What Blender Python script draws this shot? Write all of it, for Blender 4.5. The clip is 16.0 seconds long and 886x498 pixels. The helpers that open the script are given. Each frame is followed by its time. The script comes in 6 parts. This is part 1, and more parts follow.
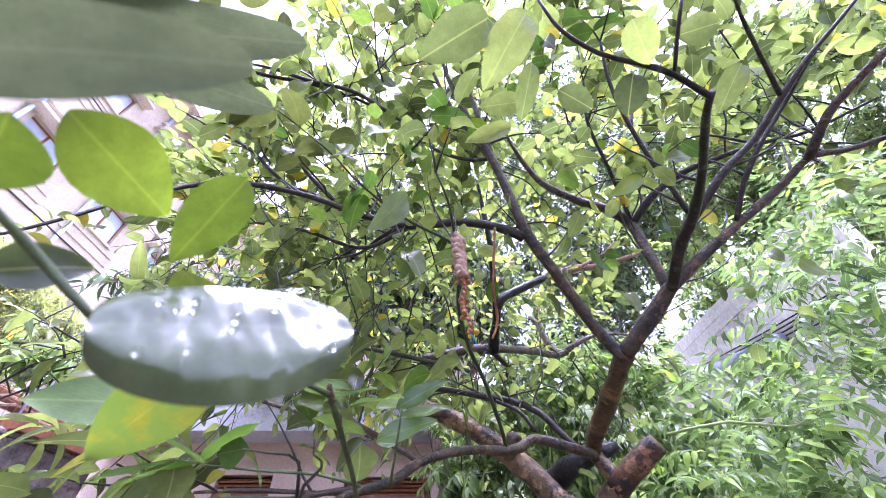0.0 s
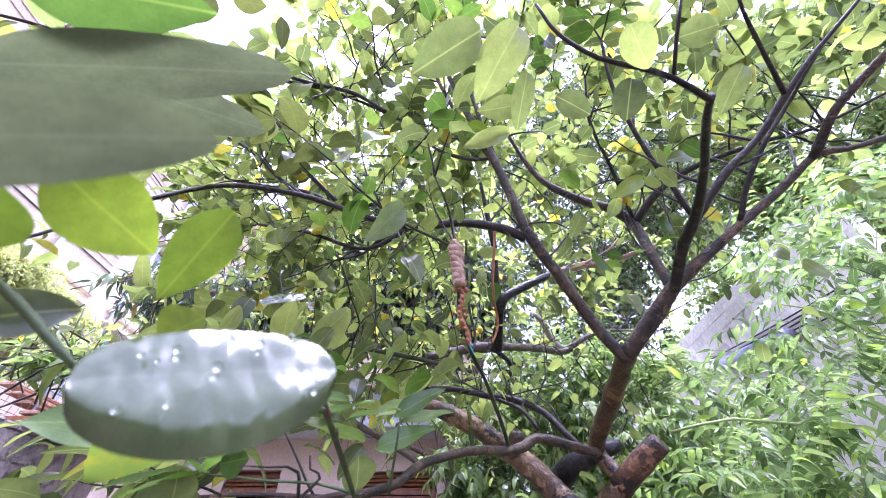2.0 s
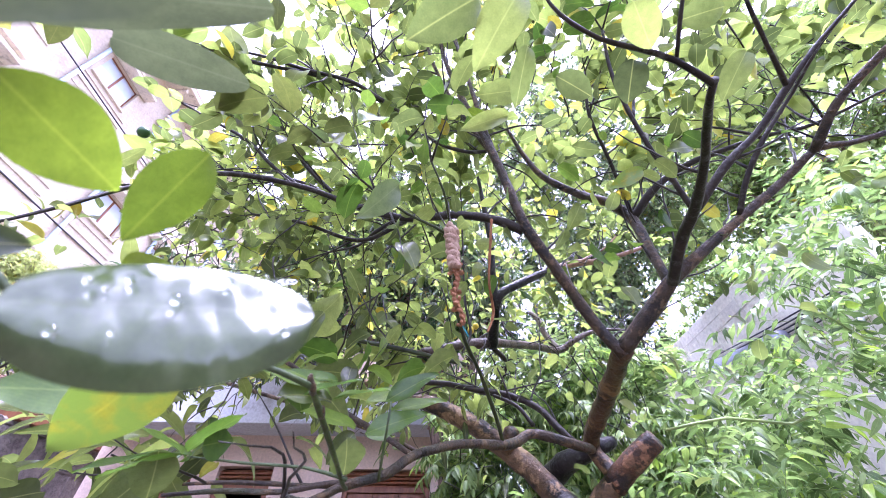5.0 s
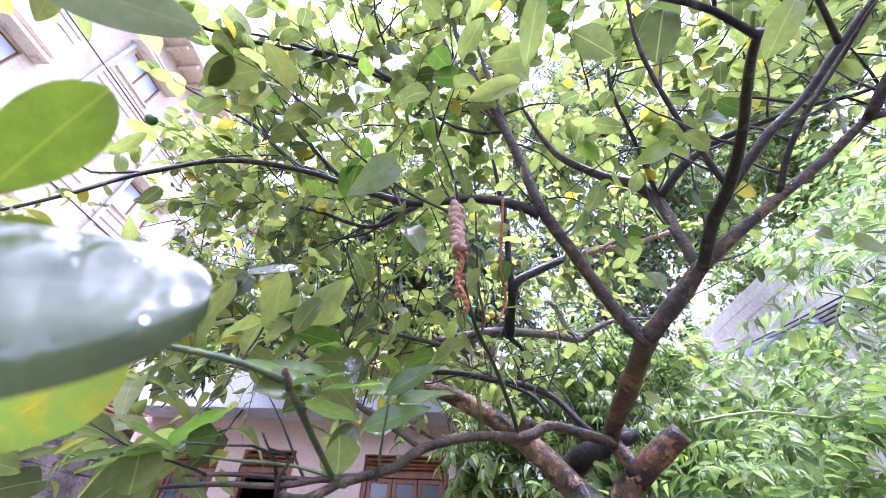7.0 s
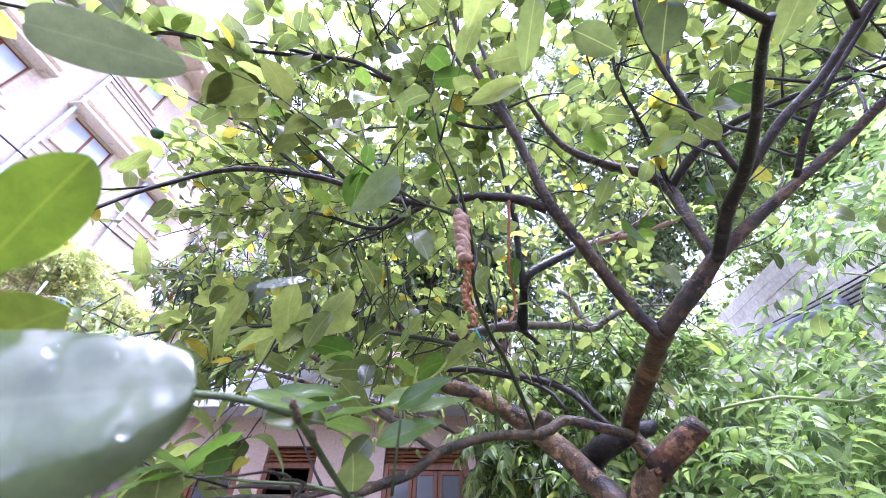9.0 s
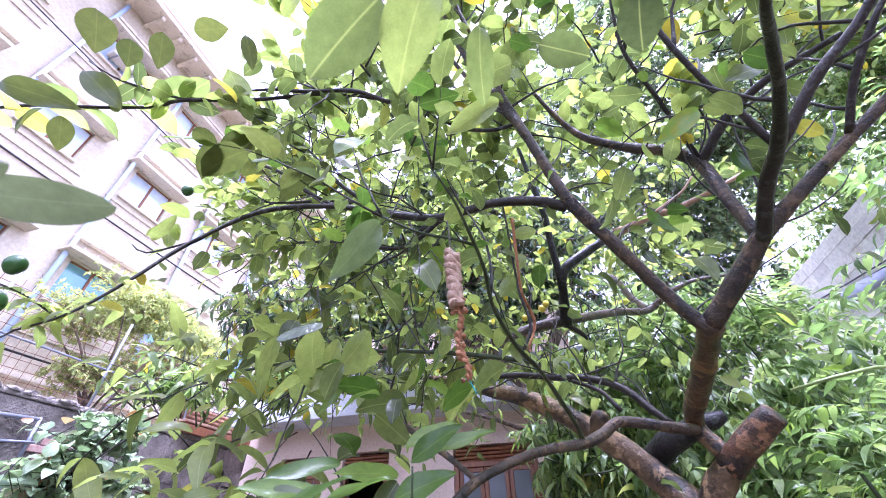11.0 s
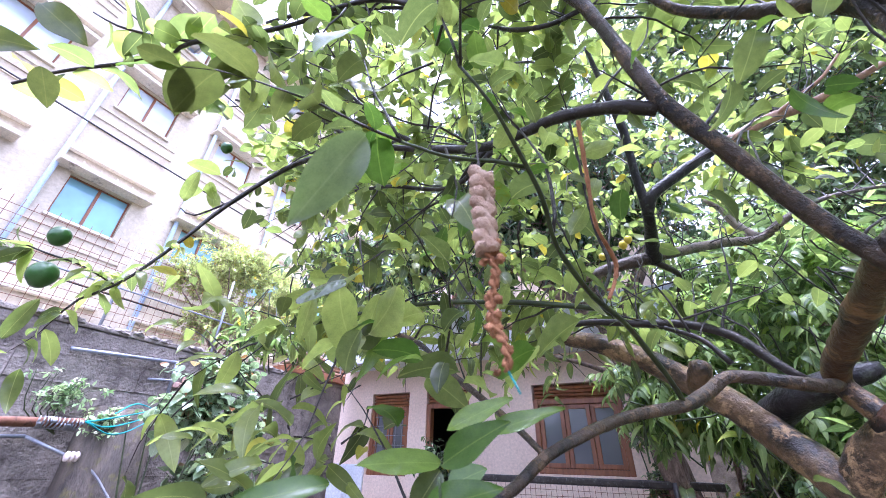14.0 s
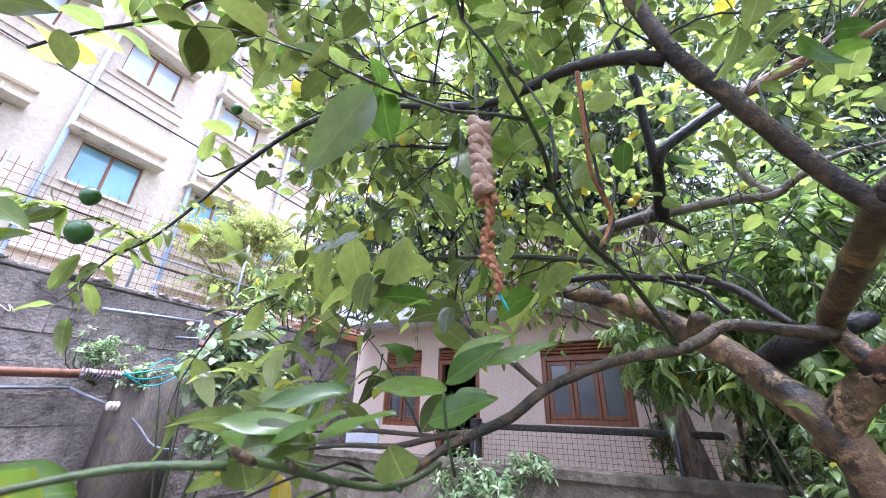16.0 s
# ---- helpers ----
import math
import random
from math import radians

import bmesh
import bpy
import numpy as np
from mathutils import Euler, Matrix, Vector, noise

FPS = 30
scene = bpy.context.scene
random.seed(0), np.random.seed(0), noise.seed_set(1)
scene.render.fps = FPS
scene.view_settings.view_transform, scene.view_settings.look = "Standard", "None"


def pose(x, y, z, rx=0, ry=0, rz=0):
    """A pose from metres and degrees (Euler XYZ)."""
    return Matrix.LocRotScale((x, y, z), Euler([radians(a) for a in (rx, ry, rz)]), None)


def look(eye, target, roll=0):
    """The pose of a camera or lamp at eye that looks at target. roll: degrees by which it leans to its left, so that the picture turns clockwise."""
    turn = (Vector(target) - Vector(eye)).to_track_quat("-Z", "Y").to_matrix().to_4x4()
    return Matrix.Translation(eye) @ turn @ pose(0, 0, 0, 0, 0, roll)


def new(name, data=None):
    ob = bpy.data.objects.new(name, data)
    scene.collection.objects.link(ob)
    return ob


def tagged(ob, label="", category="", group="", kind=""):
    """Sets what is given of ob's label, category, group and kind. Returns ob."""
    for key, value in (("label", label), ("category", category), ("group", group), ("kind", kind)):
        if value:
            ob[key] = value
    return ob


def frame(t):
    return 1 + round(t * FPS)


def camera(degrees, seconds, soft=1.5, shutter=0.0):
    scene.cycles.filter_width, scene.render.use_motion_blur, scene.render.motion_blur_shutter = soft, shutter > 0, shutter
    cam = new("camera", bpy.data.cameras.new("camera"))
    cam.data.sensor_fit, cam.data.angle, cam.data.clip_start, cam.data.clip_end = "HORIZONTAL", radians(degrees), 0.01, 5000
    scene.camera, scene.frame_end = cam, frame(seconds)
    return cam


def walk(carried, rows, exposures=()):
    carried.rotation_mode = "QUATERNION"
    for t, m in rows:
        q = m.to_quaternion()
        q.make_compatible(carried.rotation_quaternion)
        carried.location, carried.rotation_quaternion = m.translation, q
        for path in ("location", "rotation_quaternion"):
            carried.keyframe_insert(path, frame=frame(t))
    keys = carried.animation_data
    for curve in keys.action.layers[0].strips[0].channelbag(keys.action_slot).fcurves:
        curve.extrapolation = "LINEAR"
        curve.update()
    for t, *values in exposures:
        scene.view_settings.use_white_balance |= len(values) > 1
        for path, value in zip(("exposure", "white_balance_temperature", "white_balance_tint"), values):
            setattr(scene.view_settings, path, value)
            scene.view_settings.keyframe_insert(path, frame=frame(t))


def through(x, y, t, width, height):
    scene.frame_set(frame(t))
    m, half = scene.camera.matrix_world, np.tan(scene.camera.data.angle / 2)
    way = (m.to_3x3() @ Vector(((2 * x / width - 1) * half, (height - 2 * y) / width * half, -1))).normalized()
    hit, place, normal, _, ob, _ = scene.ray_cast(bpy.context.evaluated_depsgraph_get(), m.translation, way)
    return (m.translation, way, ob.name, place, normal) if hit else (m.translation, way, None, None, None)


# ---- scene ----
# ---- camera ----
cam = camera(100.14, 16.0, soft=0.35)
cam.data.dof.use_dof = True
cam.data.dof.focus_distance = 2.0
cam.data.dof.aperture_fstop = 8.0
PATH = [
    (0, (0.0000, -0.0000, 1.6000), (-0.0010, 1.4660, 2.9605), 0.09),
    (0.5, (0.0004, -0.0163, 1.6059), (-0.0042, 1.4453, 2.9711), -0.01),
    (1, (0.0074, -0.0146, 1.6108), (-0.0058, 1.4603, 2.9616), -0.24),
    (1.5, (0.0099, -0.0150, 1.6126), (-0.0123, 1.4521, 2.9717), 0.33),
    (2, (0.0118, -0.0150, 1.6146), (-0.0155, 1.4686, 2.9556), 0.30),
    (2.5, (0.0142, -0.0058, 1.6121), (-0.0280, 1.4844, 2.9454), 0.61),
    (3, (0.0124, 0.0010, 1.6111), (-0.0013, 1.4914, 2.9447), 0.51),
    (3.5, (0.0124, 0.0090, 1.6025), (0.0029, 1.4894, 2.9472), 0.67),
    (6, (0.0160, 0.0239, 1.6115), (-0.0030, 1.5217, 2.9368), 0.96),
    (6.5, (0.0144, 0.0568, 1.6200), (-0.0370, 1.5814, 2.9134), 1.67),
    (7, (0.0351, 0.0625, 1.6298), (-0.0738, 1.5828, 2.9249), 2.64),
    (7.5, (0.0424, 0.0630, 1.6308), (-0.0813, 1.5843, 2.9233), 1.56),
    (8, (0.0390, 0.0545, 1.6421), (-0.1237, 1.5779, 2.9278), 2.06),
    (10.5, (0.0903, 0.0466, 1.6869), (-0.1131, 1.6177, 2.9077), -0.82),
    (11, (0.1216, 0.0330, 1.7180), (-0.2793, 1.5556, 2.9513), -1.41),
    (11.5, (0.1202, 0.1092, 1.7517), (-0.3300, 1.6324, 2.9670), -1.52),
    (12, (0.1058, 0.1544, 1.7885), (-0.4275, 1.6411, 3.0154), 0.86),
    (12.5, (0.1050, 0.1385, 1.8230), (-0.5003, 1.5968, 3.0505), 1.79),
    (13, (0.1062, 0.1586, 1.8136), (-0.6184, 1.6312, 2.9566), 1.98),
    (13.5, (0.1133, 0.1755, 1.8092), (-0.6670, 1.6926, 2.8529), 2.16),
    (14, (0.1207, 0.1918, 1.8055), (-0.6854, 1.7333, 2.7923), 1.38),
    (14.5, (0.1362, 0.1725, 1.7995), (-0.7033, 1.7312, 2.7299), 2.07),
    (15, (0.1396, 0.1446, 1.7813), (-0.7617, 1.7241, 2.6136), 2.62),
    (15.5, (0.1291, 0.1687, 1.7646), (-0.7956, 1.7668, 2.5333), 2.07),
    (16, (0.1412, 0.1725, 1.7686), (-0.7526, 1.7682, 2.5779), 1.57),
]
EXPOSURE = [(0, 2.49, 5170, 46), (7, 2.66, 5150, 44), (11, 2.56, 5080, 40), (13.3, 2.62, 5040, 36), (16, 2.46, 5200, 28)]
walk(cam, [(t, look(eye, target, roll)) for t, eye, target, roll in PATH], EXPOSURE)
SKY, CROWN = 0.16, 1350

# ---- world, sun and exposure ----
world = bpy.data.worlds.new("overcast_sky")
scene.world = world
world.use_nodes = True
wn, wl = world.node_tree.nodes, world.node_tree.links
wn.clear()
sky = wn.new("ShaderNodeTexSky")
sky.sky_type = "NISHITA"
sky.sun_disc = False
sky.sun_elevation = radians(83)
sky.sun_rotation = radians(141)
sky.air_density, sky.dust_density, sky.ozone_density = 1.0, 4.0, 1.0
grey = wn.new("ShaderNodeHueSaturation")
grey.inputs["Saturation"].default_value = 0.22
back = wn.new("ShaderNodeBackground")
back.inputs["Strength"].default_value = SKY
wout = wn.new("ShaderNodeOutputWorld")
wl.new(sky.outputs[0], grey.inputs["Color"])
wl.new(grey.outputs[0], back.inputs["Color"])
wl.new(back.outputs[0], wout.inputs["Surface"])
sun_data = bpy.data.lights.new("sun", "SUN")
sun_data.energy, sun_data.angle, sun_data.color = 1.5, radians(30), (1.0, 0.97, 0.92)
sun = new("sun", sun_data)
sun.matrix_world = look((0.6, -0.7, 10.0), (0, 0, 0))


# ---- materials ----
def nodes_of(name):
    m = bpy.data.materials.new(name)
    m.use_nodes = True
    n = m.node_tree.nodes
    return m, n, m.node_tree.links, n["Principled BSDF"]


def ramp(n, l, src, stops):
    r = n.new("ShaderNodeValToRGB")
    e = r.color_ramp.elements
    while len(e) < len(stops):
        e.new(0.5)
    for k, (p, c) in enumerate(stops):
        e[k].position = p
        e[k].color = (*c, 1)
    l.new(src, r.inputs[0])
    return r.outputs[0]


def noise_tex(n, l, scale, detail=4, rough=0.6, stretch=None, placed=False):
    tc = n.new("ShaderNodeNewGeometry" if placed else "ShaderNodeTexCoord")
    t = n.new("ShaderNodeTexNoise")
    t.inputs["Scale"].default_value = scale
    t.inputs["Detail"].default_value = detail
    t.inputs["Roughness"].default_value = rough
    src = tc.outputs["Position" if placed else "Object"]
    if stretch:
        mp = n.new("ShaderNodeMapping")
        mp.inputs["Scale"].default_value = stretch
        l.new(src, mp.inputs["Vector"])
        src = mp.outputs[0]
    l.new(src, t.inputs["Vector"])
    return t.outputs["Fac"]


def mix_col(n, l, fac, a, b, mode="MIX"):
    m = n.new("ShaderNodeMix")
    m.data_type, m.blend_type = "RGBA", mode
    for sock, v in ((m.inputs["Factor"], fac), (m.inputs[6], a), (m.inputs[7], b)):
        if isinstance(v, (int, float)):
            sock.default_value = v
        elif isinstance(v, tuple):
            sock.default_value = (*v, 1)
        else:
            l.new(v, sock)
    return m.outputs[2]


def bump(n, l, bsdf, height, strength, dist):
    b = n.new("ShaderNodeBump")
    b.inputs["Strength"].default_value = strength
    b.inputs["Distance"].default_value = dist
    l.new(height, b.inputs["Height"])
    l.new(b.outputs[0], bsdf.inputs["Normal"])


def surface(name, a, b, c=None, coarse=3.0, fine=40.0, rough=0.7, metal=0.0, relief=0.4, dist=0.01, stretch=None, vary=0.0):
    """A weathered surface: colours a and b by a coarse noise, stains c, and a fine grain with relief."""
    m, n, l, bsdf = nodes_of(name)
    big, small = noise_tex(n, l, coarse, 5, 0.65, stretch, vary > 0), noise_tex(n, l, fine, 3, 0.6, stretch, vary > 0)
    col = ramp(n, l, big, [(0.32, a), (0.68, b)])
    if c:
        stain = noise_tex(n, l, coarse * 2.3, 6, 0.7, None, vary > 0)
        k = ramp(n, l, stain, [(0.55, (0, 0, 0)), (0.7, (1, 1, 1))])
        col = mix_col(n, l, k, col, c)
    g = ramp(n, l, small, [(0.25, (0.72, 0.72, 0.72)), (0.75, (1.12, 1.12, 1.12))])
    col = mix_col(n, l, 0.8, col, g, "MULTIPLY")
    if vary:
        oi = n.new("ShaderNodeObjectInfo")
        v = ramp(n, l, oi.outputs["Random"], [(0, (1 - vary,) * 3), (1, (1 + vary * 0.6,) * 3)])
        col = mix_col(n, l, 1.0, col, v, "MULTIPLY")
    l.new(col, bsdf.inputs["Base Color"])
    bsdf.inputs["Roughness"].default_value = rough
    bsdf.inputs["Metallic"].default_value = metal
    if relief:
        bump(n, l, bsdf, small, relief, dist)
    return m


def leaf_material(name, dark, mid, light, odd=(0.55, 0.42, 0.03), odd_share=0.03, rough=0.32, through=0.5, joined=True, coat=0.45, water=False, spots=False):
    """A leaf: colour varied from leaf to leaf, pale veins and blotches, light let through."""
    m, n, l, bsdf = nodes_of(name)
    if joined:
        rnd = n.new("ShaderNodeNewGeometry").outputs["Random Per Island"]
    else:
        rnd = n.new("ShaderNodeObjectInfo").outputs["Random"]
    if not odd_share:
        odd = light
    col = ramp(n, l, rnd, [(0.0, dark), (0.5, mid), (0.97 - odd_share, light), (1.0 - odd_share * 0.5, odd)])
    blotch = noise_tex(n, l, 60, 4, 0.7)
    tone = ramp(n, l, blotch, [(0.3, (0.75, 0.78, 0.7)), (0.7, (1.15, 1.12, 1.05))])
    col = mix_col(n, l, 0.7, col, tone, "MULTIPLY")
    patch = ramp(n, l, noise_tex(n, l, 4.5, 3, 0.6), [(0.3, (0.78, 0.8, 0.76)), (0.7, (1.18, 1.14, 1.12))])
    col = mix_col(n, l, 1.0, col, patch, "MULTIPLY")
    uv = n.new("ShaderNodeUVMap")
    sep = n.new("ShaderNodeSeparateXYZ")
    l.new(uv.outputs[0], sep.inputs[0])
    off = n.new("ShaderNodeMath")
    off.operation = "ABSOLUTE"
    l.new(sep.outputs[0], off.inputs[0])
    vein = ramp(n, l, off.outputs[0], [(0.0, (1, 1, 1)), (0.05, (0, 0, 0))])
    col = mix_col(n, l, mix_fac(n, l, vein, 0.4), col, (light[0] * 1.6, light[1] * 1.4, light[2] * 1.6))
    if spots:
        rot_ = noise_tex(n, l, 7.0, 2, 0.5)
        col = mix_col(n, l, ramp(n, l, rot_, [(0.70, (0, 0, 0)), (0.72, (1, 1, 1))]), col, (0.22, 0.07, 0.02))
        green_ = noise_tex(n, l, 3.0, 3, 0.6)
        col = mix_col(n, l, ramp(n, l, green_, [(0.46, (0.9, 0.9, 0.9)), (0.62, (0.15, 0.15, 0.15))]), col, (0.16, 0.26, 0.04))
    l.new(col, bsdf.inputs["Base Color"])
    bsdf.inputs["Roughness"].default_value = rough
    bsdf.inputs["Specular IOR Level"].default_value = 0.35
    bsdf.inputs["Coat Weight"].default_value = coat
    bsdf.inputs["Coat Roughness"].default_value = 0.09 if water else 0.06
    if water:
        bsdf.inputs["Coat IOR"].default_value = 1.62
        bsdf.inputs["Specular IOR Level"].default_value = 0.4
    wave = n.new("ShaderNodeTexWave")
    wave.inputs["Scale"].default_value = 4.0
    wave.inputs["Distortion"].default_value = 1.0
    mp = n.new("ShaderNodeMapping")
    mp.inputs["Rotation"].default_value = (0, 0, 0.9)
    l.new(uv.outputs[0], mp.inputs["Vector"])
    l.new(mp.outputs[0], wave.inputs["Vector"])
    if water:
        bump(n, l, bsdf, noise_tex(n, l, 2.2, 2, 0.4, (1, 1.6, 1)), 0.12, 0.1)
        ripple = n.new("ShaderNodeBump")
        ripple.inputs["Strength"].default_value = 0.22
        ripple.inputs["Distance"].default_value = 0.1
        l.new(noise_tex(n, l, 2.2, 2, 0.4, (1, 1.6, 1)), ripple.inputs["Height"])
        l.new(ripple.outputs[0], bsdf.inputs["Coat Normal"])
        film = n.new("ShaderNodeMath")
        film.operation = "MULTIPLY_ADD"
        l.new(noise_tex(n, l, 5.0, 4, 0.6), film.inputs[0])
        film.inputs[1].default_value = 1.3
        half = n.new("ShaderNodeMath")
        half.operation = "MULTIPLY"
        half.inputs[1].default_value = -0.15
        l.new(sep.outputs[0], half.inputs[0])
        l.new(half.outputs[0], film.inputs[2])
        l.new(ramp(n, l, film.outputs[0], [(0.50, (0.1,) * 3), (0.60, (0.45,) * 3)]), bsdf.inputs["Coat Weight"])
    else:
        bump(n, l, bsdf, wave.outputs["Fac"], 0.07, 0.0012)
    tr = n.new("ShaderNodeBsdfTranslucent")
    warm = mix_col(n, l, 1.0, col, (1.85, 1.95, 1.42), "MULTIPLY")
    l.new(warm, tr.inputs["Color"])
    mixer = n.new("ShaderNodeMixShader")
    mixer.inputs[0].default_value = through
    out = n["Material Output"]
    l.new(bsdf.outputs[0], mixer.inputs[1])
    l.new(tr.outputs[0], mixer.inputs[2])
    l.new(mixer.outputs[0], out.inputs["Surface"])
    return m


def mix_fac(n, l, src, k):
    q = n.new("ShaderNodeMath")
    q.operation = "MULTIPLY"
    l.new(src, q.inputs[0])
    q.inputs[1].default_value = k
    return q.outputs[0]


def bark_material(name, dark, brown, tan, moss=(0.055, 0.065, 0.03), rough=0.38, scale=1.0):
    """Wet bark: dark stains and peeled tan patches with sharp edges, fissures and a little moss."""
    m, n, l, bsdf = nodes_of(name)
    a, b, c, d = noise_tex(n, l, 11 * scale, 6, 0.7), noise_tex(n, l, 16 * scale, 7, 0.75), noise_tex(n, l, 70 * scale, 4, 0.7), noise_tex(n, l, 5 * scale, 5, 0.7)
    col = mix_col(n, l, ramp(n, l, a, [(0.40, (0, 0, 0)), (0.52, (1, 1, 1))]), dark, brown)
    col = mix_col(n, l, ramp(n, l, b, [(0.53, (0, 0, 0)), (0.58, (1, 1, 1))]), col, tan)
    col = mix_col(n, l, ramp(n, l, d, [(0.60, (0, 0, 0)), (0.68, (0.8, 0.8, 0.8))]), col, moss)
    col = mix_col(n, l, 0.85, col, ramp(n, l, c, [(0.3, (0.45, 0.45, 0.45)), (0.7, (1.25, 1.25, 1.25))]), "MULTIPLY")
    l.new(col, bsdf.inputs["Base Color"])
    l.new(ramp(n, l, b, [(0.3, (rough * 0.7,) * 3), (0.7, (rough * 1.6,) * 3)]), bsdf.inputs["Roughness"])
    both = n.new("ShaderNodeMath")
    both.operation = "ADD"
    l.new(b, both.inputs[0])
    l.new(c, both.inputs[1])
    bump(n, l, bsdf, both.outputs[0], 1.0, 0.008)
    return m


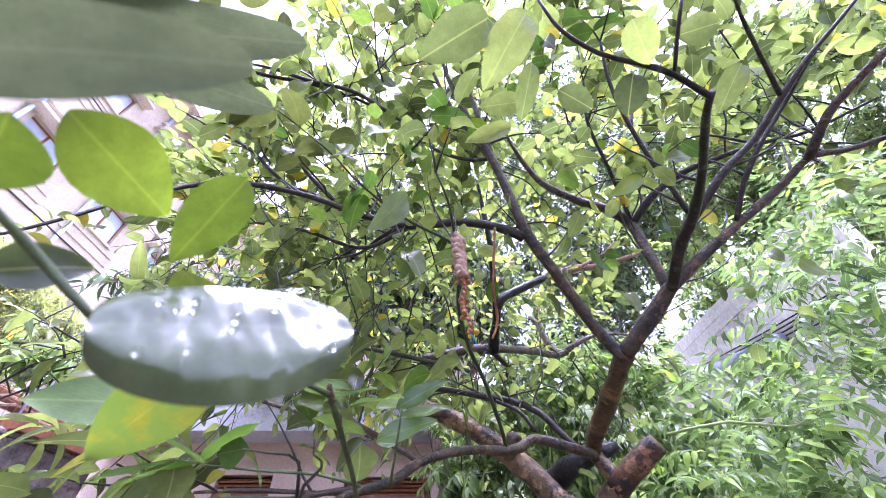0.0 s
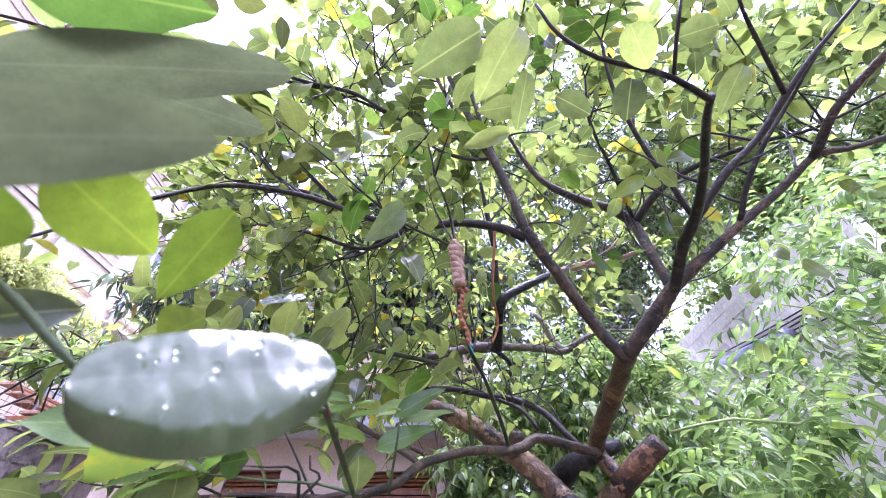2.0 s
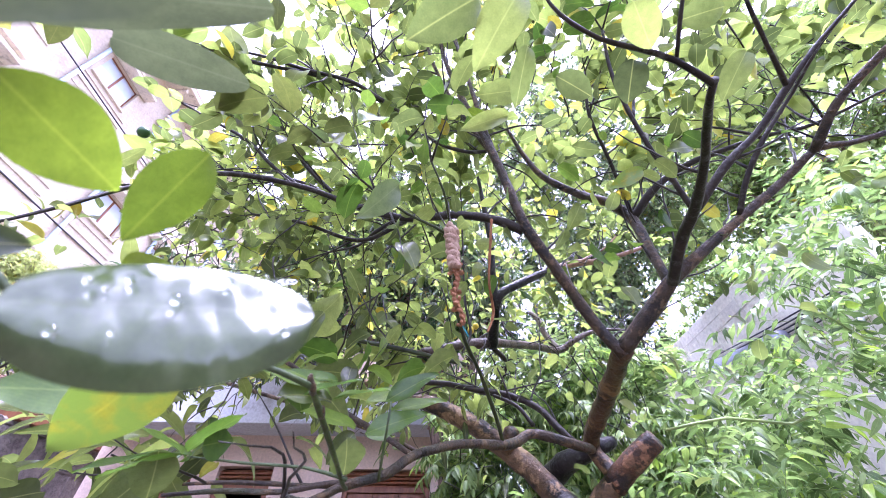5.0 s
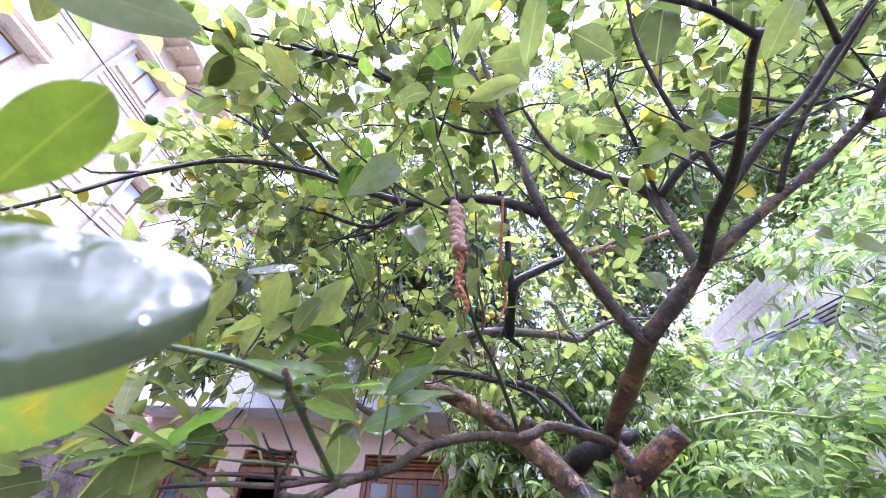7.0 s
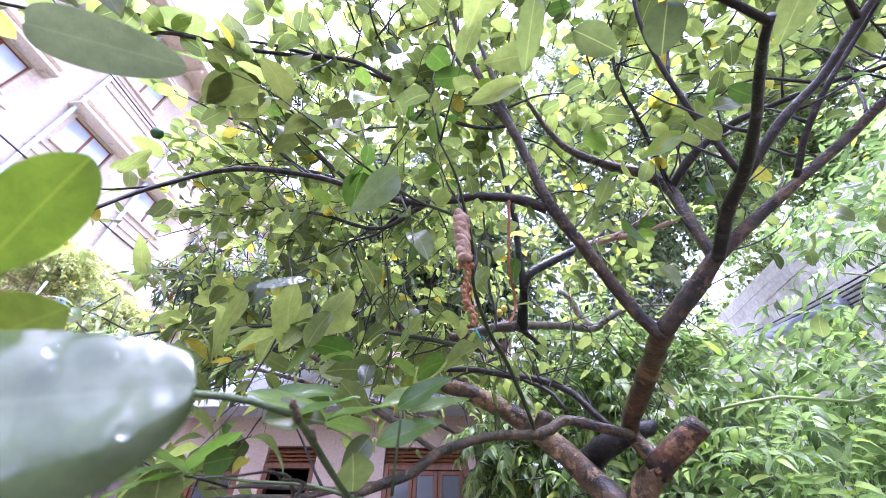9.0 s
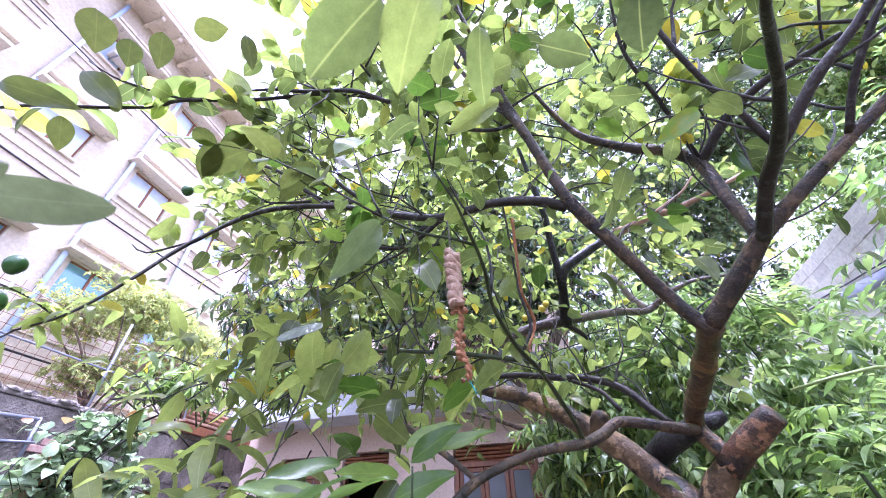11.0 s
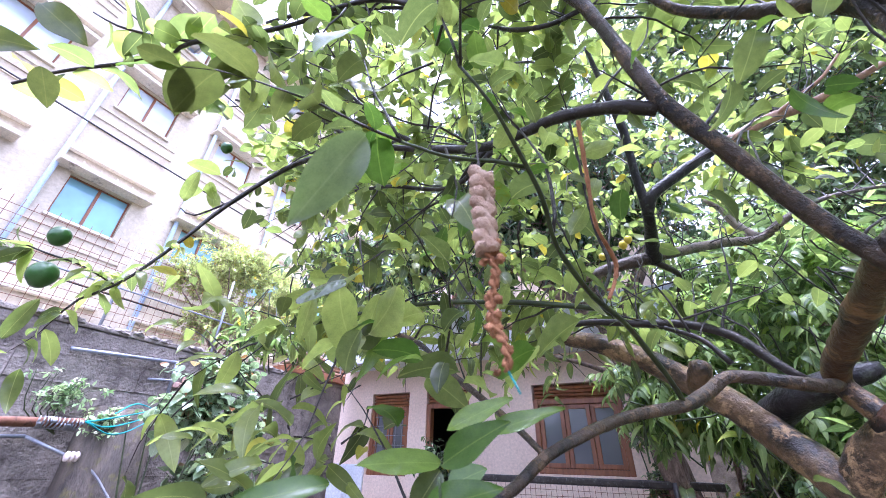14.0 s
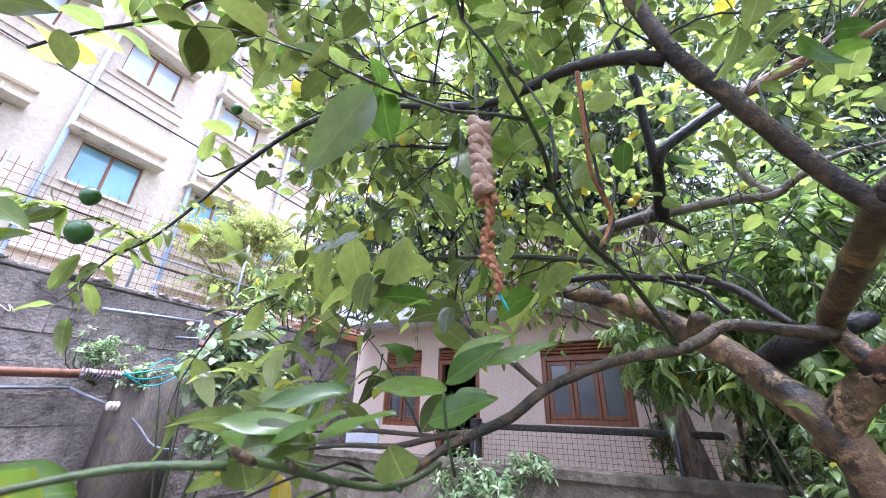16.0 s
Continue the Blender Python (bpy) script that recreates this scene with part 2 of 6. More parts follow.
LEMON = ((0.056, 0.076, 0.032), (0.162, 0.208, 0.068), (0.295, 0.35, 0.112))
M = {
    "leaf_lemon": leaf_material("lemon_leaf", *LEMON, joined=False, odd_share=0.0, through=0.48),
    "crown_lemon": leaf_material("lemon_crown", *LEMON, odd=(0.36, 0.29, 0.03), odd_share=0.02, through=0.56),
    "leaf_fresh": leaf_material("fresh_leaf", (0.11, 0.17, 0.014), (0.14, 0.2, 0.017), (0.17, 0.23, 0.021), joined=False, odd_share=0.0, through=0.55, coat=0.25),
    "leaf_yellow": leaf_material("yellow_leaf", (0.19, 0.22, 0.012), (0.27, 0.27, 0.012), (0.36, 0.32, 0.018), joined=False, odd_share=0.0, through=0.4, coat=0.2, spots=True),
    "leaf_young": leaf_material("young_stem_leaf", (0.05, 0.105, 0.018), (0.092, 0.17, 0.027), (0.165, 0.255, 0.042), joined=False, odd_share=0.0, through=0.45, coat=0.35),
    "leaf_olive": leaf_material("olive_leaf", (0.06, 0.075, 0.024), (0.085, 0.105, 0.03), (0.12, 0.14, 0.04), joined=False, odd_share=0.0, through=0.35, coat=0.3),
    # greyer and bluer than the other lemon leaves: veiling haze put into the colour
    "leaf_over": leaf_material("haze_greyed_overhead_leaf", (0.075, 0.092, 0.056), (0.08, 0.098, 0.06), (0.088, 0.105, 0.064), joined=False, odd_share=0.0, through=0.35),
    "leaf_pale": leaf_material("pale_soft_leaf", (0.1, 0.15, 0.06), (0.12, 0.17, 0.068), (0.135, 0.185, 0.075), joined=False, odd_share=0.0, through=0.5),
    "leaf_wet": leaf_material("wet_leaf", (0.06, 0.09, 0.035), (0.065, 0.095, 0.037), (0.07, 0.1, 0.04), joined=False, odd_share=0.0, rough=0.14, through=0.06, coat=1.0, water=True),
    "crown_mango": leaf_material("mango_crown", (0.03, 0.06, 0.034), (0.09, 0.145, 0.08), (0.2, 0.26, 0.145), odd=(0.30, 0.24, 0.06), odd_share=0.02, rough=0.2, through=0.3, coat=0.8),
    "crown_dark": leaf_material("background_crown", (0.04, 0.07, 0.035), (0.125, 0.19, 0.09), (0.25, 0.33, 0.16), odd=(0.4, 0.36, 0.04), odd_share=0.02, rough=0.3, through=0.35),
    "crown_bright": leaf_material("pinnate_crown", (0.048, 0.083, 0.03), (0.15, 0.235, 0.085), (0.29, 0.385, 0.16), odd=(0.28, 0.40, 0.06), odd_share=0.08, rough=0.4, through=0.42, coat=0.2),
    "crown_bush": leaf_material("light_shrub_crown", (0.058, 0.1, 0.038), (0.175, 0.26, 0.095), (0.33, 0.41, 0.18), odd=(0.33, 0.46, 0.1), odd_share=0.05, rough=0.4, through=0.45, coat=0.2),
    # lighter leaf tones with sunlight put into the colour
    "crown_sunlit": leaf_material("sunlit_toned_crown", (0.07, 0.115, 0.045), (0.19, 0.27, 0.1), (0.34, 0.42, 0.19), odd_share=0.01, rough=0.26, through=0.58),
    "crown_yellow": leaf_material("feathery_crown", (0.25, 0.295, 0.11), (0.37, 0.41, 0.17), (0.5, 0.53, 0.27), odd_share=0.02, rough=0.6, through=0.4),
    "crown_round": leaf_material("creeper_crown", (0.11, 0.17, 0.095), (0.235, 0.32, 0.2), (0.4, 0.48, 0.34), odd=(0.25, 0.12, 0.05), odd_share=0.035, rough=0.3, through=0.3),
    "crown_pale": leaf_material("pale_crown", (0.16, 0.27, 0.12), (0.28, 0.40, 0.22), (0.5, 0.58, 0.4), odd=(0.6, 0.6, 0.5), odd_share=0.05, rough=0.5, through=0.3),
    "bark": bark_material("wet_brown_bark", (0.016, 0.013, 0.010), (0.062, 0.041, 0.023), (0.155, 0.1, 0.05)),
    "trunk_bark": bark_material("peeling_tan_trunk_bark", (0.018, 0.014, 0.010), (0.16, 0.1, 0.048), (0.36, 0.235, 0.115), scale=0.6),
    "fork_bark": bark_material("dark_wet_fork_bark", (0.018, 0.014, 0.010), (0.11, 0.066, 0.03), (0.27, 0.165, 0.075), scale=0.6),
    "grey_bark": bark_material("grey_brown_bark", (0.03, 0.022, 0.018), (0.10, 0.07, 0.05), (0.22, 0.17, 0.13)),
    "dark": surface("dark_twig_bark", (0.018, 0.016, 0.015), (0.055, 0.045, 0.036), (0.12, 0.12, 0.11), 14, 120, 0.4, relief=0.7, dist=0.003),
    "wet": surface("black_wet_bark", (0.012, 0.012, 0.014), (0.04, 0.037, 0.038), (0.09, 0.1, 0.08), 14, 90, 0.3, relief=0.9, dist=0.005),
    "red": surface("reddish_bark", (0.20, 0.10, 0.05), (0.36, 0.20, 0.11), (0.08, 0.05, 0.03), 12, 100, 0.5, relief=0.6, dist=0.004),
    # pale grey tone: the whitish sheen of wet bark painted as colour
    "pale": surface("pale_sheen_bark", (0.16, 0.13, 0.10), (0.36, 0.31, 0.26), (0.05, 0.04, 0.035), 9, 90, 0.5, relief=0.7, dist=0.005),
    "green": surface("green_twig_bark", (0.025, 0.032, 0.015), (0.06, 0.08, 0.03), (0.05, 0.036, 0.025), 16, 120, 0.4, relief=0.5, dist=0.002),
    "stem": surface("green_stem_skin", (0.03, 0.055, 0.015), (0.085, 0.125, 0.035), (0.07, 0.055, 0.03), 26, 220, 0.6, relief=0.8, dist=0.0015),
    "stalk": surface("pale_green_stalk_skin", (0.20, 0.28, 0.08), (0.32, 0.40, 0.13), None, 20, 160, 0.4, relief=0.2, dist=0.001),
    "cut": bark_material("split_cut_wood", (0.02, 0.014, 0.012), (0.14, 0.065, 0.03), (0.33, 0.17, 0.08), scale=0.8),
    "far_bark": surface("grey_brown_trunk_bark", (0.045, 0.03, 0.021), (0.33, 0.235, 0.165), (0.03, 0.025, 0.02), 16, 45, 0.75, relief=1.0, dist=0.05, stretch=(1, 1, 0.25)),
    "soil": surface("damp_garden_soil", (0.045, 0.036, 0.022), (0.12, 0.1, 0.06), (0.06, 0.085, 0.022), 1.3, 22, 0.95, relief=0.9, dist=0.03),
    "block": surface("stained_concrete_block", (0.095, 0.08, 0.068), (0.33, 0.29, 0.25), (0.05, 0.042, 0.034), 2.6, 26, 0.95, relief=0.9, dist=0.035, vary=0.1),
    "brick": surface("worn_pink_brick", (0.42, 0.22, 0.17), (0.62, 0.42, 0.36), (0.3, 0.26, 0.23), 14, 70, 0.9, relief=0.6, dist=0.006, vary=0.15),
    "mortar": surface("grey_mortar", (0.17, 0.155, 0.14), (0.33, 0.3, 0.275), None, 5, 40, 0.95, relief=0.6, dist=0.01),
    "moss": surface("mossy_concrete", (0.11, 0.09, 0.07), (0.34, 0.29, 0.22), (0.16, 0.15, 0.04), 5.5, 42, 0.9, relief=0.9, dist=0.02),
    "damp": surface("damp_streaked_concrete", (0.026, 0.021, 0.016), (0.125, 0.1, 0.075), (0.1, 0.09, 0.022), 3.2, 34, 0.8, relief=0.9, dist=0.03, stretch=(1.3, 1.3, 0.5)),
    "pink": surface("pink_plaster", (0.74, 0.575, 0.46), (0.83, 0.675, 0.55), None, 0.8, 30, 0.85, relief=0.1, dist=0.003),
    "white_plaster": surface("bluish_white_plaster", (0.62, 0.66, 0.72), (0.78, 0.80, 0.83), (0.42, 0.42, 0.42), 1.0, 30, 0.85, relief=0.3, dist=0.004),
    "cream": surface("cream_plaster", (0.51, 0.445, 0.325), (0.58, 0.51, 0.385), (0.43, 0.355, 0.25), 0.5, 14, 0.85, relief=0.2, dist=0.004),
    "cream_dirty": surface("weathered_cream_ledge", (0.64, 0.57, 0.45), (0.74, 0.67, 0.54), (0.3, 0.265, 0.21), 1.6, 20, 0.85, relief=0.3, dist=0.006),
    "grey_wall": surface("pale_rough_stone", (0.78, 0.76, 0.62), (0.87, 0.85, 0.72), (0.62, 0.56, 0.42), 1.4, 16, 0.9, relief=0.7, dist=0.02, vary=0.15),
    "wood": surface("red_brown_wood", (0.17, 0.06, 0.025), (0.32, 0.13, 0.05), None, 3, 60, 0.45, relief=0.3, dist=0.003, stretch=(6, 6, 0.6)),
    "tile": surface("weathered_clay_tile", (0.30, 0.17, 0.10), (0.50, 0.33, 0.22), (0.16, 0.12, 0.09), 2, 25, 0.8, relief=0.4, dist=0.01, vary=0.25),
    # near-black colour stands in for the shade inside unlit rooms
    "dark_inside": surface("painted_dim_interior", (0.02, 0.018, 0.016), (0.04, 0.036, 0.03), None, 2, 10, 0.9, relief=0.0),
    "steel": surface("grey_galvanised_steel", (0.22, 0.24, 0.28), (0.36, 0.38, 0.43), None, 8, 60, 0.45, 0.6, relief=0.1, dist=0.002),
    "blue_pipe": surface("blue_grey_drainpipe_paint", (0.40, 0.52, 0.72), (0.50, 0.62, 0.80), None, 2, 30, 0.5, relief=0.1, dist=0.002),
    "rust": surface("rusty_pipe", (0.13, 0.055, 0.03), (0.26, 0.12, 0.07), (0.06, 0.03, 0.02), 9, 70, 0.6, 0.2, relief=0.5, dist=0.003),
    "wire": surface("grey_wire", (0.16, 0.17, 0.19), (0.30, 0.31, 0.33), None, 10, 60, 0.5, 0.5, relief=0.0),
    "black": surface("black_plastic", (0.012, 0.012, 0.013), (0.03, 0.03, 0.032), None, 6, 50, 0.4, relief=0.1, dist=0.002),
    "teal": surface("teal_nylon_cord", (0.0, 0.25, 0.28), (0.02, 0.38, 0.40), None, 20, 200, 0.5, relief=0.3, dist=0.001),
    "porcelain": surface("dirty_porcelain", (0.62, 0.50, 0.46), (0.78, 0.70, 0.66), None, 8, 60, 0.3, relief=0.1, dist=0.002),
    "coir": surface("frayed_coir_rope", (0.31, 0.19, 0.115), (0.52, 0.39, 0.28), (0.22, 0.10, 0.05), 40, 400, 0.95, relief=1.0, dist=0.002),
    "coir_red": surface("rusty_dried_cord", (0.25, 0.10, 0.035), (0.45, 0.22, 0.10), (0.12, 0.05, 0.02), 40, 400, 0.9, relief=1.0, dist=0.002),
    "fruit": surface("green_lime_skin", (0.02, 0.075, 0.016), (0.045, 0.13, 0.025), None, 12, 160, 0.28, relief=0.25, dist=0.002),
    "lemon_fruit": surface("ripe_lemon_skin", (0.62, 0.47, 0.03), (0.75, 0.60, 0.05), None, 12, 160, 0.35, relief=0.25, dist=0.002),
    "ac_white": surface("yellowed_white_metal", (0.6, 0.58, 0.52), (0.74, 0.72, 0.68), (0.3, 0.26, 0.2), 4, 40, 0.5, relief=0.1, dist=0.002),
    "fabric": surface("grey_curtain", (0.24, 0.24, 0.25), (0.40, 0.40, 0.41), None, 6, 50, 0.9, relief=0.3, dist=0.004, stretch=(8, 8, 0.5)),
}


def glass(name, tint, rough=0.05):
    m, n, l, bsdf = nodes_of(name)
    k = noise_tex(n, l, 1.3, 3, 0.5)
    l.new(ramp(n, l, k, [(0.35, tuple(v * 0.75 for v in tint)), (0.65, tint)]), bsdf.inputs["Base Color"])
    bsdf.inputs["Roughness"].default_value = rough
    bsdf.inputs["Metallic"].default_value = 0.08
    bsdf.inputs["IOR"].default_value = 1.6
    return m


# blue glass, paled by a sky reflection painted into its base colour
M["blue_glass"] = glass("blue_glass_sky_painted", (0.62, 0.74, 0.86))
M["teal_glass"] = glass("teal_tinted_glass", (0.24, 0.48, 0.56))
dew, dn, dl, db = nodes_of("water_drop")
db.inputs["Base Color"].default_value = (0.9, 0.95, 0.92, 1)
db.inputs["Roughness"].default_value = 0.02
db.inputs["Transmission Weight"].default_value = 1.0
db.inputs["IOR"].default_value = 1.33
M["dew"] = dew
for k in ("dark", "green", "wet"):
    M[k].node_tree.nodes["Principled BSDF"].inputs["Specular IOR Level"].default_value = 0.25
M["grey_glass"] = glass("grey_window_glass", (0.15, 0.16, 0.17), 0.12)


# ---- building blocks ----
def thing(name, at=(0, 0, 0), label="", category="", group="", kind=""):
    ob = new(name)
    ob.location = at
    ob.empty_display_size = 0.1
    return tagged(ob, label, category, group, kind)


def mesh_of(name, verts, faces, mat, smooth=False, uvs=None):
    me = bpy.data.meshes.new(name)
    me.from_pydata([tuple(v) for v in verts] if not hasattr(verts, "tolist") else verts.tolist(), [], faces if not hasattr(faces, "tolist") else faces.tolist())
    me.materials.append(mat)
    if smooth:
        me.shade_smooth()
    if uvs is not None:
        lay = me.uv_layers.new(name="UVMap")
        idx = np.empty(len(me.loops), dtype=np.int32)
        me.loops.foreach_get("vertex_index", idx)
        lay.data.foreach_set("uv", np.asarray(uvs, dtype=np.float32)[idx].ravel())
    return me


def part(name, me, parent, label="", at=None, kind=""):
    ob = new(name, me)
    if parent is not None:
        ob.parent = parent
        if at is None:
            ob.matrix_parent_inverse = Matrix.Translation(-Vector(world_at(parent)))
    if at is not None:
        ob.location = at
    return tagged(ob, label, kind=kind)


def world_at(ob):
    p = Vector(ob.location)
    return p if ob.parent is None else p


def bm_part(name, bm, mat, parent, label="", smooth=False, kind=""):
    me = bpy.data.meshes.new(name)
    bm.to_mesh(me)
    bm.free()
    me.materials.append(mat)
    if smooth:
        me.shade_smooth()
    return part(name, me, parent, label, kind=kind)


def box_bm(lo, hi, bevel=0.0):
    bm = bmesh.new()
    lo, hi = Vector(lo), Vector(hi)
    bmesh.ops.create_cube(bm, size=1, matrix=Matrix.LocRotScale((lo + hi) / 2, None, hi - lo))
    if bevel:
        bmesh.ops.bevel(bm, geom=bm.edges[:], offset=bevel, segments=2, affect="EDGES", profile=0.5)
    return bm


def box(name, lo, hi, mat, parent, label="", bevel=0.006):
    return bm_part(name, box_bm(lo, hi, bevel), M[mat], parent, label)


def spline(nodes, step):
    """A smooth line through nodes of x, y, z, radius."""
    q = np.array(nodes, float)
    ext = np.vstack([2 * q[0] - q[1], q, 2 * q[-1] - q[-2]])
    out = []
    for k in range(len(q) - 1):
        a, b, c, d = ext[k : k + 4]
        n = max(2, int(np.linalg.norm(c[:3] - b[:3]) / step))
        for s in np.arange(n) / n:
            out.append(0.5 * (2 * b + (c - a) * s + (2 * a - 5 * b + 4 * c - d) * s**2 + (3 * b - a - 3 * c + d) * s**3))
    out.append(q[-1])
    out = np.array(out)
    out[:, 3] = np.maximum(out[:, 3], 0.0008)
    return out


def tube(line, sides=10, rough=0.0, seed=0):
    """Vertices and faces of a tube along a line of x, y, z, radius, with an uneven girth."""
    rng = np.random.default_rng(seed)
    p, r = line[:, :3], line[:, 3]
    t = np.gradient(p, axis=0)
    t /= np.linalg.norm(t, axis=1, keepdims=True) + 1e-9
    ref = np.array([0.3, 0.2, 0.93]) if abs(t[0, 2]) < 0.8 else np.array([0.93, 0.2, 0.3])
    verts, n = [], len(p)
    ang = np.arange(sides) / sides * 2 * math.pi
    lump = rng.normal(0, 1, (n, sides))
    lump = (lump + np.roll(lump, 1, 0) + np.roll(lump, 1, 1)) / 1.7
    u = np.cross(t[0], ref)
    for k in range(n):
        u = u - t[k] * (u @ t[k])
        u /= np.linalg.norm(u)
        v = np.cross(t[k], u)
        rr = r[k] * (1 + rough * lump[k])
        verts.append(p[k] + rr[:, None] * (np.cos(ang)[:, None] * u + np.sin(ang)[:, None] * v))
    verts = np.vstack(verts + [p[:1], p[-1:]])
    faces = []
    for k in range(n - 1):
        for s in range(sides):
            e = (s + 1) % sides
            faces.append((k * sides + s, k * sides + e, (k + 1) * sides + e, (k + 1) * sides + s))
    a, b = n * sides, n * sides + 1
    for s in range(sides):
        e = (s + 1) % sides
        faces.append((a, e, s))
        faces.append((b, (n - 1) * sides + s, (n - 1) * sides + e))
    return verts, faces


def rod(name, pts, radius, mat, parent, label="", sides=8, step=0.05, rough=0.0):
    line = spline([(*p, radius) for p in pts], step)
    v, f = tube(line, sides, rough)
    return part(name, mesh_of(name, v, f, M[mat], True), parent, label)


def straight(name, a, b, radius, mat, parent, label="", sides=8):
    v, f = tube(np.array([(*a, radius), (*b, radius)], float), sides)
    return part(name, mesh_of(name, v, f, M[mat], True), parent, label)


def leaf_shape(rows=5, wide=0.5, blunt=0.0, fold=0.18, droop=0.25, wave=0.0, full=0.75):
    """A leaf one unit long along +y, face up: a folded, drooping blade. Returns vertices, faces and uv."""
    v, uv, f = [], [], []
    for k in range(rows + 1):
        s = k / rows if rows < 10 else 0.5 - 0.5 * math.cos(math.pi * k / rows)
        w = wide * 0.5 * (math.sin(math.pi * s ** (0.8 + blunt)) ** full) if 0 < s < 1 else 0.012
        z = -droop * (s - 0.15) ** 2
        for side in (-1, 0, 1):
            v.append((side * w, s - 0.1 * droop * s * s, z + (fold * w if side else 0) + wave * math.sin(s * 9 + side) * (0.03 if side else 0)))
            uv.append((side * w / (wide * 0.5), s))
    for k in range(rows):
        for c in range(2):
            a = k * 3 + c
            f.append((a, a + 1, a + 4, a + 3))
    return np.array(v), f, np.array(uv)


def frames_of(d, up):
    """Turns whose y runs along d and whose z lies near up."""
    d = d / (np.linalg.norm(d, axis=1, keepdims=True) + 1e-9)
    x = np.cross(d, up)
    x /= np.linalg.norm(x, axis=1, keepdims=True) + 1e-9
    return np.stack([x, d, np.cross(x, d)], -1)


def leaf_cloud(name, shapes, places, ways, ups, sizes, mat, parent, seed=1, kind="stuff", label=""):
    """Many leaves in one mesh."""
    rng = np.random.default_rng(seed)
    places, sizes = np.asarray(places), np.asarray(sizes)
    rot = frames_of(np.asarray(ways), np.asarray(ups))
    pick = rng.integers(0, len(shapes), len(places))
    vs, fs, us, base = [], [], [], 0
    for k, (v, f, uv) in enumerate(shapes):
        sel = np.where(pick == k)[0]
        if not len(sel):
            continue
        wv = np.einsum("nij,vj->nvi", rot[sel], v) * sizes[sel][:, None, None] + places[sel][:, None]
        fa = np.array(f)[None] + (np.arange(len(sel)) * len(v))[:, None, None] + base
        vs.append(wv.reshape(-1, 3))
        fs.append(fa.reshape(-1, 4))
        us.append(np.tile(uv, (len(sel), 1)))
        base += len(sel) * len(v)
    return part(name, mesh_of(name, np.vstack(vs), np.vstack(fs), M[mat], True, np.vstack(us)), parent, label, kind=kind)


CITRUS = [leaf_shape(7, 0.58, 0.12, 0.3, 0.3, 0.5, 0.5), leaf_shape(7, 0.66, 0.15, 0.15, 0.45, 0.8, 0.45), leaf_shape(7, 0.5, 0.05, 0.45, 0.2, 0.5, 0.58), leaf_shape(7, 0.6, 0.2, 0.25, 0.6, 1.5, 0.5)]
SLIM = [leaf_shape(8, 0.36, 0.08, 0.35, 0.5, 0.7, 0.72), leaf_shape(8, 0.42, 0.1, 0.25, 0.35, 1.2, 0.65), leaf_shape(8, 0.32, 0.04, 0.5, 0.7, 0.8, 0.78), leaf_shape(8, 0.38, 0.12, 0.3, 0.9, 1.5, 0.7)]
LONG = [leaf_shape(5, 0.24, 0.1, 0.3, 0.6), leaf_shape(5, 0.28, 0.1, 0.2, 0.9), leaf_shape(5, 0.22, 0.0, 0.4, 0.3, 1.0)]
OVAL = [leaf_shape(4, 0.42, 0.0, 0.3, 0.3), leaf_shape(4, 0.48, 0.0, 0.2, 0.5), leaf_shape(4, 0.38, 0.05, 0.1, 0.2)]
LEAFLET = [leaf_shape(3, 0.36, 0.0, 0.15, 0.3), leaf_shape(3, 0.42, 0.0, 0.1, 0.1)]
PINNA = [leaf_shape(5, 0.30, -0.08, 0.25, 0.5, 0.4, 0.9), leaf_shape(5, 0.35, -0.05, 0.2, 0.8, 1.0, 0.9), leaf_shape(5, 0.26, -0.1, 0.35, 0.3, 0.4, 0.95)]
ROUND = [leaf_shape(5, 0.85, -0.15, 0.15, 0.3), leaf_shape(5, 0.75, -0.1, 0.25, 0.4)]


# ---- ground and walls ----
def ground_sheet():
    rng = np.random.default_rng(3)
    axis = np.concatenate([[-400, -120, -50], np.linspace(-22, 22, 67), [50, 120, 400]])
    v, f, n = [], [], len(axis)
    for y in axis:
        for x in axis:
            v.append((x, y, rng.uniform(-0.03, 0.03) if abs(x) < 22 and abs(y) < 22 else 0))
    for a in range(n - 1):
        for b in range(n - 1):
            f.append((a * n + b, a * n + b + 1, (a + 1) * n + b + 1, (a + 1) * n + b))
    ob = new("ground", mesh_of("ground", v, f, M["soil"], True))
    tagged(ob, "damp brown garden soil with moss patches", "ground", kind="structure")


ground_sheet()

WALL_X, WALL_TOP = -5.55, 3.12
boundary = thing("boundary_wall", (WALL_X, 3, 0), "tall stained grey concrete block boundary wall", "wall", kind="structure")
box("core", (WALL_X - 0.16, -9, 0), (WALL_X - 0.02, 8.6, WALL_TOP - 0.06), "mortar", boundary, bevel=0)
box("coping", (WALL_X - 0.19, -9, WALL_TOP - 0.06), (WALL_X + 0.03, 8.6, WALL_TOP), "block", boundary, "crumbling cement coping", 0.015)
pilaster = bmesh.new()
bmesh.ops.create_cube(pilaster, size=1, matrix=Matrix.LocRotScale((WALL_X + 0.26, 2.72, 1.12), None, (0.56, 0.66, 2.24)))
for vert in pilaster.verts:
    if vert.co.z > 1:
        vert.co.x -= 0.18 * (vert.co.x > WALL_X + 0.3)
bmesh.ops.bevel(pilaster, geom=pilaster.edges[:], offset=0.05, segments=3, affect="EDGES")
bm_part("buttress", pilaster, M["damp"], boundary, "mossy concrete buttress with a yellow-green top", True)

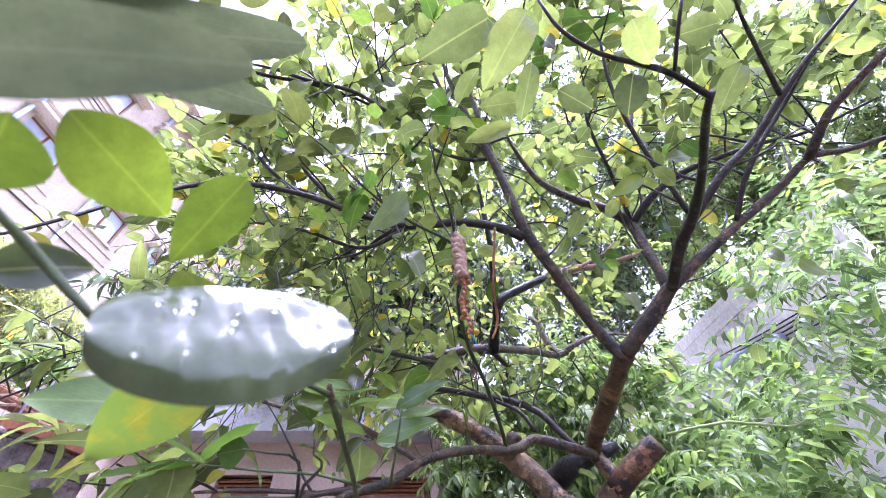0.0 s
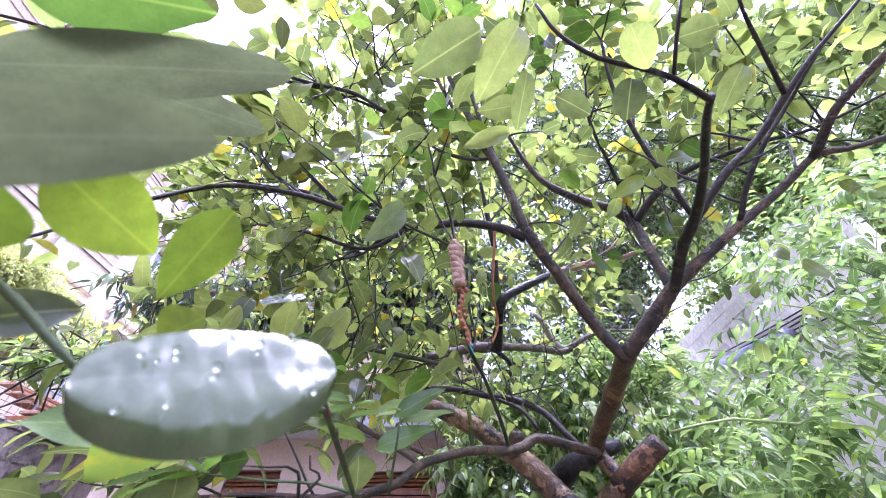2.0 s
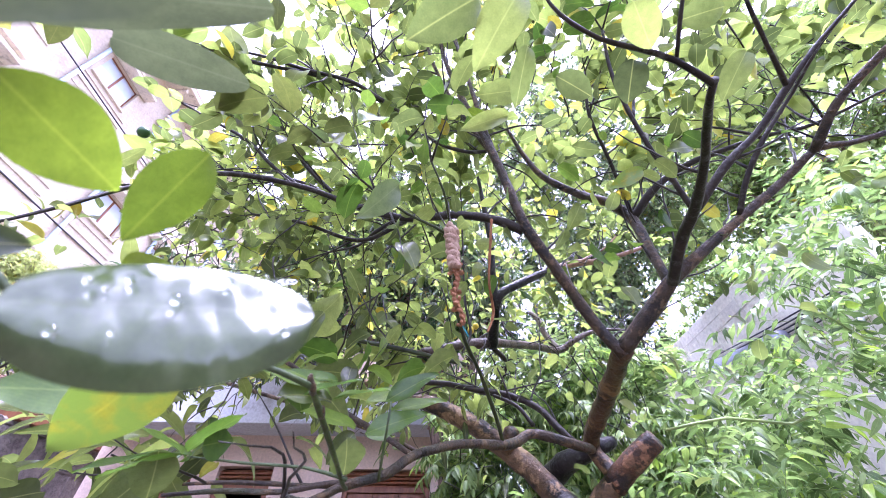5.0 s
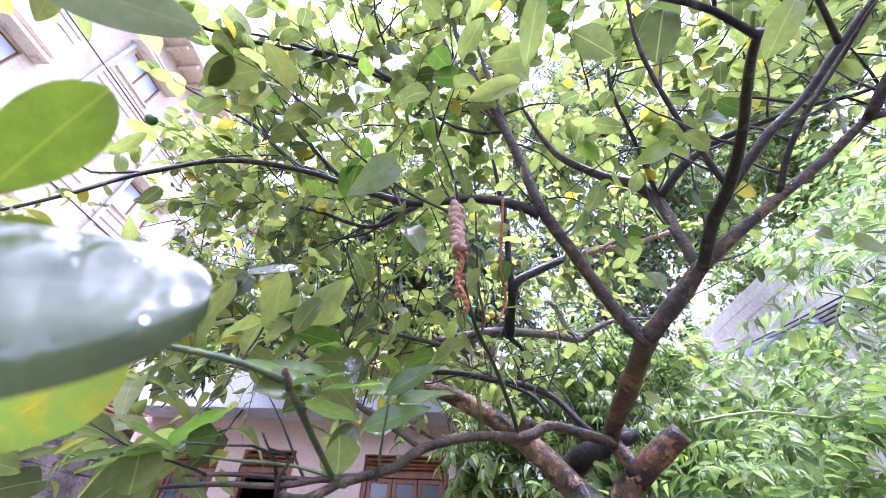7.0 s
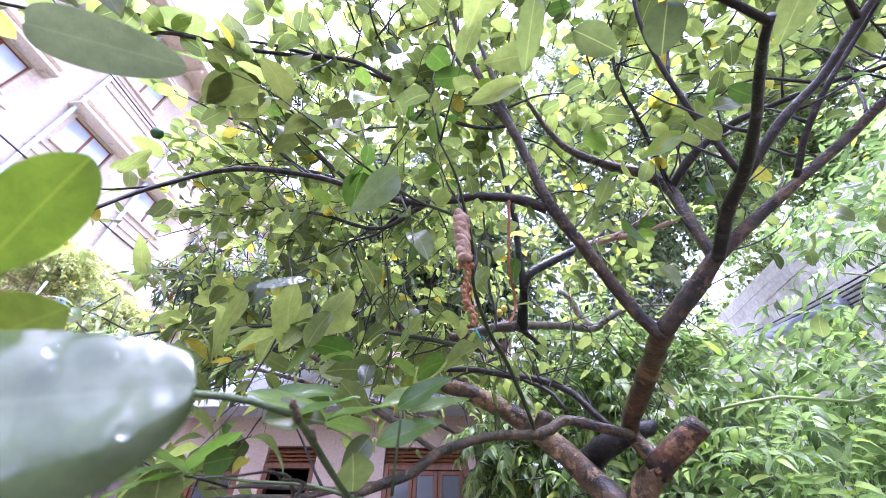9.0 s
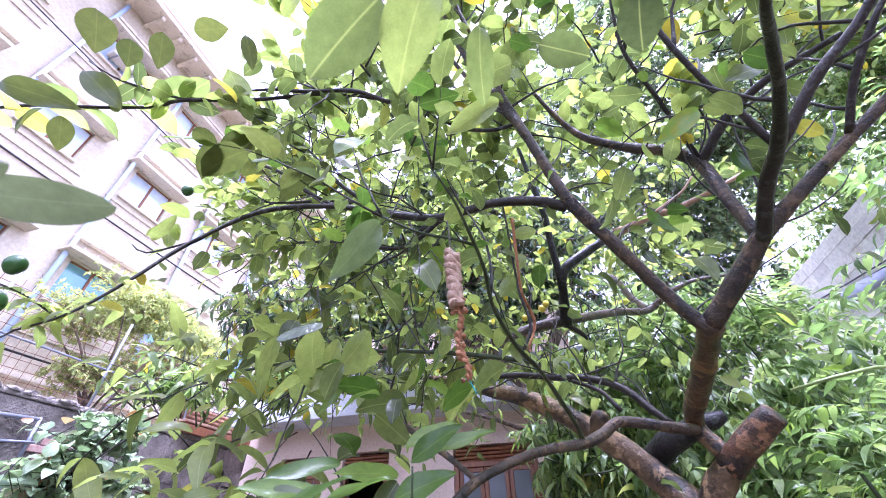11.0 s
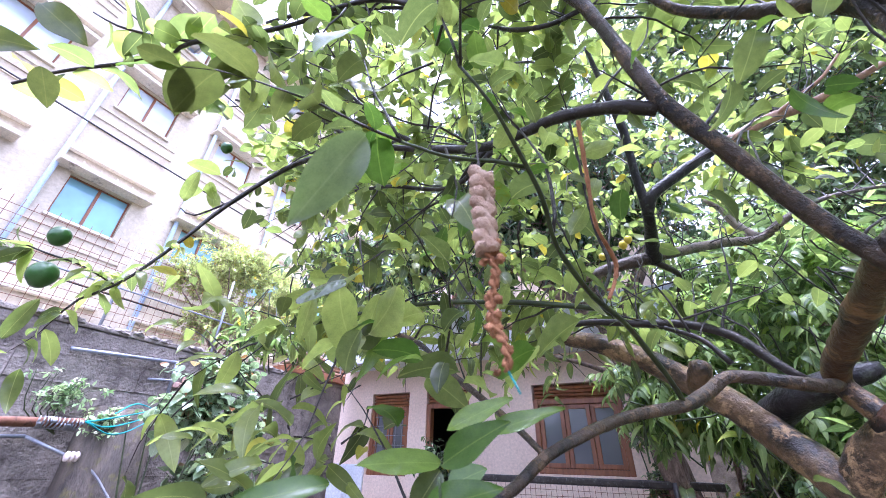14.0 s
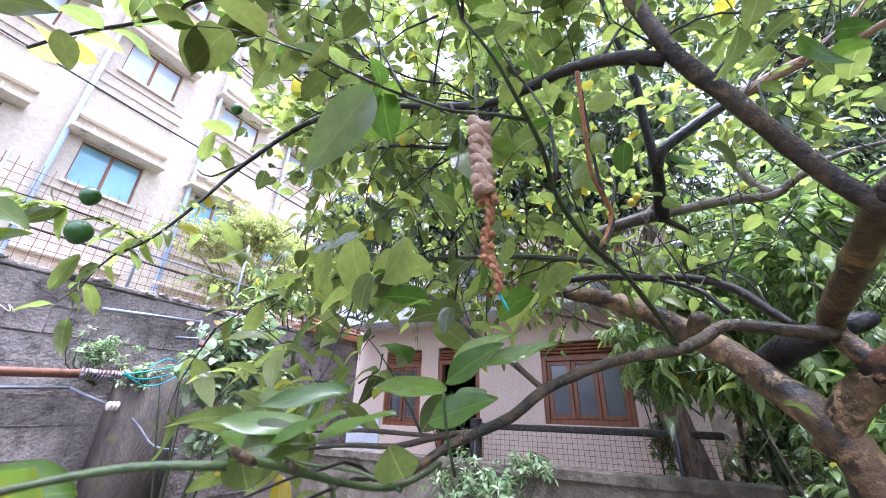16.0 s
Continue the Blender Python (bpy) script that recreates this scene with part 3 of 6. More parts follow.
rg = np.random.default_rng(31)
for k in range(110):
    bm = bmesh.new()
    bmesh.ops.create_icosphere(bm, subdivisions=1, radius=rg.uniform(0.02, 0.055))
    for v in bm.verts:
        v.co = Vector((v.co.x * 1.2, v.co.y * 1.9, v.co.z * 0.7)) + Vector(rg.normal(0, 0.007, 3))
    bmesh.ops.translate(bm, verts=bm.verts[:], vec=(WALL_X + rg.uniform(-0.06, 0.03), rg.uniform(-2.0, 6.0), WALL_TOP + rg.uniform(-0.02, 0.012)))
    bm_part("rubble", bm, M["block"], boundary)

# house with a flat roof
HY = 6.2
house = thing("house", (-2.3, HY, 0), "pink plastered house with brown wooden windows and a flat concrete canopy", "house")


def holed_wall(name, x0, x1, z0, z1, y0, y1, holes, mat, parent):
    """A wall along x with openings (x0, x1, z0, z1) cut through, built from butted blocks."""
    xs = sorted({x0, x1, *[h[0] for h in holes], *[h[1] for h in holes]})
    for a, b in zip(xs, xs[1:]):
        cuts = sorted([(h[2], h[3]) for h in holes if h[0] < (a + b) / 2 < h[1]])
        z = z0
        for lo, hi in cuts + [(z1, z1)]:
            if lo > z + 1e-4:
                box(name, (a, y0, z), (b, y1, lo), mat, parent, bevel=0)
            z = hi


OPEN = [(-4.42, -3.62, 1.55, 2.84), (-3.27, -2.47, 0.75, 2.86), (-1.42, -0.18, 1.66, 2.84)]
holed_wall("front_wall", -5.16, 0.62, 0, 3.28, HY, HY + 0.2, OPEN, "pink", house)
box("side_wall", (-5.16, HY + 0.2, 0), (-4.96, HY + 5, 3.28), "pink", house)
box("side_wall", (0.42, HY + 0.2, 0), (0.62, HY + 5, 3.28), "pink", house)
box("back_wall", (-4.96, HY + 4.8, 0), (0.42, HY + 5, 3.28), "pink", house)
# room shade behind the openings is painted as this near-black wall
box("inner_wall", (-4.96, HY + 1.9, 0), (0.42, HY + 2.0, 3.28), "dark_inside", house, "near-black wall, the room's shade put into its colour")
box("plinth", (-5.2, HY - 0.04, 0), (-4.45, HY, 1.7), "white_plaster", house, "bluish white painted dado")
canopy = box("canopy", (-5.0, HY - 0.75, 3.28), (1.0, HY + 5.1, 3.42), "white_plaster", house, "bluish white concrete canopy slab", 0.012)
box("fascia", (-5.0, HY - 0.80, 3.22), (1.0, HY - 0.752, 3.86), "white_plaster", canopy, "white canopy fascia with damp stains", 0.01)
holed_wall("upper_wall", -3.9, 0.62, 3.42, 6.2, HY + 0.6, HY + 0.8, [(-3.1, -2.2, 4.1, 5.1), (-1.0, 0.0, 4.1, 5.1)], "pink", house)
box("upper_side", (-3.9, HY + 0.8, 3.42), (-3.7, HY + 5, 6.2), "pink", house)
# same near-black wall upstairs, shade put into the colour
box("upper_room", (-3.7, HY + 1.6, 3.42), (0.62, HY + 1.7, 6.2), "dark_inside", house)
box("roof", (-4.3, HY + 0.1, 6.2), (1.0, HY + 5.2, 6.35), "tile", house, "weathered red-brown roof slab", 0.02)


def casement(x0, x1, z0, z1, leaves, y, parent, lattice=False, open_one=False):
    win = thing_part("window", parent)
    w = 0.07
    box("frame", (x0, y, z0), (x0 + w, y + 0.12, z1), "wood", win, bevel=0.008)
    box("frame", (x1 - w, y, z0), (x1, y + 0.12, z1), "wood", win, bevel=0.008)
    box("frame", (x0 + w, y, z1 - w), (x1 - w, y + 0.12, z1), "wood", win, bevel=0.008)
    box("frame", (x0 + w, y, z0), (x1 - w, y + 0.12, z0 + w), "wood", win, bevel=0.008)
    step = (x1 - x0 - 2 * w) / leaves
    for k in range(leaves):
        a, b = x0 + w + k * step + 0.003, x0 + w + (k + 1) * step - 0.003
        zt, zb, s = z1 - w - 0.004, z0 + w + 0.004, 0.06
        for lo, hi in (((a, zb), (a + s, zt)), ((b - s, zb), (b, zt)), ((a + s, zt - s), (b - s, zt)), ((a + s, zb), (b - s, zb + s))):
            box("sash", (lo[0], y + 0.03, lo[1]), (hi[0], y + 0.075, hi[1]), "wood", win, bevel=0.006)
        box("pane", (a + s, y + 0.05, zb + s), (b - s, y + 0.056, zt - s), "grey_glass", win, bevel=0)
        box("curtain", (a + s, y + 0.16, zb), (b - s, y + 0.18, zt), "fabric", win, "grey curtain behind the pane", bevel=0)
    if lattice:
        for k in range(6):
            z = z0 + 0.15 + k * (z1 - z0 - 0.3) / 5
            straight("bar", (x0 + w, y + 0.02, z), (x1 - w, y + 0.02, z), 0.006, "wire", win)
        for k in range(5):
            x = x0 + w + (k + 0.5) * (x1 - x0 - 2 * w) / 5
            straight("bar", (x, y + 0.012, z0 + w), (x, y + 0.012, z1 - w), 0.006, "wire", win)
    return win


def thing_part(name, parent, label=""):
    ob = new(name)
    ob.parent = parent
    ob.matrix_parent_inverse = Matrix.Translation(-Vector(parent.location))
    return tagged(ob, label)


casement(-4.42, -3.62, 1.55, 2.60, 2, HY + 0.02, house, lattice=True)
casement(-1.42, -0.18, 1.66, 2.62, 3, HY + 0.02, house)
casement(-3.1, -2.2, 4.1, 5.1, 2, HY + 0.62, house)
casement(-1.0, 0.0, 4.1, 5.1, 2, HY + 0.62, house)
for x0, x1 in ((-4.42, -3.62), (-3.27, -2.47), (-1.42, -0.18)):
    for k in range(4):
        z = 2.63 + k * 0.052
        bm = box_bm((x0 + 0.02, HY + 0.03, z), (x1 - 0.02, HY + 0.12, z + 0.03), 0.004)
        bmesh.ops.rotate(bm, verts=bm.verts[:], cent=((x0 + x1) / 2, HY + 0.08, z + 0.015), matrix=Matrix.Rotation(0.5, 3, "X"))
        bm_part("louvre_slat", bm, M["wood"], house)
door = thing_part("doorway", house, "open doorway with a brown wooden frame")
box("jamb", (-3.27, HY + 0.02, 0.75), (-3.19, HY + 0.14, 2.62), "wood", door, bevel=0.008)
box("jamb", (-2.55, HY + 0.02, 0.75), (-2.47, HY + 0.14, 2.62), "wood", door, bevel=0.008)
box("lintel", (-3.27, HY + 0.02, 2.56), (-2.47, HY + 0.142, 2.63), "wood", door, bevel=0.008)
box("rail", (-1.9, HY - 1.35, 1.60), (0.6, HY - 1.27, 1.67), "dark", house, "dark wet timber rail", 0.015)
box("veranda_post", (-2.02, HY - 1.36, 0), (-1.9, HY - 1.24, 1.72), "dark", house, "dark timber post", 0.012)
box("veranda_floor", (-5.1, HY - 1.5, 0), (0.62, HY - 0.06, 0.45), "moss", house, bevel=0.02)

# low mossy garden wall and its mesh
low = thing("garden_wall", (-1, 4.5, 0), "low weathered garden wall with yellow moss", "wall", kind="structure")
rngw = np.random.default_rng(11)
for k in range(22):
    x = -5.3 + k * 0.33
    box("coping_stone", (x, 4.42 + rngw.uniform(-0.004, 0.004), 1.20), (x + 0.332, 4.66, 1.295 + rngw.uniform(-0.004, 0.004)), "moss", low, bevel=0.01)
box("core", (-5.3, 4.46, 0), (1.96, 4.62, 1.20), "moss", low, bevel=0)


def wire_mesh(name, a, b, z0, z1, step, r, mat, parent, sag=0.0, seed=0):
    """A net of square wires between the plan points a and b."""
    rng = np.random.default_rng(seed)
    a, b = np.array(a, float), np.array(b, float)
    n = np.linalg.norm(b - a)
    vs, fs, base = [], [], 0
    lines = []
    for k in range(int(n / step) + 1):
        p = a + (b - a) * min(1, k * step / n)
        o = rng.normal(0, sag, 2)
        lines.append(np.array([(*p, z0, r), (*(p + o), (z0 + z1) / 2, r), (*p, z1, r)]))
    for k in range(int((z1 - z0) / step) + 1):
        z = z0 + k * step
        ts = np.linspace(0, 1, 9)
        lines.append(np.array([(*(a + (b - a) * s), z + rng.normal(0, sag * 0.6), r) for s in ts]))
    for line in lines:
        v, f = tube(line, 4)
        vs.append(v)
        fs += [tuple(i + base for i in q) for q in f]
        base += len(v)
    return part(name, mesh_of(name, np.vstack(vs), fs, M[mat]), parent, kind="stuff")


low_fence = thing("mesh_screen", (-0.8, 4.85, 0), "brown wire mesh screen below a timber rail", "fence")
wire_mesh("wire_mesh", (-1.95, 4.84), (0.7, 4.84), 0.95, 1.6, 0.055, 0.0022, "rust", low_fence, 0.004)
straight("stake", (-1.95, 4.84, 0), (-1.95, 4.84, 1.66), 0.025, "black", low_fence)
straight("stake", (0.2, 4.84, 0), (0.2, 4.84, 1.66), 0.025, "black", low_fence)

fence = thing("wire_fence", (WALL_X - 0.1, 3, WALL_TOP), "tall square wire mesh fence on top of the wall", "fence")
wire_mesh("wire_mesh", (WALL_X - 0.1, -4.0), (WALL_X - 0.1, 7.0), WALL_TOP, WALL_TOP + 1.15, 0.105, 0.0035, "rust", fence, 0.006)
for k in range(8):
    y = -3.6 + k * 1.45
    straight("post", (WALL_X - 0.08, y, WALL_TOP - 0.3), (WALL_X - 0.08, y, WALL_TOP + 1.2), 0.018, "steel", fence)
straight("rail", (WALL_X - 0.08, -4, WALL_TOP + 0.55), (WALL_X - 0.08, 7, WALL_TOP + 0.5), 0.012, "steel", fence)

# pale stone wall of the neighbouring plot, and the back wall
side = thing("neighbour_wall", (4.6, 4, 0), "pale grey wall of rough stone blocks with damp stains", "wall", kind="structure")
box("core", (4.6, -6, 0), (4.8, 3.0, 4.2), "grey_wall", side, bevel=0)
box("core", (4.6, 3.0, 0), (4.8, 12, 5.2), "grey_wall", side, bevel=0)
box("core", (-9, -6.2, 0), (4.8, -6.0, 3.0), "mortar", side, bevel=0)
back_wall = thing("back_wall", (2.7, 9.8, 0), "plain mossy wall behind the hedge", "wall", kind="structure")
box("core", (0.7, 9.8, 0), (4.58, 10.0, 2.9), "moss", back_wall, bevel=0)
rs = np.random.default_rng(4)
for r in range(8):
    y = 3.4 + rs.uniform(0, 0.2)
    while y < 8.9:
        w = rs.uniform(0.34, 0.46)
        off = rs.uniform(0, 0.02)
        bm = box_bm((4.56 + off, y, 3.58 + r * 0.2), (4.6, y + w - 0.005, 3.776 + r * 0.2), 0.006)
        bm_part("block", bm, M["grey_wall"], side)
        y += w
for k in range(5):
    cable = thing("black_hose", (4.5, 5.5, 4.4), "black hose fixed along the pale stone wall", "hose", "black hoses")
    rod("hose", [(4.53, 3.4, 4.16 - 0.055 * k), (4.53, 4.55, 4.29 - 0.057 * k), (4.535, 5.8, 4.47 - 0.06 * k), (4.535, 7.4, 4.72 - 0.062 * k), (4.53, 9.0, 4.94 - 0.065 * k)], 0.010, "black", cable, step=0.2)
drain = thing("drain_pipe", (4.45, 5, 4.1), "grey drain pipe fixed along the pale wall", "pipe")
straight("pipe", (4.45, 5.9, 4.3), (4.45, 4.4, 4.03), 0.1, "steel", drain, sides=16)
straight("socket", (4.45, 4.62, 4.07), (4.45, 4.38, 4.025), 0.115, "steel", drain, sides=16)

# ---- apartment building ----
FX = -10.9
tower = thing("apartment_building", (FX - 4, 5, 0), "cream plastered apartment building with blue windows, ledges and drainpipes", "building")
COLS = [-5.85, -3.15, -0.47, 2.18, 4.83, 7.5, 10.2, 12.9, 15.6]
STOREYS = [3.0, 6.42, 9.86, 13.3]


def facade():
    holes = [(y, y + 1.3, z, z + 1.1) for y in COLS for z in STOREYS]
    ys = sorted({-9.0, 19.0, *[h[0] for h in holes], *[h[1] for h in holes]})
    for a, b in zip(ys, ys[1:]):
        cuts = sorted({(h[2], h[3]) for h in holes if h[0] < (a + b) / 2 < h[1]})
        z = 0.0
        for lo, hi in cuts + [(15.9, 15.9)]:
            box("wall_panel", (FX - 0.24, a, z), (FX, b, lo), "cream", tower, bevel=0)
            z = hi


facade()
# near-black core: shade behind the tower panes painted in its colour
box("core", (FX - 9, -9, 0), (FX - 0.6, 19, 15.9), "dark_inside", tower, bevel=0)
eaves = box("eave_slab", (FX - 9.5, -9.6, 15.9), (FX + 0.95, 19.6, 16.1), "cream_dirty", tower, "deep weathered eaves", 0.03)
for k in range(40):
    box("bracket", (FX, -8.8 + k * 0.7, 15.72), (FX + 0.8, -8.68 + k * 0.7, 15.9), "cream_dirty", eaves, bevel=0)
bm = box_bm((FX - 9.4, -9.5, 16.1), (FX + 0.85, 19.5, 16.35), 0.02)
bm_part("roof", bm, M["tile"], tower, "brown tiled roof edge")


def tower_window(y, z, col):
    w = thing_part("window", tower)
    glassy = "teal_glass" if z < 7 else "blue_glass"
    f, t = 0.04, 0.05
    for lo, hi in (((y, z), (y + f, z + 1.1)), ((y + 1.3 - f, z), (y + 1.3, z + 1.1)), ((y + f, z), (y + 1.3 - f, z + f)), ((y + f, z + 1.1 - f), (y + 1.3 - f, z + 1.1)), ((y + 0.62, z + f), (y + 0.68, z + 1.1 - f))):
        box("frame", (FX - 0.16, lo[0], lo[1]), (FX - 0.10, hi[0], hi[1]), "wood", w, bevel=0)
    box("pane", (FX - 0.14, y + f, z + f), (FX - 0.13, y + 0.62, z + 1.1 - f), glassy, w, bevel=0)
    box("pane", (FX - 0.125, y + 0.68, z + f), (FX - 0.115, y + 1.3 - f, z + 1.1 - f), glassy, w, bevel=0)
    box("sunshade", (FX, y - 0.38, z + 1.13), (FX + 0.42, y + 1.6, z + 1.23), "cream_dirty", tower, "stained concrete sunshade", 0.012)
    box("sill", (FX, y - 0.06, z - 0.09), (FX + 0.08, y + 1.36, z - 0.02), "cream_dirty", tower, bevel=0.008)
    box("upper_ledge", (FX, y - 0.3, z + 1.62), (FX + 0.16, y + 1.65, z + 1.72), "cream_dirty", tower, "stained concrete ledge", 0.01)
    for k in range(4):
        box("rib", (FX, y + 0.05 + k * 0.36, z + 1.3), (FX + 0.05, y + 0.09 + k * 0.36, z + 1.52), "cream_dirty", tower, bevel=0)
    for dz in (-0.3, -0.62, -0.9):
        box("moulding", (FX, y - 0.3, z + dz), (FX + 0.035, y + 1.65, z + dz + 0.05), "cream", tower, bevel=0.006)


for y in COLS:
    for z in STOREYS:
        tower_window(y, z, 0)
for k in range(9):
    y = -6.45 + k * 2.76
    straight("drainpipe", (FX + 0.1, y, 0.2), (FX + 0.1, y, 15.7), 0.06, "blue_pipe", tower, "pale blue drainpipe")


def ac_unit(y, z):
    ob = thing("air_conditioner", (FX + 0.25, y, z), "yellowed white air conditioner unit on the facade", "air conditioner", "outdoor units")
    box("case", (FX + 0.02, y, z), (FX + 0.36, y + 0.8, z + 0.55), "ac_white", ob, bevel=0.03)
    ring = [(FX + 0.37, y + 0.3 + 0.2 * math.cos(a), z + 0.28 + 0.2 * math.sin(a)) for a in np.linspace(0, 2 * math.pi, 17)]
    rod("fan_guard", ring, 0.012, "black", ob, "dark fan guard", step=0.03)
    for k in range(7):
        straight("grille_bar", (FX + 0.37, y + 0.12, z + 0.13 + k * 0.05), (FX + 0.37, y + 0.48, z + 0.13 + k * 0.05), 0.006, "black", ob, sides=5)
    box("bracket", (FX, y + 0.1, z - 0.06), (FX + 0.4, y + 0.14, z - 0.004), "steel", ob, bevel=0)
    box("bracket", (FX, y + 0.66, z - 0.06), (FX + 0.4, y + 0.70, z - 0.004), "steel", ob, bevel=0)


ac_unit(2.35, 13.45)
for k, (z, dy) in enumerate(((8.45, -2.6), (11.9, -3.0), (5.0, -2.0))):
    cable = thing("overhead_cable", (FX + 1.2, 2, z), "black overhead cable strung past the facade", "cable", "overhead cables")
    rod("wire", [(FX + 0.5, -9, z + 0.4), (FX + 1.0, -3, z), (FX + 1.2, 3, z - 0.25), (FX + 1.0, 9, z - 0.1), (FX + 0.4, 18, z + 0.5)], 0.022, "black", cable, step=0.6, sides=5)
tiles = thing("tiled_lean_to", (WALL_X + 0.1, 7.3, 3.1), "low lean-to roof of weathered clay tiles on the wall", "roof")
for r in range(4):
    for k in range(9):
        y = 5.0 + k * 0.26
        bm = box_bm((WALL_X - 0.75 + r * 0.2, y, 3.66 - r * 0.13), (WALL_X - 0.5 + r * 0.2, y + 0.25, 3.70 - r * 0.13), 0.008)
        bm_part("tile", bm, M["tile"], tiles)
box("batten", (WALL_X - 0.7, 5.0, WALL_TOP), (WALL_X + 0.12, 7.35, 3.24), "wood", tiles)

# ---- things on the wall ----
pipe = thing("water_pipe", (WALL_X + 0.06, 2.6, 2.8), "grey steel water pipe bent down along the wall", "pipe")
straight("pipe", (WALL_X + 0.06, 2.0, 2.80), (WALL_X + 0.06, 3.15, 2.88), 0.022, "steel", pipe)
straight("drop", (WALL_X + 0.06, 3.15, 2.90), (WALL_X + 0.06, 3.18, 2.40), 0.022, "steel", pipe)
straight("bracket", (WALL_X, 2.9, 2.63), (WALL_X + 0.1, 3.2, 2.65), 0.015, "steel", pipe)
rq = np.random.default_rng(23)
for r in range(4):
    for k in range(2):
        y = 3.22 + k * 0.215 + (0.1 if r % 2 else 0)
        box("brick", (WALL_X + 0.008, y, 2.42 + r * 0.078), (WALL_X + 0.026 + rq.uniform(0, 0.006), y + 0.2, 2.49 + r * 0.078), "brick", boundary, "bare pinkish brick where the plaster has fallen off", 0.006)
pole = thing("clothes_pole", (-3.6, 1.2, 2.0), "rusty brown pole with wire wound round its end", "pole")
straight("pipe", (-3.55, 0.2, 1.90), (-3.75, 1.72, 1.99), 0.032, "rust", pole, sides=12)
for k in range(16):
    a = k * 0.6
    y = 1.44 + k * 0.018
    ring = [(-3.715 - (y - 1.44) * 0.13 + 0.038 * math.cos(b), y + 0.02 * math.sin(b * 0.5 + a), 1.975 + 0.038 * math.sin(b)) for b in np.linspace(0, 6.28, 9)]
    rod("wire_coil", ring, 0.006, "wire", pole, sides=5, step=0.02)
lead = thing("wall_conduit", (WALL_X + 0.05, 1.8, 1.9), "grey conduit with a worn porcelain insulator", "conduit")
straight("conduit", (WALL_X + 0.05, 0.2, 1.82), (WALL_X + 0.05, 2.0, 1.92), 0.018, "steel", lead)
straight("arm", (WALL_X + 0.05, 2.0, 1.92), (WALL_X + 0.3, 2.3, 1.76), 0.016, "steel", lead)
for k in range(3):
    bm = bmesh.new()
    bmesh.ops.create_uvsphere(bm, u_segments=14, v_segments=8, radius=0.05, matrix=Matrix.LocRotScale((WALL_X + 0.33, 2.30 + k * 0.04, 1.75), None, (1, 0.5, 1)))
    bm_part("insulator", bm, M["porcelain"], lead, "worn pink-white porcelain", True)
rod("cord", [(WALL_X + 0.33, 2.42, 1.75), (WALL_X + 0.45, 2.6, 1.55), (WALL_X + 0.6, 2.75, 1.35), (WALL_X + 0.7, 3.0, 1.3)], 0.012, "wire", lead)
cord = thing("nylon_cord", (WALL_X + 0.4, 2.7, 2.2), "loose teal nylon cord looped over the buttress", "cord")
for k in range(3):
    rod("loop", [(-3.78, 1.75, 2.0), (-4.3, 2.1 + 0.05 * k, 2.06 - 0.06 * k), (-4.9, 2.7, 2.2 - 0.07 * k), (-5.2, 3.05 + 0.05 * k, 2.34)], 0.007, "teal", cord, sides=6)
rod("loop", [(-5.2, 3.05, 2.34), (-4.95, 2.9, 2.22), (-4.7, 2.5, 2.25), (-4.4, 2.2, 2.12)], 0.007, "teal", cord, sides=6)
hook = thing("wire_hook", (WALL_X + 0.02, 1.2, 2.7), "twisted loose wire on the wall", "wire")
rod("wire", [(WALL_X + 0.02, 1.05, 2.78), (WALL_X + 0.04, 1.2, 2.66), (WALL_X + 0.05, 1.3, 2.6), (WALL_X + 0.05, 1.27, 2.67), (WALL_X + 0.04, 1.34, 2.6)], 0.006, "porcelain", hook, sides=5, step=0.02)


# ---- lemon tree ----
lemon = thing("lemon_tree", (0.85, 2.1, 0), "wet lemon tree with forked brown limbs and glossy leaves", "tree")
SKELETON = []


def limb(name, mat, nodes):
    """A limb, branch or stub of the lemon tree along nodes of x, y, z, radius."""
    line = spline(nodes, 0.025)
    sides = 14 if nodes[0][3] > 0.03 else (9 if nodes[0][3] > 0.009 else 7)
    if name in ("stub", "dark_branch", "knot"):
        name = {"stub": "cut_stub", "dark_branch": "limb", "knot": "bark_knot"}[name]
    v, f = tube(line, sides, 0.05 if sides > 8 else 0.07, len(SKELETON))
    part("trunk" if name.startswith("trunk") else name, mesh_of(name, v, f, M[mat], True), lemon, {"wet": "blackened wet bark", "red": "bare reddish bark", "pale": "pale grey bark, wet sheen put into its colour", "cut": "split sawn stub", "green": "green young wood", "stem": "smooth green young stem"}.get(mat, ""))
    SKELETON.append((mat, line))


limb("trunk", "trunk_bark", [(0.85, 2.12, -0.05, 0.15), (0.82, 2.08, 0.5, 0.125), (0.78, 2.02, 1.0, 0.11), (0.733, 1.97, 1.3, 0.1)])
limb("trunk", "trunk_bark", [(0.733, 1.970, 1.300, 0.0740), (0.635, 1.793, 1.541, 0.0636), (0.594, 1.760, 1.685, 0.0568), (0.543, 1.767, 1.788, 0.0533), (0.483, 1.817, 1.870, 0.0516), (0.387, 1.834, 1.978, 0.0482), (0.277, 1.851, 2.068, 0.0447), (0.159, 1.866, 2.156, 0.0430), (-0.005, 1.880, 2.243, 0.0413), (-0.165, 1.889, 2.297, 0.0315), (-0.311, 1.903, 2.354, 0.0219), (-0.484, 1.943, 2.405, 0.0140), (-0.626, 1.974, 2.435, 0.0062)])
limb("knot", "trunk_bark", [(0.292, 1.835, 2.045, 0.034), (0.306, 1.780, 2.082, 0.037), (0.313, 1.748, 2.102, 0.031), (0.316, 1.735, 2.110, 0.012)])
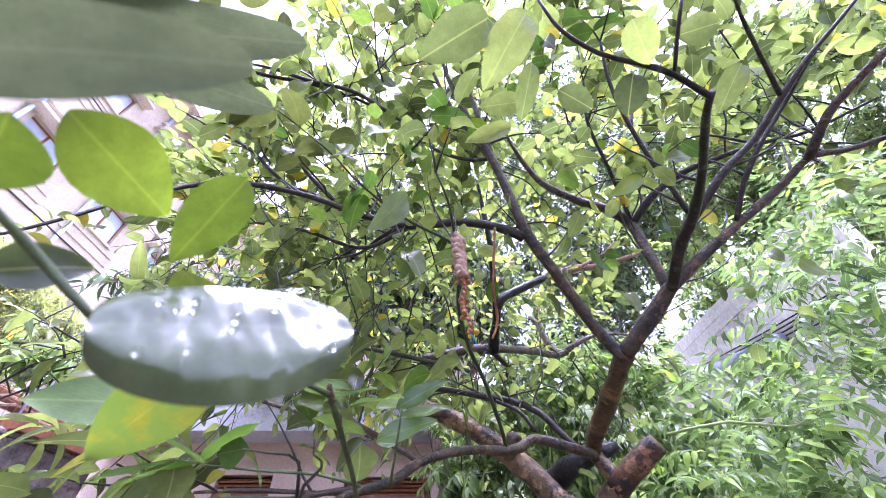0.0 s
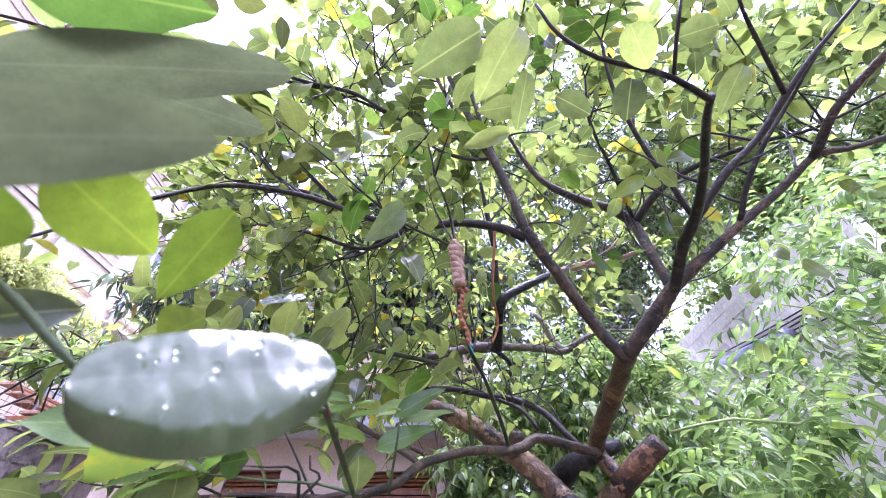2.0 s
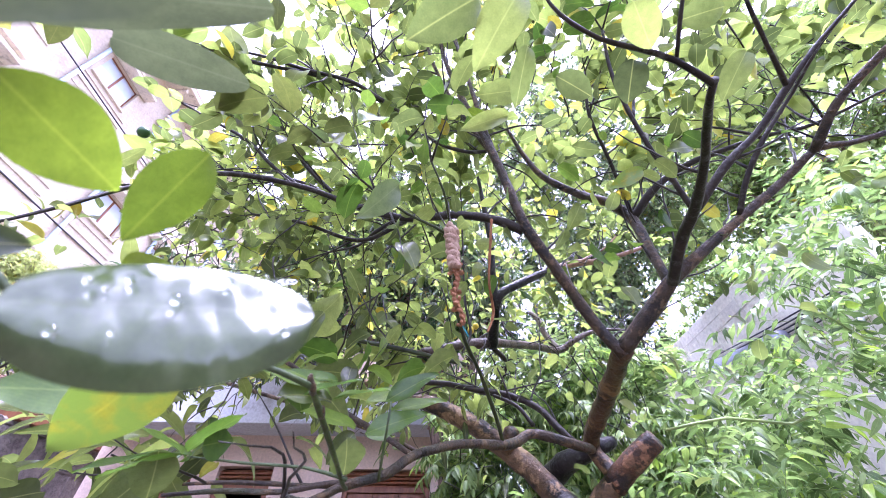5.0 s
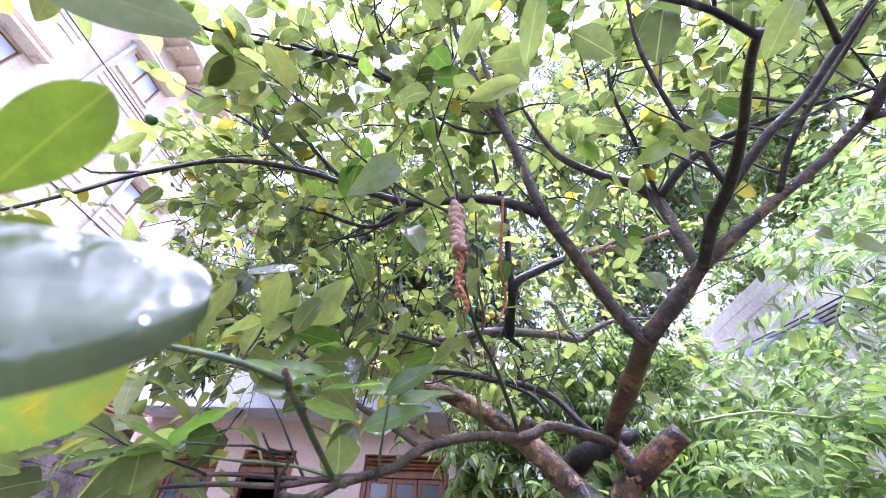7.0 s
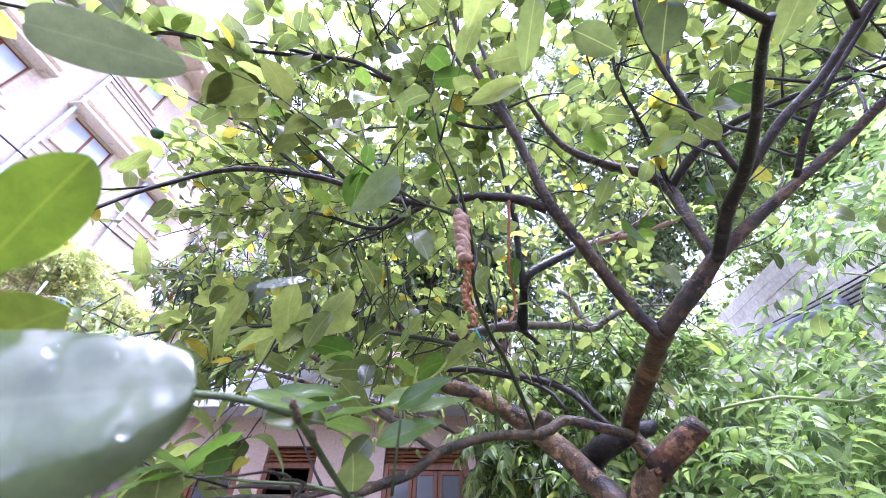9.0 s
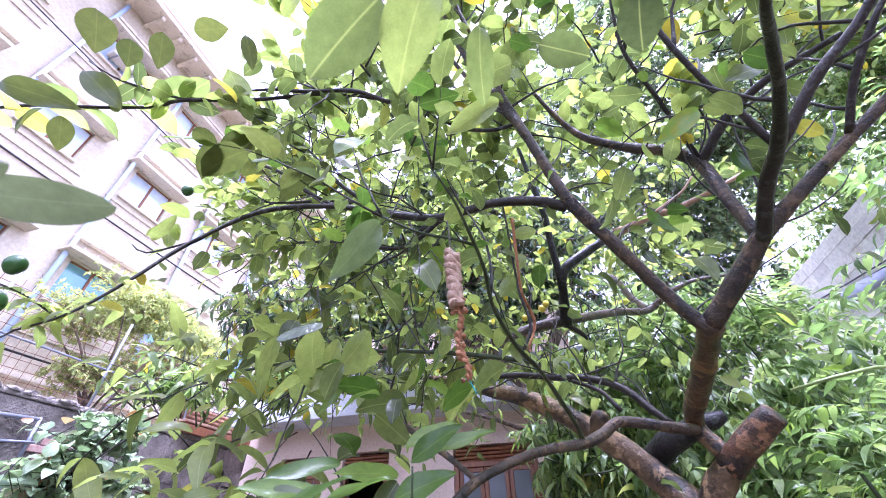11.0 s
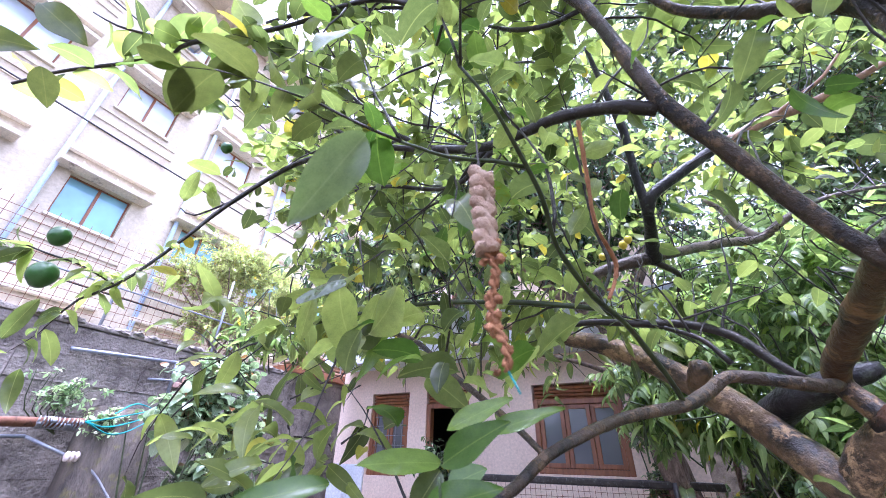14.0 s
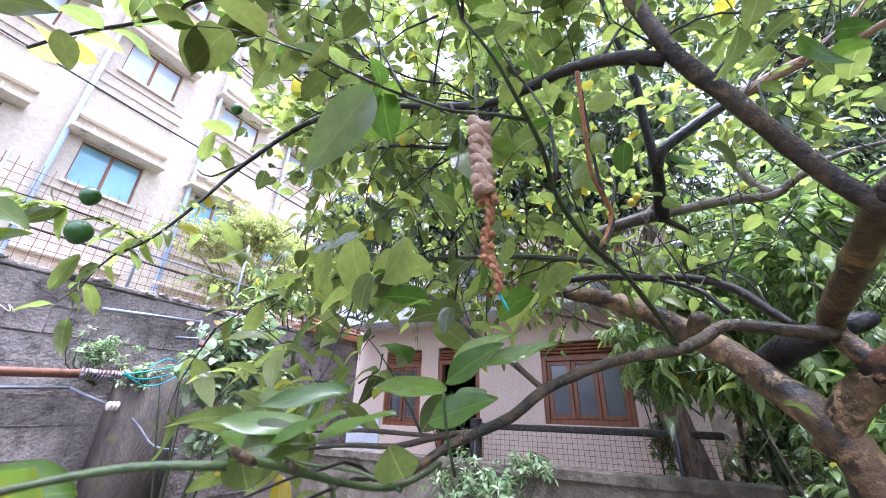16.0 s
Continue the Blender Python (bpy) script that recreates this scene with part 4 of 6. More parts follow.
limb("trunk_fork", "trunk_bark", [(0.545, 1.785, 1.690, 0.0425), (0.590, 1.720, 1.790, 0.0442), (0.640, 1.660, 1.870, 0.0425), (0.680, 1.615, 1.915, 0.0374)])
limb("trunk_fork", "fork_bark", [(0.672, 1.615, 1.905, 0.0294), (0.645, 1.650, 1.955, 0.0301), (0.612, 1.660, 2.025, 0.0315), (0.607, 1.520, 2.080, 0.0329), (0.602, 1.368, 2.115, 0.0322), (0.580, 1.200, 2.130, 0.0301), (0.556, 1.050, 2.139, 0.0280)])
limb("stub", "cut", [(0.655, 1.640, 1.885, 0.043), (0.715, 1.565, 1.945, 0.043), (0.770, 1.500, 1.992, 0.040), (0.786, 1.482, 2.005, 0.036)])
limb("dark_branch", "wet", [(0.493, 1.953, 1.954, 0.0527), (0.537, 1.837, 1.994, 0.0490), (0.620, 1.757, 2.025, 0.0380), (0.700, 1.733, 2.049, 0.0300), (0.741, 1.725, 2.061, 0.0170)])
limb("limb", "bark", [(0.556, 1.055, 2.138, 0.0281), (0.622, 0.965, 2.205, 0.0251), (0.678, 0.886, 2.268, 0.0209), (0.772, 0.818, 2.335, 0.0163), (0.874, 0.750, 2.402, 0.0136), (0.983, 0.664, 2.470, 0.0121), (1.039, 0.591, 2.507, 0.0101), (1.096, 0.564, 2.493, 0.0079), (1.164, 0.527, 2.489, 0.0071), (1.247, 0.475, 2.489, 0.0058), (1.399, 0.410, 2.518, 0.0052)])
limb("limb", "bark", [(1.034, 0.595, 2.502, 0.0134), (1.041, 0.485, 2.551, 0.0116), (1.073, 0.408, 2.577, 0.0103), (1.124, 0.327, 2.608, 0.0097), (1.206, 0.248, 2.667, 0.0066)])
limb("limb", "bark", [(0.553, 1.055, 2.115, 0.0181), (0.479, 1.038, 2.239, 0.0189), (0.396, 0.990, 2.380, 0.0192), (0.292, 0.915, 2.530, 0.0190), (0.225, 0.853, 2.742, 0.0166), (0.159, 0.805, 2.943, 0.0149), (0.081, 0.761, 3.145, 0.0137), (0.017, 0.719, 3.377, 0.0107), (-0.019, 0.673, 3.559, 0.0080)])
limb("branch", "bark", [(0.220, 0.858, 2.808, 0.0117), (0.162, 0.787, 2.969, 0.0107), (0.128, 0.734, 3.121, 0.0095), (0.082, 0.669, 3.303, 0.0074), (0.033, 0.592, 3.529, 0.0060)])
limb("branch", "bark", [(0.215, 0.861, 2.830, 0.0097), (0.132, 0.829, 2.993, 0.0097), (0.027, 0.767, 3.186, 0.0087), (-0.064, 0.683, 3.419, 0.0073), (-0.105, 0.588, 3.630, 0.0055)])
limb("branch", "dark", [(0.201, 0.852, 2.886, 0.0069), (0.095, 0.880, 2.926, 0.0075), (-0.017, 0.885, 2.995, 0.0070), (-0.117, 0.885, 3.107, 0.0047)])
limb("branch", "dark", [(0.283, 0.928, 2.514, 0.0166), (0.196, 0.913, 2.552, 0.0162), (0.078, 0.926, 2.593, 0.0155), (-0.028, 0.959, 2.618, 0.0150), (-0.153, 0.982, 2.635, 0.0143), (-0.353, 0.992, 2.718, 0.0129), (-0.570, 0.951, 2.783, 0.0115), (-0.825, 0.866, 2.749, 0.0093), (-0.948, 0.750, 2.533, 0.0069), (-0.980, 0.660, 2.330, 0.0049), (-1.019, 0.595, 2.193, 0.0035), (-1.086, 0.549, 2.133, 0.0028)])
limb("branch", "dark", [(-0.191, 1.087, 2.733, 0.0094), (-0.277, 1.116, 2.689, 0.0086), (-0.346, 1.151, 2.646, 0.0058), (-0.463, 1.158, 2.613, 0.0039)])
limb("branch", "dark", [(-0.588, 0.995, 2.826, 0.0090), (-0.716, 0.943, 2.906, 0.0082), (-0.837, 0.879, 3.004, 0.0073), (-1.016, 0.812, 3.077, 0.0052), (-1.164, 0.722, 3.111, 0.0041)])
limb("branch", "bark", [(0.676, 0.894, 2.269, 0.0143), (0.674, 0.902, 2.410, 0.0159), (0.675, 0.918, 2.572, 0.0183), (0.614, 0.921, 2.659, 0.0184), (0.523, 0.942, 2.740, 0.0157), (0.404, 0.928, 2.829, 0.0123), (0.334, 0.896, 2.939, 0.0095), (0.283, 0.859, 3.054, 0.0076)])
limb("branch", "dark", [(0.679, 0.918, 2.572, 0.0156), (0.748, 0.832, 2.639, 0.0142), (0.844, 0.768, 2.682, 0.0112), (0.967, 0.712, 2.701, 0.0090), (1.074, 0.667, 2.707, 0.0070), (1.183, 0.622, 2.699, 0.0058), (1.318, 0.511, 2.704, 0.0042)])
limb("branch", "dark", [(0.673, 0.905, 2.587, 0.0078), (0.602, 0.790, 2.730, 0.0070), (0.533, 0.685, 2.877, 0.0062), (0.529, 0.595, 3.022, 0.0044)])
limb("branch", "dark", [(0.674, 0.878, 2.257, 0.0165), (0.660, 0.752, 2.308, 0.0156), (0.648, 0.652, 2.315, 0.0137), (0.589, 0.502, 2.301, 0.0103), (0.525, 0.390, 2.276, 0.0084), (0.474, 0.318, 2.237, 0.0070), (0.460, 0.282, 2.231, 0.0070)])
limb("branch", "dark", [(0.459, 0.289, 2.224, 0.0063), (0.396, 0.263, 2.252, 0.0056), (0.334, 0.249, 2.267, 0.0050), (0.268, 0.238, 2.279, 0.0043), (0.205, 0.214, 2.319, 0.0036), (0.171, 0.185, 2.382, 0.0028)])
limb("branch", "dark", [(0.396, 0.263, 2.252, 0.0034), (0.388, 0.217, 2.273, 0.0032), (0.386, 0.157, 2.311, 0.0026)])
limb("branch", "dark", [(0.651, 0.650, 2.317, 0.0119), (0.723, 0.554, 2.395, 0.0101), (0.785, 0.501, 2.440, 0.0086), (0.839, 0.417, 2.504, 0.0085), (0.885, 0.346, 2.554, 0.0057), (0.943, 0.277, 2.602, 0.0046), (0.997, 0.222, 2.649, 0.0037)])
limb("branch", "dark", [(0.839, 0.417, 2.504, 0.0065), (0.747, 0.324, 2.547, 0.0052), (0.691, 0.261, 2.587, 0.0042), (0.650, 0.205, 2.619, 0.0031)])
limb("branch", "dark", [(0.651, 0.654, 2.312, 0.0072), (0.612, 0.618, 2.398, 0.0075), (0.555, 0.564, 2.487, 0.0070), (0.508, 0.507, 2.595, 0.0066), (0.477, 0.453, 2.685, 0.0053), (0.466, 0.389, 2.802, 0.0040)])
limb("branch", "dark", [(0.867, 0.747, 2.406, 0.0085), (0.879, 0.670, 2.477, 0.0077), (0.919, 0.588, 2.554, 0.0068), (0.990, 0.497, 2.641, 0.0052), (1.004, 0.403, 2.672, 0.0043), (1.058, 0.325, 2.729, 0.0032)])
limb("branch", "red", [(0.613, 1.709, 2.967, 0.0228), (0.679, 1.729, 3.000, 0.0241), (0.835, 1.773, 3.086, 0.0230), (0.986, 1.828, 3.144, 0.0194), (1.167, 1.834, 3.209, 0.0156), (1.409, 1.849, 3.322, 0.0113)])
limb("branch", "red", [(0.834, 1.775, 3.082, 0.0115), (0.923, 1.742, 3.121, 0.0094), (1.005, 1.708, 3.155, 0.0068), (1.098, 1.709, 3.255, 0.0053)])
limb("branch", "wet", [(0.286, 1.718, 2.712, 0.0239), (0.321, 1.679, 2.779, 0.0252), (0.415, 1.685, 2.845, 0.0245), (0.581, 1.712, 2.951, 0.0223), (0.657, 1.722, 2.989, 0.0191)])
limb("branch", "wet", [(0.290, 1.978, 2.624, 0.0332), (0.291, 1.868, 2.670, 0.0276), (0.292, 1.716, 2.723, 0.0218), (0.280, 1.637, 2.891, 0.0169), (0.277, 1.570, 3.069, 0.0188), (0.257, 1.519, 3.196, 0.0169), (0.236, 1.469, 3.321, 0.0129), (0.210, 1.406, 3.490, 0.0100)])
limb("branch", "grey_bark", [(-0.108, 1.849, 2.514, 0.0224), (0.119, 1.899, 2.591, 0.0267), (0.277, 1.964, 2.636, 0.0313), (0.396, 2.097, 2.704, 0.0249), (0.672, 2.523, 2.911, 0.0270), (1.003, 2.962, 3.103, 0.0282), (1.133, 2.901, 3.168, 0.0260), (1.329, 2.902, 3.259, 0.0170), (1.575, 2.954, 3.304, 0.0119), (1.914, 3.113, 3.365, 0.0083)])
# limb section whose wet sheen is painted in by the pale bark colour
limb("branch", "pale", [(0.980, 2.944, 3.112, 0.0278), (0.889, 2.893, 3.212, 0.0273), (0.835, 2.843, 3.324, 0.0250), (0.765, 2.826, 3.405, 0.0182)])
limb("branch", "dark", [(0.296, 1.985, 2.617, 0.0155), (0.382, 2.089, 2.581, 0.0122), (0.362, 2.125, 2.512, 0.0089)])
limb("limb", "bark", [(0.607, 1.650, 2.010, 0.0189), (0.540, 1.559, 1.995, 0.0189), (0.412, 1.504, 2.013, 0.0178), (0.332, 1.482, 2.017, 0.0169), (0.280, 1.434, 1.980, 0.0178), (0.203, 1.291, 1.929, 0.0148), (0.100, 1.161, 1.899, 0.0126), (0.025, 1.049, 1.864, 0.0113), (-0.050, 0.932, 1.815, 0.0099), (-0.094, 0.857, 1.766, 0.0094), (-0.129, 0.799, 1.743, 0.0081), (-0.162, 0.741, 1.721, 0.0069), (-0.189, 0.690, 1.693, 0.0069), (-0.204, 0.620, 1.690, 0.0052)])
limb("branch", "bark", [(-0.130, 0.799, 1.742, 0.0060), (-0.194, 0.780, 1.733, 0.0053), (-0.263, 0.750, 1.716, 0.0049), (-0.344, 0.731, 1.714, 0.0041), (-0.431, 0.712, 1.704, 0.0033)])
limb("branch", "bark", [(-0.177, 0.790, 1.731, 0.0037), (-0.267, 0.789, 1.733, 0.0039), (-0.366, 0.783, 1.735, 0.0037), (-0.439, 0.770, 1.729, 0.0028)])
limb("branch", "bark", [(-0.054, 0.930, 1.814, 0.0061), (-0.143, 1.010, 1.880, 0.0074), (-0.252, 1.089, 1.951, 0.0081), (-0.362, 1.136, 2.032, 0.0084), (-0.475, 1.153, 2.121, 0.0075), (-0.594, 1.125, 2.167, 0.0052)])
limb("branch", "dark", [(0.522, 1.567, 2.010, 0.0117), (0.478, 1.591, 2.064, 0.0141), (0.408, 1.626, 2.162, 0.0153), (0.294, 1.657, 2.224, 0.0156), (0.153, 1.634, 2.237, 0.0132), (0.014, 1.610, 2.254, 0.0122), (-0.109, 1.603, 2.254, 0.0109)])
limb("branch", "dark", [(0.365, 1.551, 2.066, 0.0081), (0.313, 1.579, 2.151, 0.0082), (0.229, 1.627, 2.211, 0.0075)])
limb("branch", "green", [(0.203, 1.292, 1.928, 0.0063), (0.179, 1.216, 1.977, 0.0063), (0.119, 1.063, 2.064, 0.0061), (0.080, 0.956, 2.085, 0.0057), (0.062, 0.889, 2.098, 0.0054), (0.038, 0.782, 2.134, 0.0048), (0.039, 0.685, 2.177, 0.0040), (0.026, 0.609, 2.216, 0.0034), (0.010, 0.542, 2.254, 0.0027), (-0.017, 0.494, 2.294, 0.0021)])
limb("branch", "green", [(0.030, 0.641, 2.205, 0.0040), (-0.010, 0.606, 2.205, 0.0036), (-0.068, 0.563, 2.201, 0.0031), (-0.136, 0.533, 2.235, 0.0024)])
limb("branch", "green", [(0.090, 1.203, 2.151, 0.0073), (-0.034, 1.215, 2.189, 0.0081), (-0.199, 1.196, 2.217, 0.0080), (-0.407, 1.138, 2.226, 0.0076), (-0.584, 1.104, 2.219, 0.0061), (-0.850, 1.040, 2.177, 0.0044)])
limb("branch", "dark", [(0.077, 1.179, 2.186, 0.0054), (0.109, 1.211, 2.280, 0.0049), (0.091, 1.197, 2.411, 0.0051), (0.088, 1.163, 2.599, 0.0045), (0.086, 1.122, 2.802, 0.0039)])
limb("branch", "dark", [(-1.240, 0.237, 2.672, 0.0043), (-1.118, 0.284, 2.709, 0.0044), (-0.983, 0.340, 2.725, 0.0047), (-0.853, 0.396, 2.755, 0.0050), (-0.781, 0.408, 2.777, 0.0064), (-0.622, 0.501, 2.859, 0.0065), (-0.454, 0.581, 2.943, 0.0062), (-0.317, 0.657, 2.987, 0.0057), (-0.144, 0.777, 3.026, 0.0060)])
limb("branch", "dark", [(-0.780, 0.406, 2.780, 0.0038), (-0.844, 0.348, 2.768, 0.0036), (-0.904, 0.293, 2.771, 0.0028), (-0.953, 0.248, 2.800, 0.0022)])
limb("branch", "dark", [(-1.047, 0.593, 2.181, 0.0025), (-1.058, 0.514, 2.205, 0.0023), (-1.071, 0.463, 2.210, 0.0018)])
limb("branch", "dark", [(-0.948, 0.750, 2.533, 0.0038), (-1.073, 0.711, 2.485, 0.0029), (-1.109, 0.679, 2.505, 0.0022)])
limb("branch", "dark", [(-0.161, 1.088, 2.719, 0.0141), (-0.249, 1.088, 2.763, 0.0132), (-0.456, 1.077, 2.849, 0.0123), (-0.625, 1.061, 2.939, 0.0113), (-0.814, 1.053, 2.977, 0.0078), (-1.007, 1.042, 3.017, 0.0055)])
limb("branch", "dark", [(-0.456, 1.072, 2.854, 0.0100), (-0.605, 0.998, 2.980, 0.0100), (-0.676, 0.942, 3.072, 0.0078), (-0.737, 0.901, 3.147, 0.0056)])
limb("branch", "dark", [(-0.150, 1.083, 2.725, 0.0108), (-0.327, 1.101, 2.628, 0.0083), (-0.556, 1.055, 2.677, 0.0071), (-0.762, 1.031, 2.702, 0.0049)])
limb("branch", "dark", [(-0.204, 0.631, 2.854, 0.0079), (-0.323, 0.584, 2.905, 0.0077), (-0.482, 0.557, 2.934, 0.0067), (-0.601, 0.531, 2.963, 0.0057), (-0.690, 0.517, 2.977, 0.0040)])
limb("branch", "stem", [(-0.130, 0.665, 1.708, 0.0032), (-0.118, 0.590, 1.700, 0.0030), (-0.108, 0.520, 1.700, 0.0029), (-0.106, 0.440, 1.716, 0.0032), (-0.107, 0.385, 1.731, 0.0032), (-0.108, 0.352, 1.739, 0.0030)])
limb("knot", "bark", [(-0.108, 0.364, 1.735, 0.0030), (-0.107, 0.354, 1.739, 0.0037), (-0.108, 0.348, 1.743, 0.0030), (-0.107, 0.345, 1.746, 0.0014)])
limb("knot", "bark", [(-0.1065, 0.402, 1.726, 0.0032), (-0.106, 0.396, 1.729, 0.0036), (-0.105, 0.390, 1.732, 0.0032)])
limb("branch", "stem", [(-0.106, 0.344, 1.735, 0.0030), (-0.125, 0.316, 1.736, 0.0026), (-0.147, 0.290, 1.733, 0.0024), (-0.167, 0.256, 1.725, 0.0021), (-0.184, 0.235, 1.717, 0.0017)])
limb("branch", "stem", [(-0.173, 0.072, 1.713, 0.0013), (-0.163, 0.089, 1.702, 0.0016), (-0.155, 0.103, 1.695, 0.0018), (-0.143, 0.112, 1.685, 0.0019), (-0.131, 0.121, 1.675, 0.0016)])
limb("branch", "stem", [(-0.102, 0.535, 1.697, 0.0025), (-0.157, 0.534, 1.709, 0.0019), (-0.220, 0.527, 1.711, 0.0016), (-0.299, 0.529, 1.718, 0.0012)])
limb("branch", "stem", [(-0.073, 0.595, 1.706, 0.0021), (-0.063, 0.554, 1.755, 0.0017), (-0.058, 0.537, 1.791, 0.0013)])

LEAF_MESH = {}


def leaf_mesh(mat, k, shapes):
    key = (mat, k)
    if key not in LEAF_MESH:
        v, f, uv = shapes[k]
        LEAF_MESH[key] = mesh_of("leaf", v, f, M[mat], True, uv)
    return LEAF_MESH[key]


def wet_blade(rows=26, cols=12, wide=0.52):
    """A broad leaf one unit long: a flat upper half, a fuller lower half that curls back towards its edge."""
    v, uv, f = [], [], []
    for k in range(rows + 1):
        s = 0.5 - 0.5 * math.cos(math.pi * k / rows)
        upper = 0.42 * max(0.0, math.sin(math.pi * s**0.9)) ** 0.27 + 0.01
        lower = 0.58 * max(0.0, math.sin(math.pi * s**0.95)) ** 0.45 + 0.01
        for c in range(cols + 1):
            u = 2 * c / cols - 1
            x = wide * u * (lower if u > 0 else upper)
            z = -0.05 * (s - 0.4) ** 2 - 0.5 * max(0.0, u - 0.5) ** 2 * wide - 0.05 * max(0.0, -u - 0.3) ** 2 + 0.012 * abs(u) + 0.004 * math.sin(7 * s + 2 * u)
            v.append((x, s, z))
            uv.append((u, s))
    for k in range(rows):
        for c in range(cols):
            a = k * (cols + 1) + c
            f.append((a, a + 1, a + cols + 2, a + cols + 1))
    return np.array(v), f, np.array(uv)


WIDE = [wet_blade()]
OVER = [leaf_shape(24, 0.52, 0.0, 0.1, 0.12, 0.4, 0.42)]
FLAT = [leaf_shape(14, 0.52, 0.0, 0.18, 0.12, 0.8, 0.8)]
FINE = [leaf_shape(14, 0.56, 0.1, 0.35, 0.4, 1.2, 0.6), leaf_shape(14, 0.56, 0.14, 0.25, 0.5, 1.8, 0.55), leaf_shape(14, 0.56, 0.06, 0.45, 0.3, 1.5, 0.65)]


def single_leaf(label, mat, base, tip, width, facing):
    """One leaf from its base to its tip, with its upper face turned along facing."""
    base, tip, nz = Vector(base), Vector(tip), Vector(facing)
    y = tip - base
    x = y.normalized().cross(nz).normalized()
    z = x.cross(y.normalized())
    k = len(lemon.children) % 3
    ob = new("leaf", leaf_mesh(mat, 0, WIDE) if mat == "leaf_wet" else leaf_mesh(mat, 0, OVER) if mat == "leaf_over" else leaf_mesh(mat, 0, FLAT) if mat != "leaf_lemon" else leaf_mesh(mat, k, FINE))
    ob.parent = lemon
    ob.matrix_parent_inverse = Matrix.Translation(-lemon.location)
    m = Matrix((x * (width / 0.52), y, z * y.length)).transposed().to_4x4()
    m.translation = base
    ob.matrix_basis = m
    tagged(ob, label)
    if mat == "leaf_wet" and width > 0.05:
        g = np.random.default_rng(12)
        for q in range(9):
            c = base + y * g.uniform(0.12, 0.9) + x * g.uniform(-0.3, 0.3) * width + z * 0.0028
            bm = bmesh.new()
            bmesh.ops.create_uvsphere(bm, u_segments=10, v_segments=6, radius=g.uniform(0.0008, 0.0022), matrix=Matrix.Translation(c))
            bm_part("water_drop", bm, M["dew"], lemon, smooth=True)


single_leaf("glossy wet leaf close by, water drops on it", "leaf_wet", (-0.120, 0.108, 1.666), (-0.042, 0.154, 1.692), 0.054, (0.43, -0.86, 0.26))
single_leaf("yellowing leaf with a brown spot", "leaf_yellow", (-0.182, 0.274, 1.734), (-0.246, 0.282, 1.663), 0.056, (0.65, -0.70, -0.25))
single_leaf("broad fresh green leaf", "leaf_fresh", (-0.152, 0.072, 1.743), (-0.139, 0.129, 1.740), 0.038, (0.78, -0.22, -0.59))
single_leaf("broad fresh green leaf", "leaf_fresh", (-0.116, 0.133, 1.780), (-0.140, 0.144, 1.724), 0.031, (0.64, -0.65, -0.40))
# the leaf_over blades carry painted haze in their dull grey-green
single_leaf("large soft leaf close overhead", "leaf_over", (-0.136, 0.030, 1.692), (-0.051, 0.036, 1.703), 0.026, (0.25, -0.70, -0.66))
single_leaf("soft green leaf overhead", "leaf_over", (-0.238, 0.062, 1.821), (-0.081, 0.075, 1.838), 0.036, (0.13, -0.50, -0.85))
single_leaf("soft leaf overhead, haze put into its grey-green", "leaf_over", (-0.250, 0.121, 1.922), (-0.146, 0.147, 1.898), 0.036, (0.42, -0.32, -0.85))
single_leaf("light green leaf overhead", "leaf_young", (-0.219, 0.031, 1.855), (-0.125, 0.051, 1.864), 0.045, (0.17, -0.41, -0.89))
single_leaf("pale green leaf beside the stem", "leaf_fresh", (-0.151, 0.074, 1.696), (-0.140, 0.058, 1.714), 0.030, (0.80, -0.09, -0.59))
single_leaf("green leaf behind the wet one", "leaf_fresh", (-0.148, 0.167, 1.714), (-0.134, 0.176, 1.734), 0.030, (0.73, -0.65, -0.22))
single_leaf("green leaf beside the stem", "leaf_lemon", (-0.186, 0.116, 1.695), (-0.160, 0.129, 1.711), 0.020, (0.54, -0.81, -0.23))
single_leaf("large hanging green leaf", "leaf_pale", (-0.057, 0.374, 2.062), (-0.096, 0.349, 1.960), 0.042, (0.83, -0.52, -0.19))
single_leaf("pale glossy leaf lit by the sky", "leaf_wet", (-0.288, 0.623, 2.064), (-0.363, 0.593, 2.030), 0.040, (0.15, -0.88, 0.44))
single_leaf("yellow spotted leaf", "leaf_yellow", (0.553, 0.621, 2.449), (0.441, 0.616, 2.366), 0.045, (0.23, -0.94, -0.25))
single_leaf("yellow leaf", "leaf_yellow", (-0.177, 0.997, 2.491), (-0.081, 1.034, 2.435), 0.050, (0.09, -0.90, -0.44))
single_leaf("yellow leaf", "leaf_yellow", (-1.122, 1.662, 3.192), (-1.261, 1.767, 3.074), 0.110, (0.22, -0.58, -0.78))
single_leaf("yellow leaf", "leaf_yellow", (-0.199, 1.399, 2.186), (-0.253, 1.420, 2.086), 0.050, (0.21, -0.93, -0.31))
single_leaf("yellow leaf", "leaf_yellow", (-0.164, 0.985, 2.425), (-0.098, 1.013, 2.442), 0.040, (0.45, -0.74, -0.50))
single_leaf("yellow leaf", "leaf_yellow", (-0.168, 0.957, 2.476), (-0.094, 1.005, 2.463), 0.040, (0.37, -0.72, -0.58))
single_leaf("large green leaf overhead", "leaf_lemon", (0.049, 0.128, 2.069), (-0.022, 0.149, 2.016), 0.048, (0.39, -0.56, -0.73))
single_leaf("large green leaf overhead", "leaf_lemon", (0.092, 0.124, 2.074), (0.048, 0.164, 1.999), 0.044, (0.15, -0.84, -0.53))
single_leaf("large green leaf overhead", "leaf_lemon", (0.123, 0.201, 2.139), (0.108, 0.251, 2.082), 0.028, (-0.14, -0.76, -0.64))
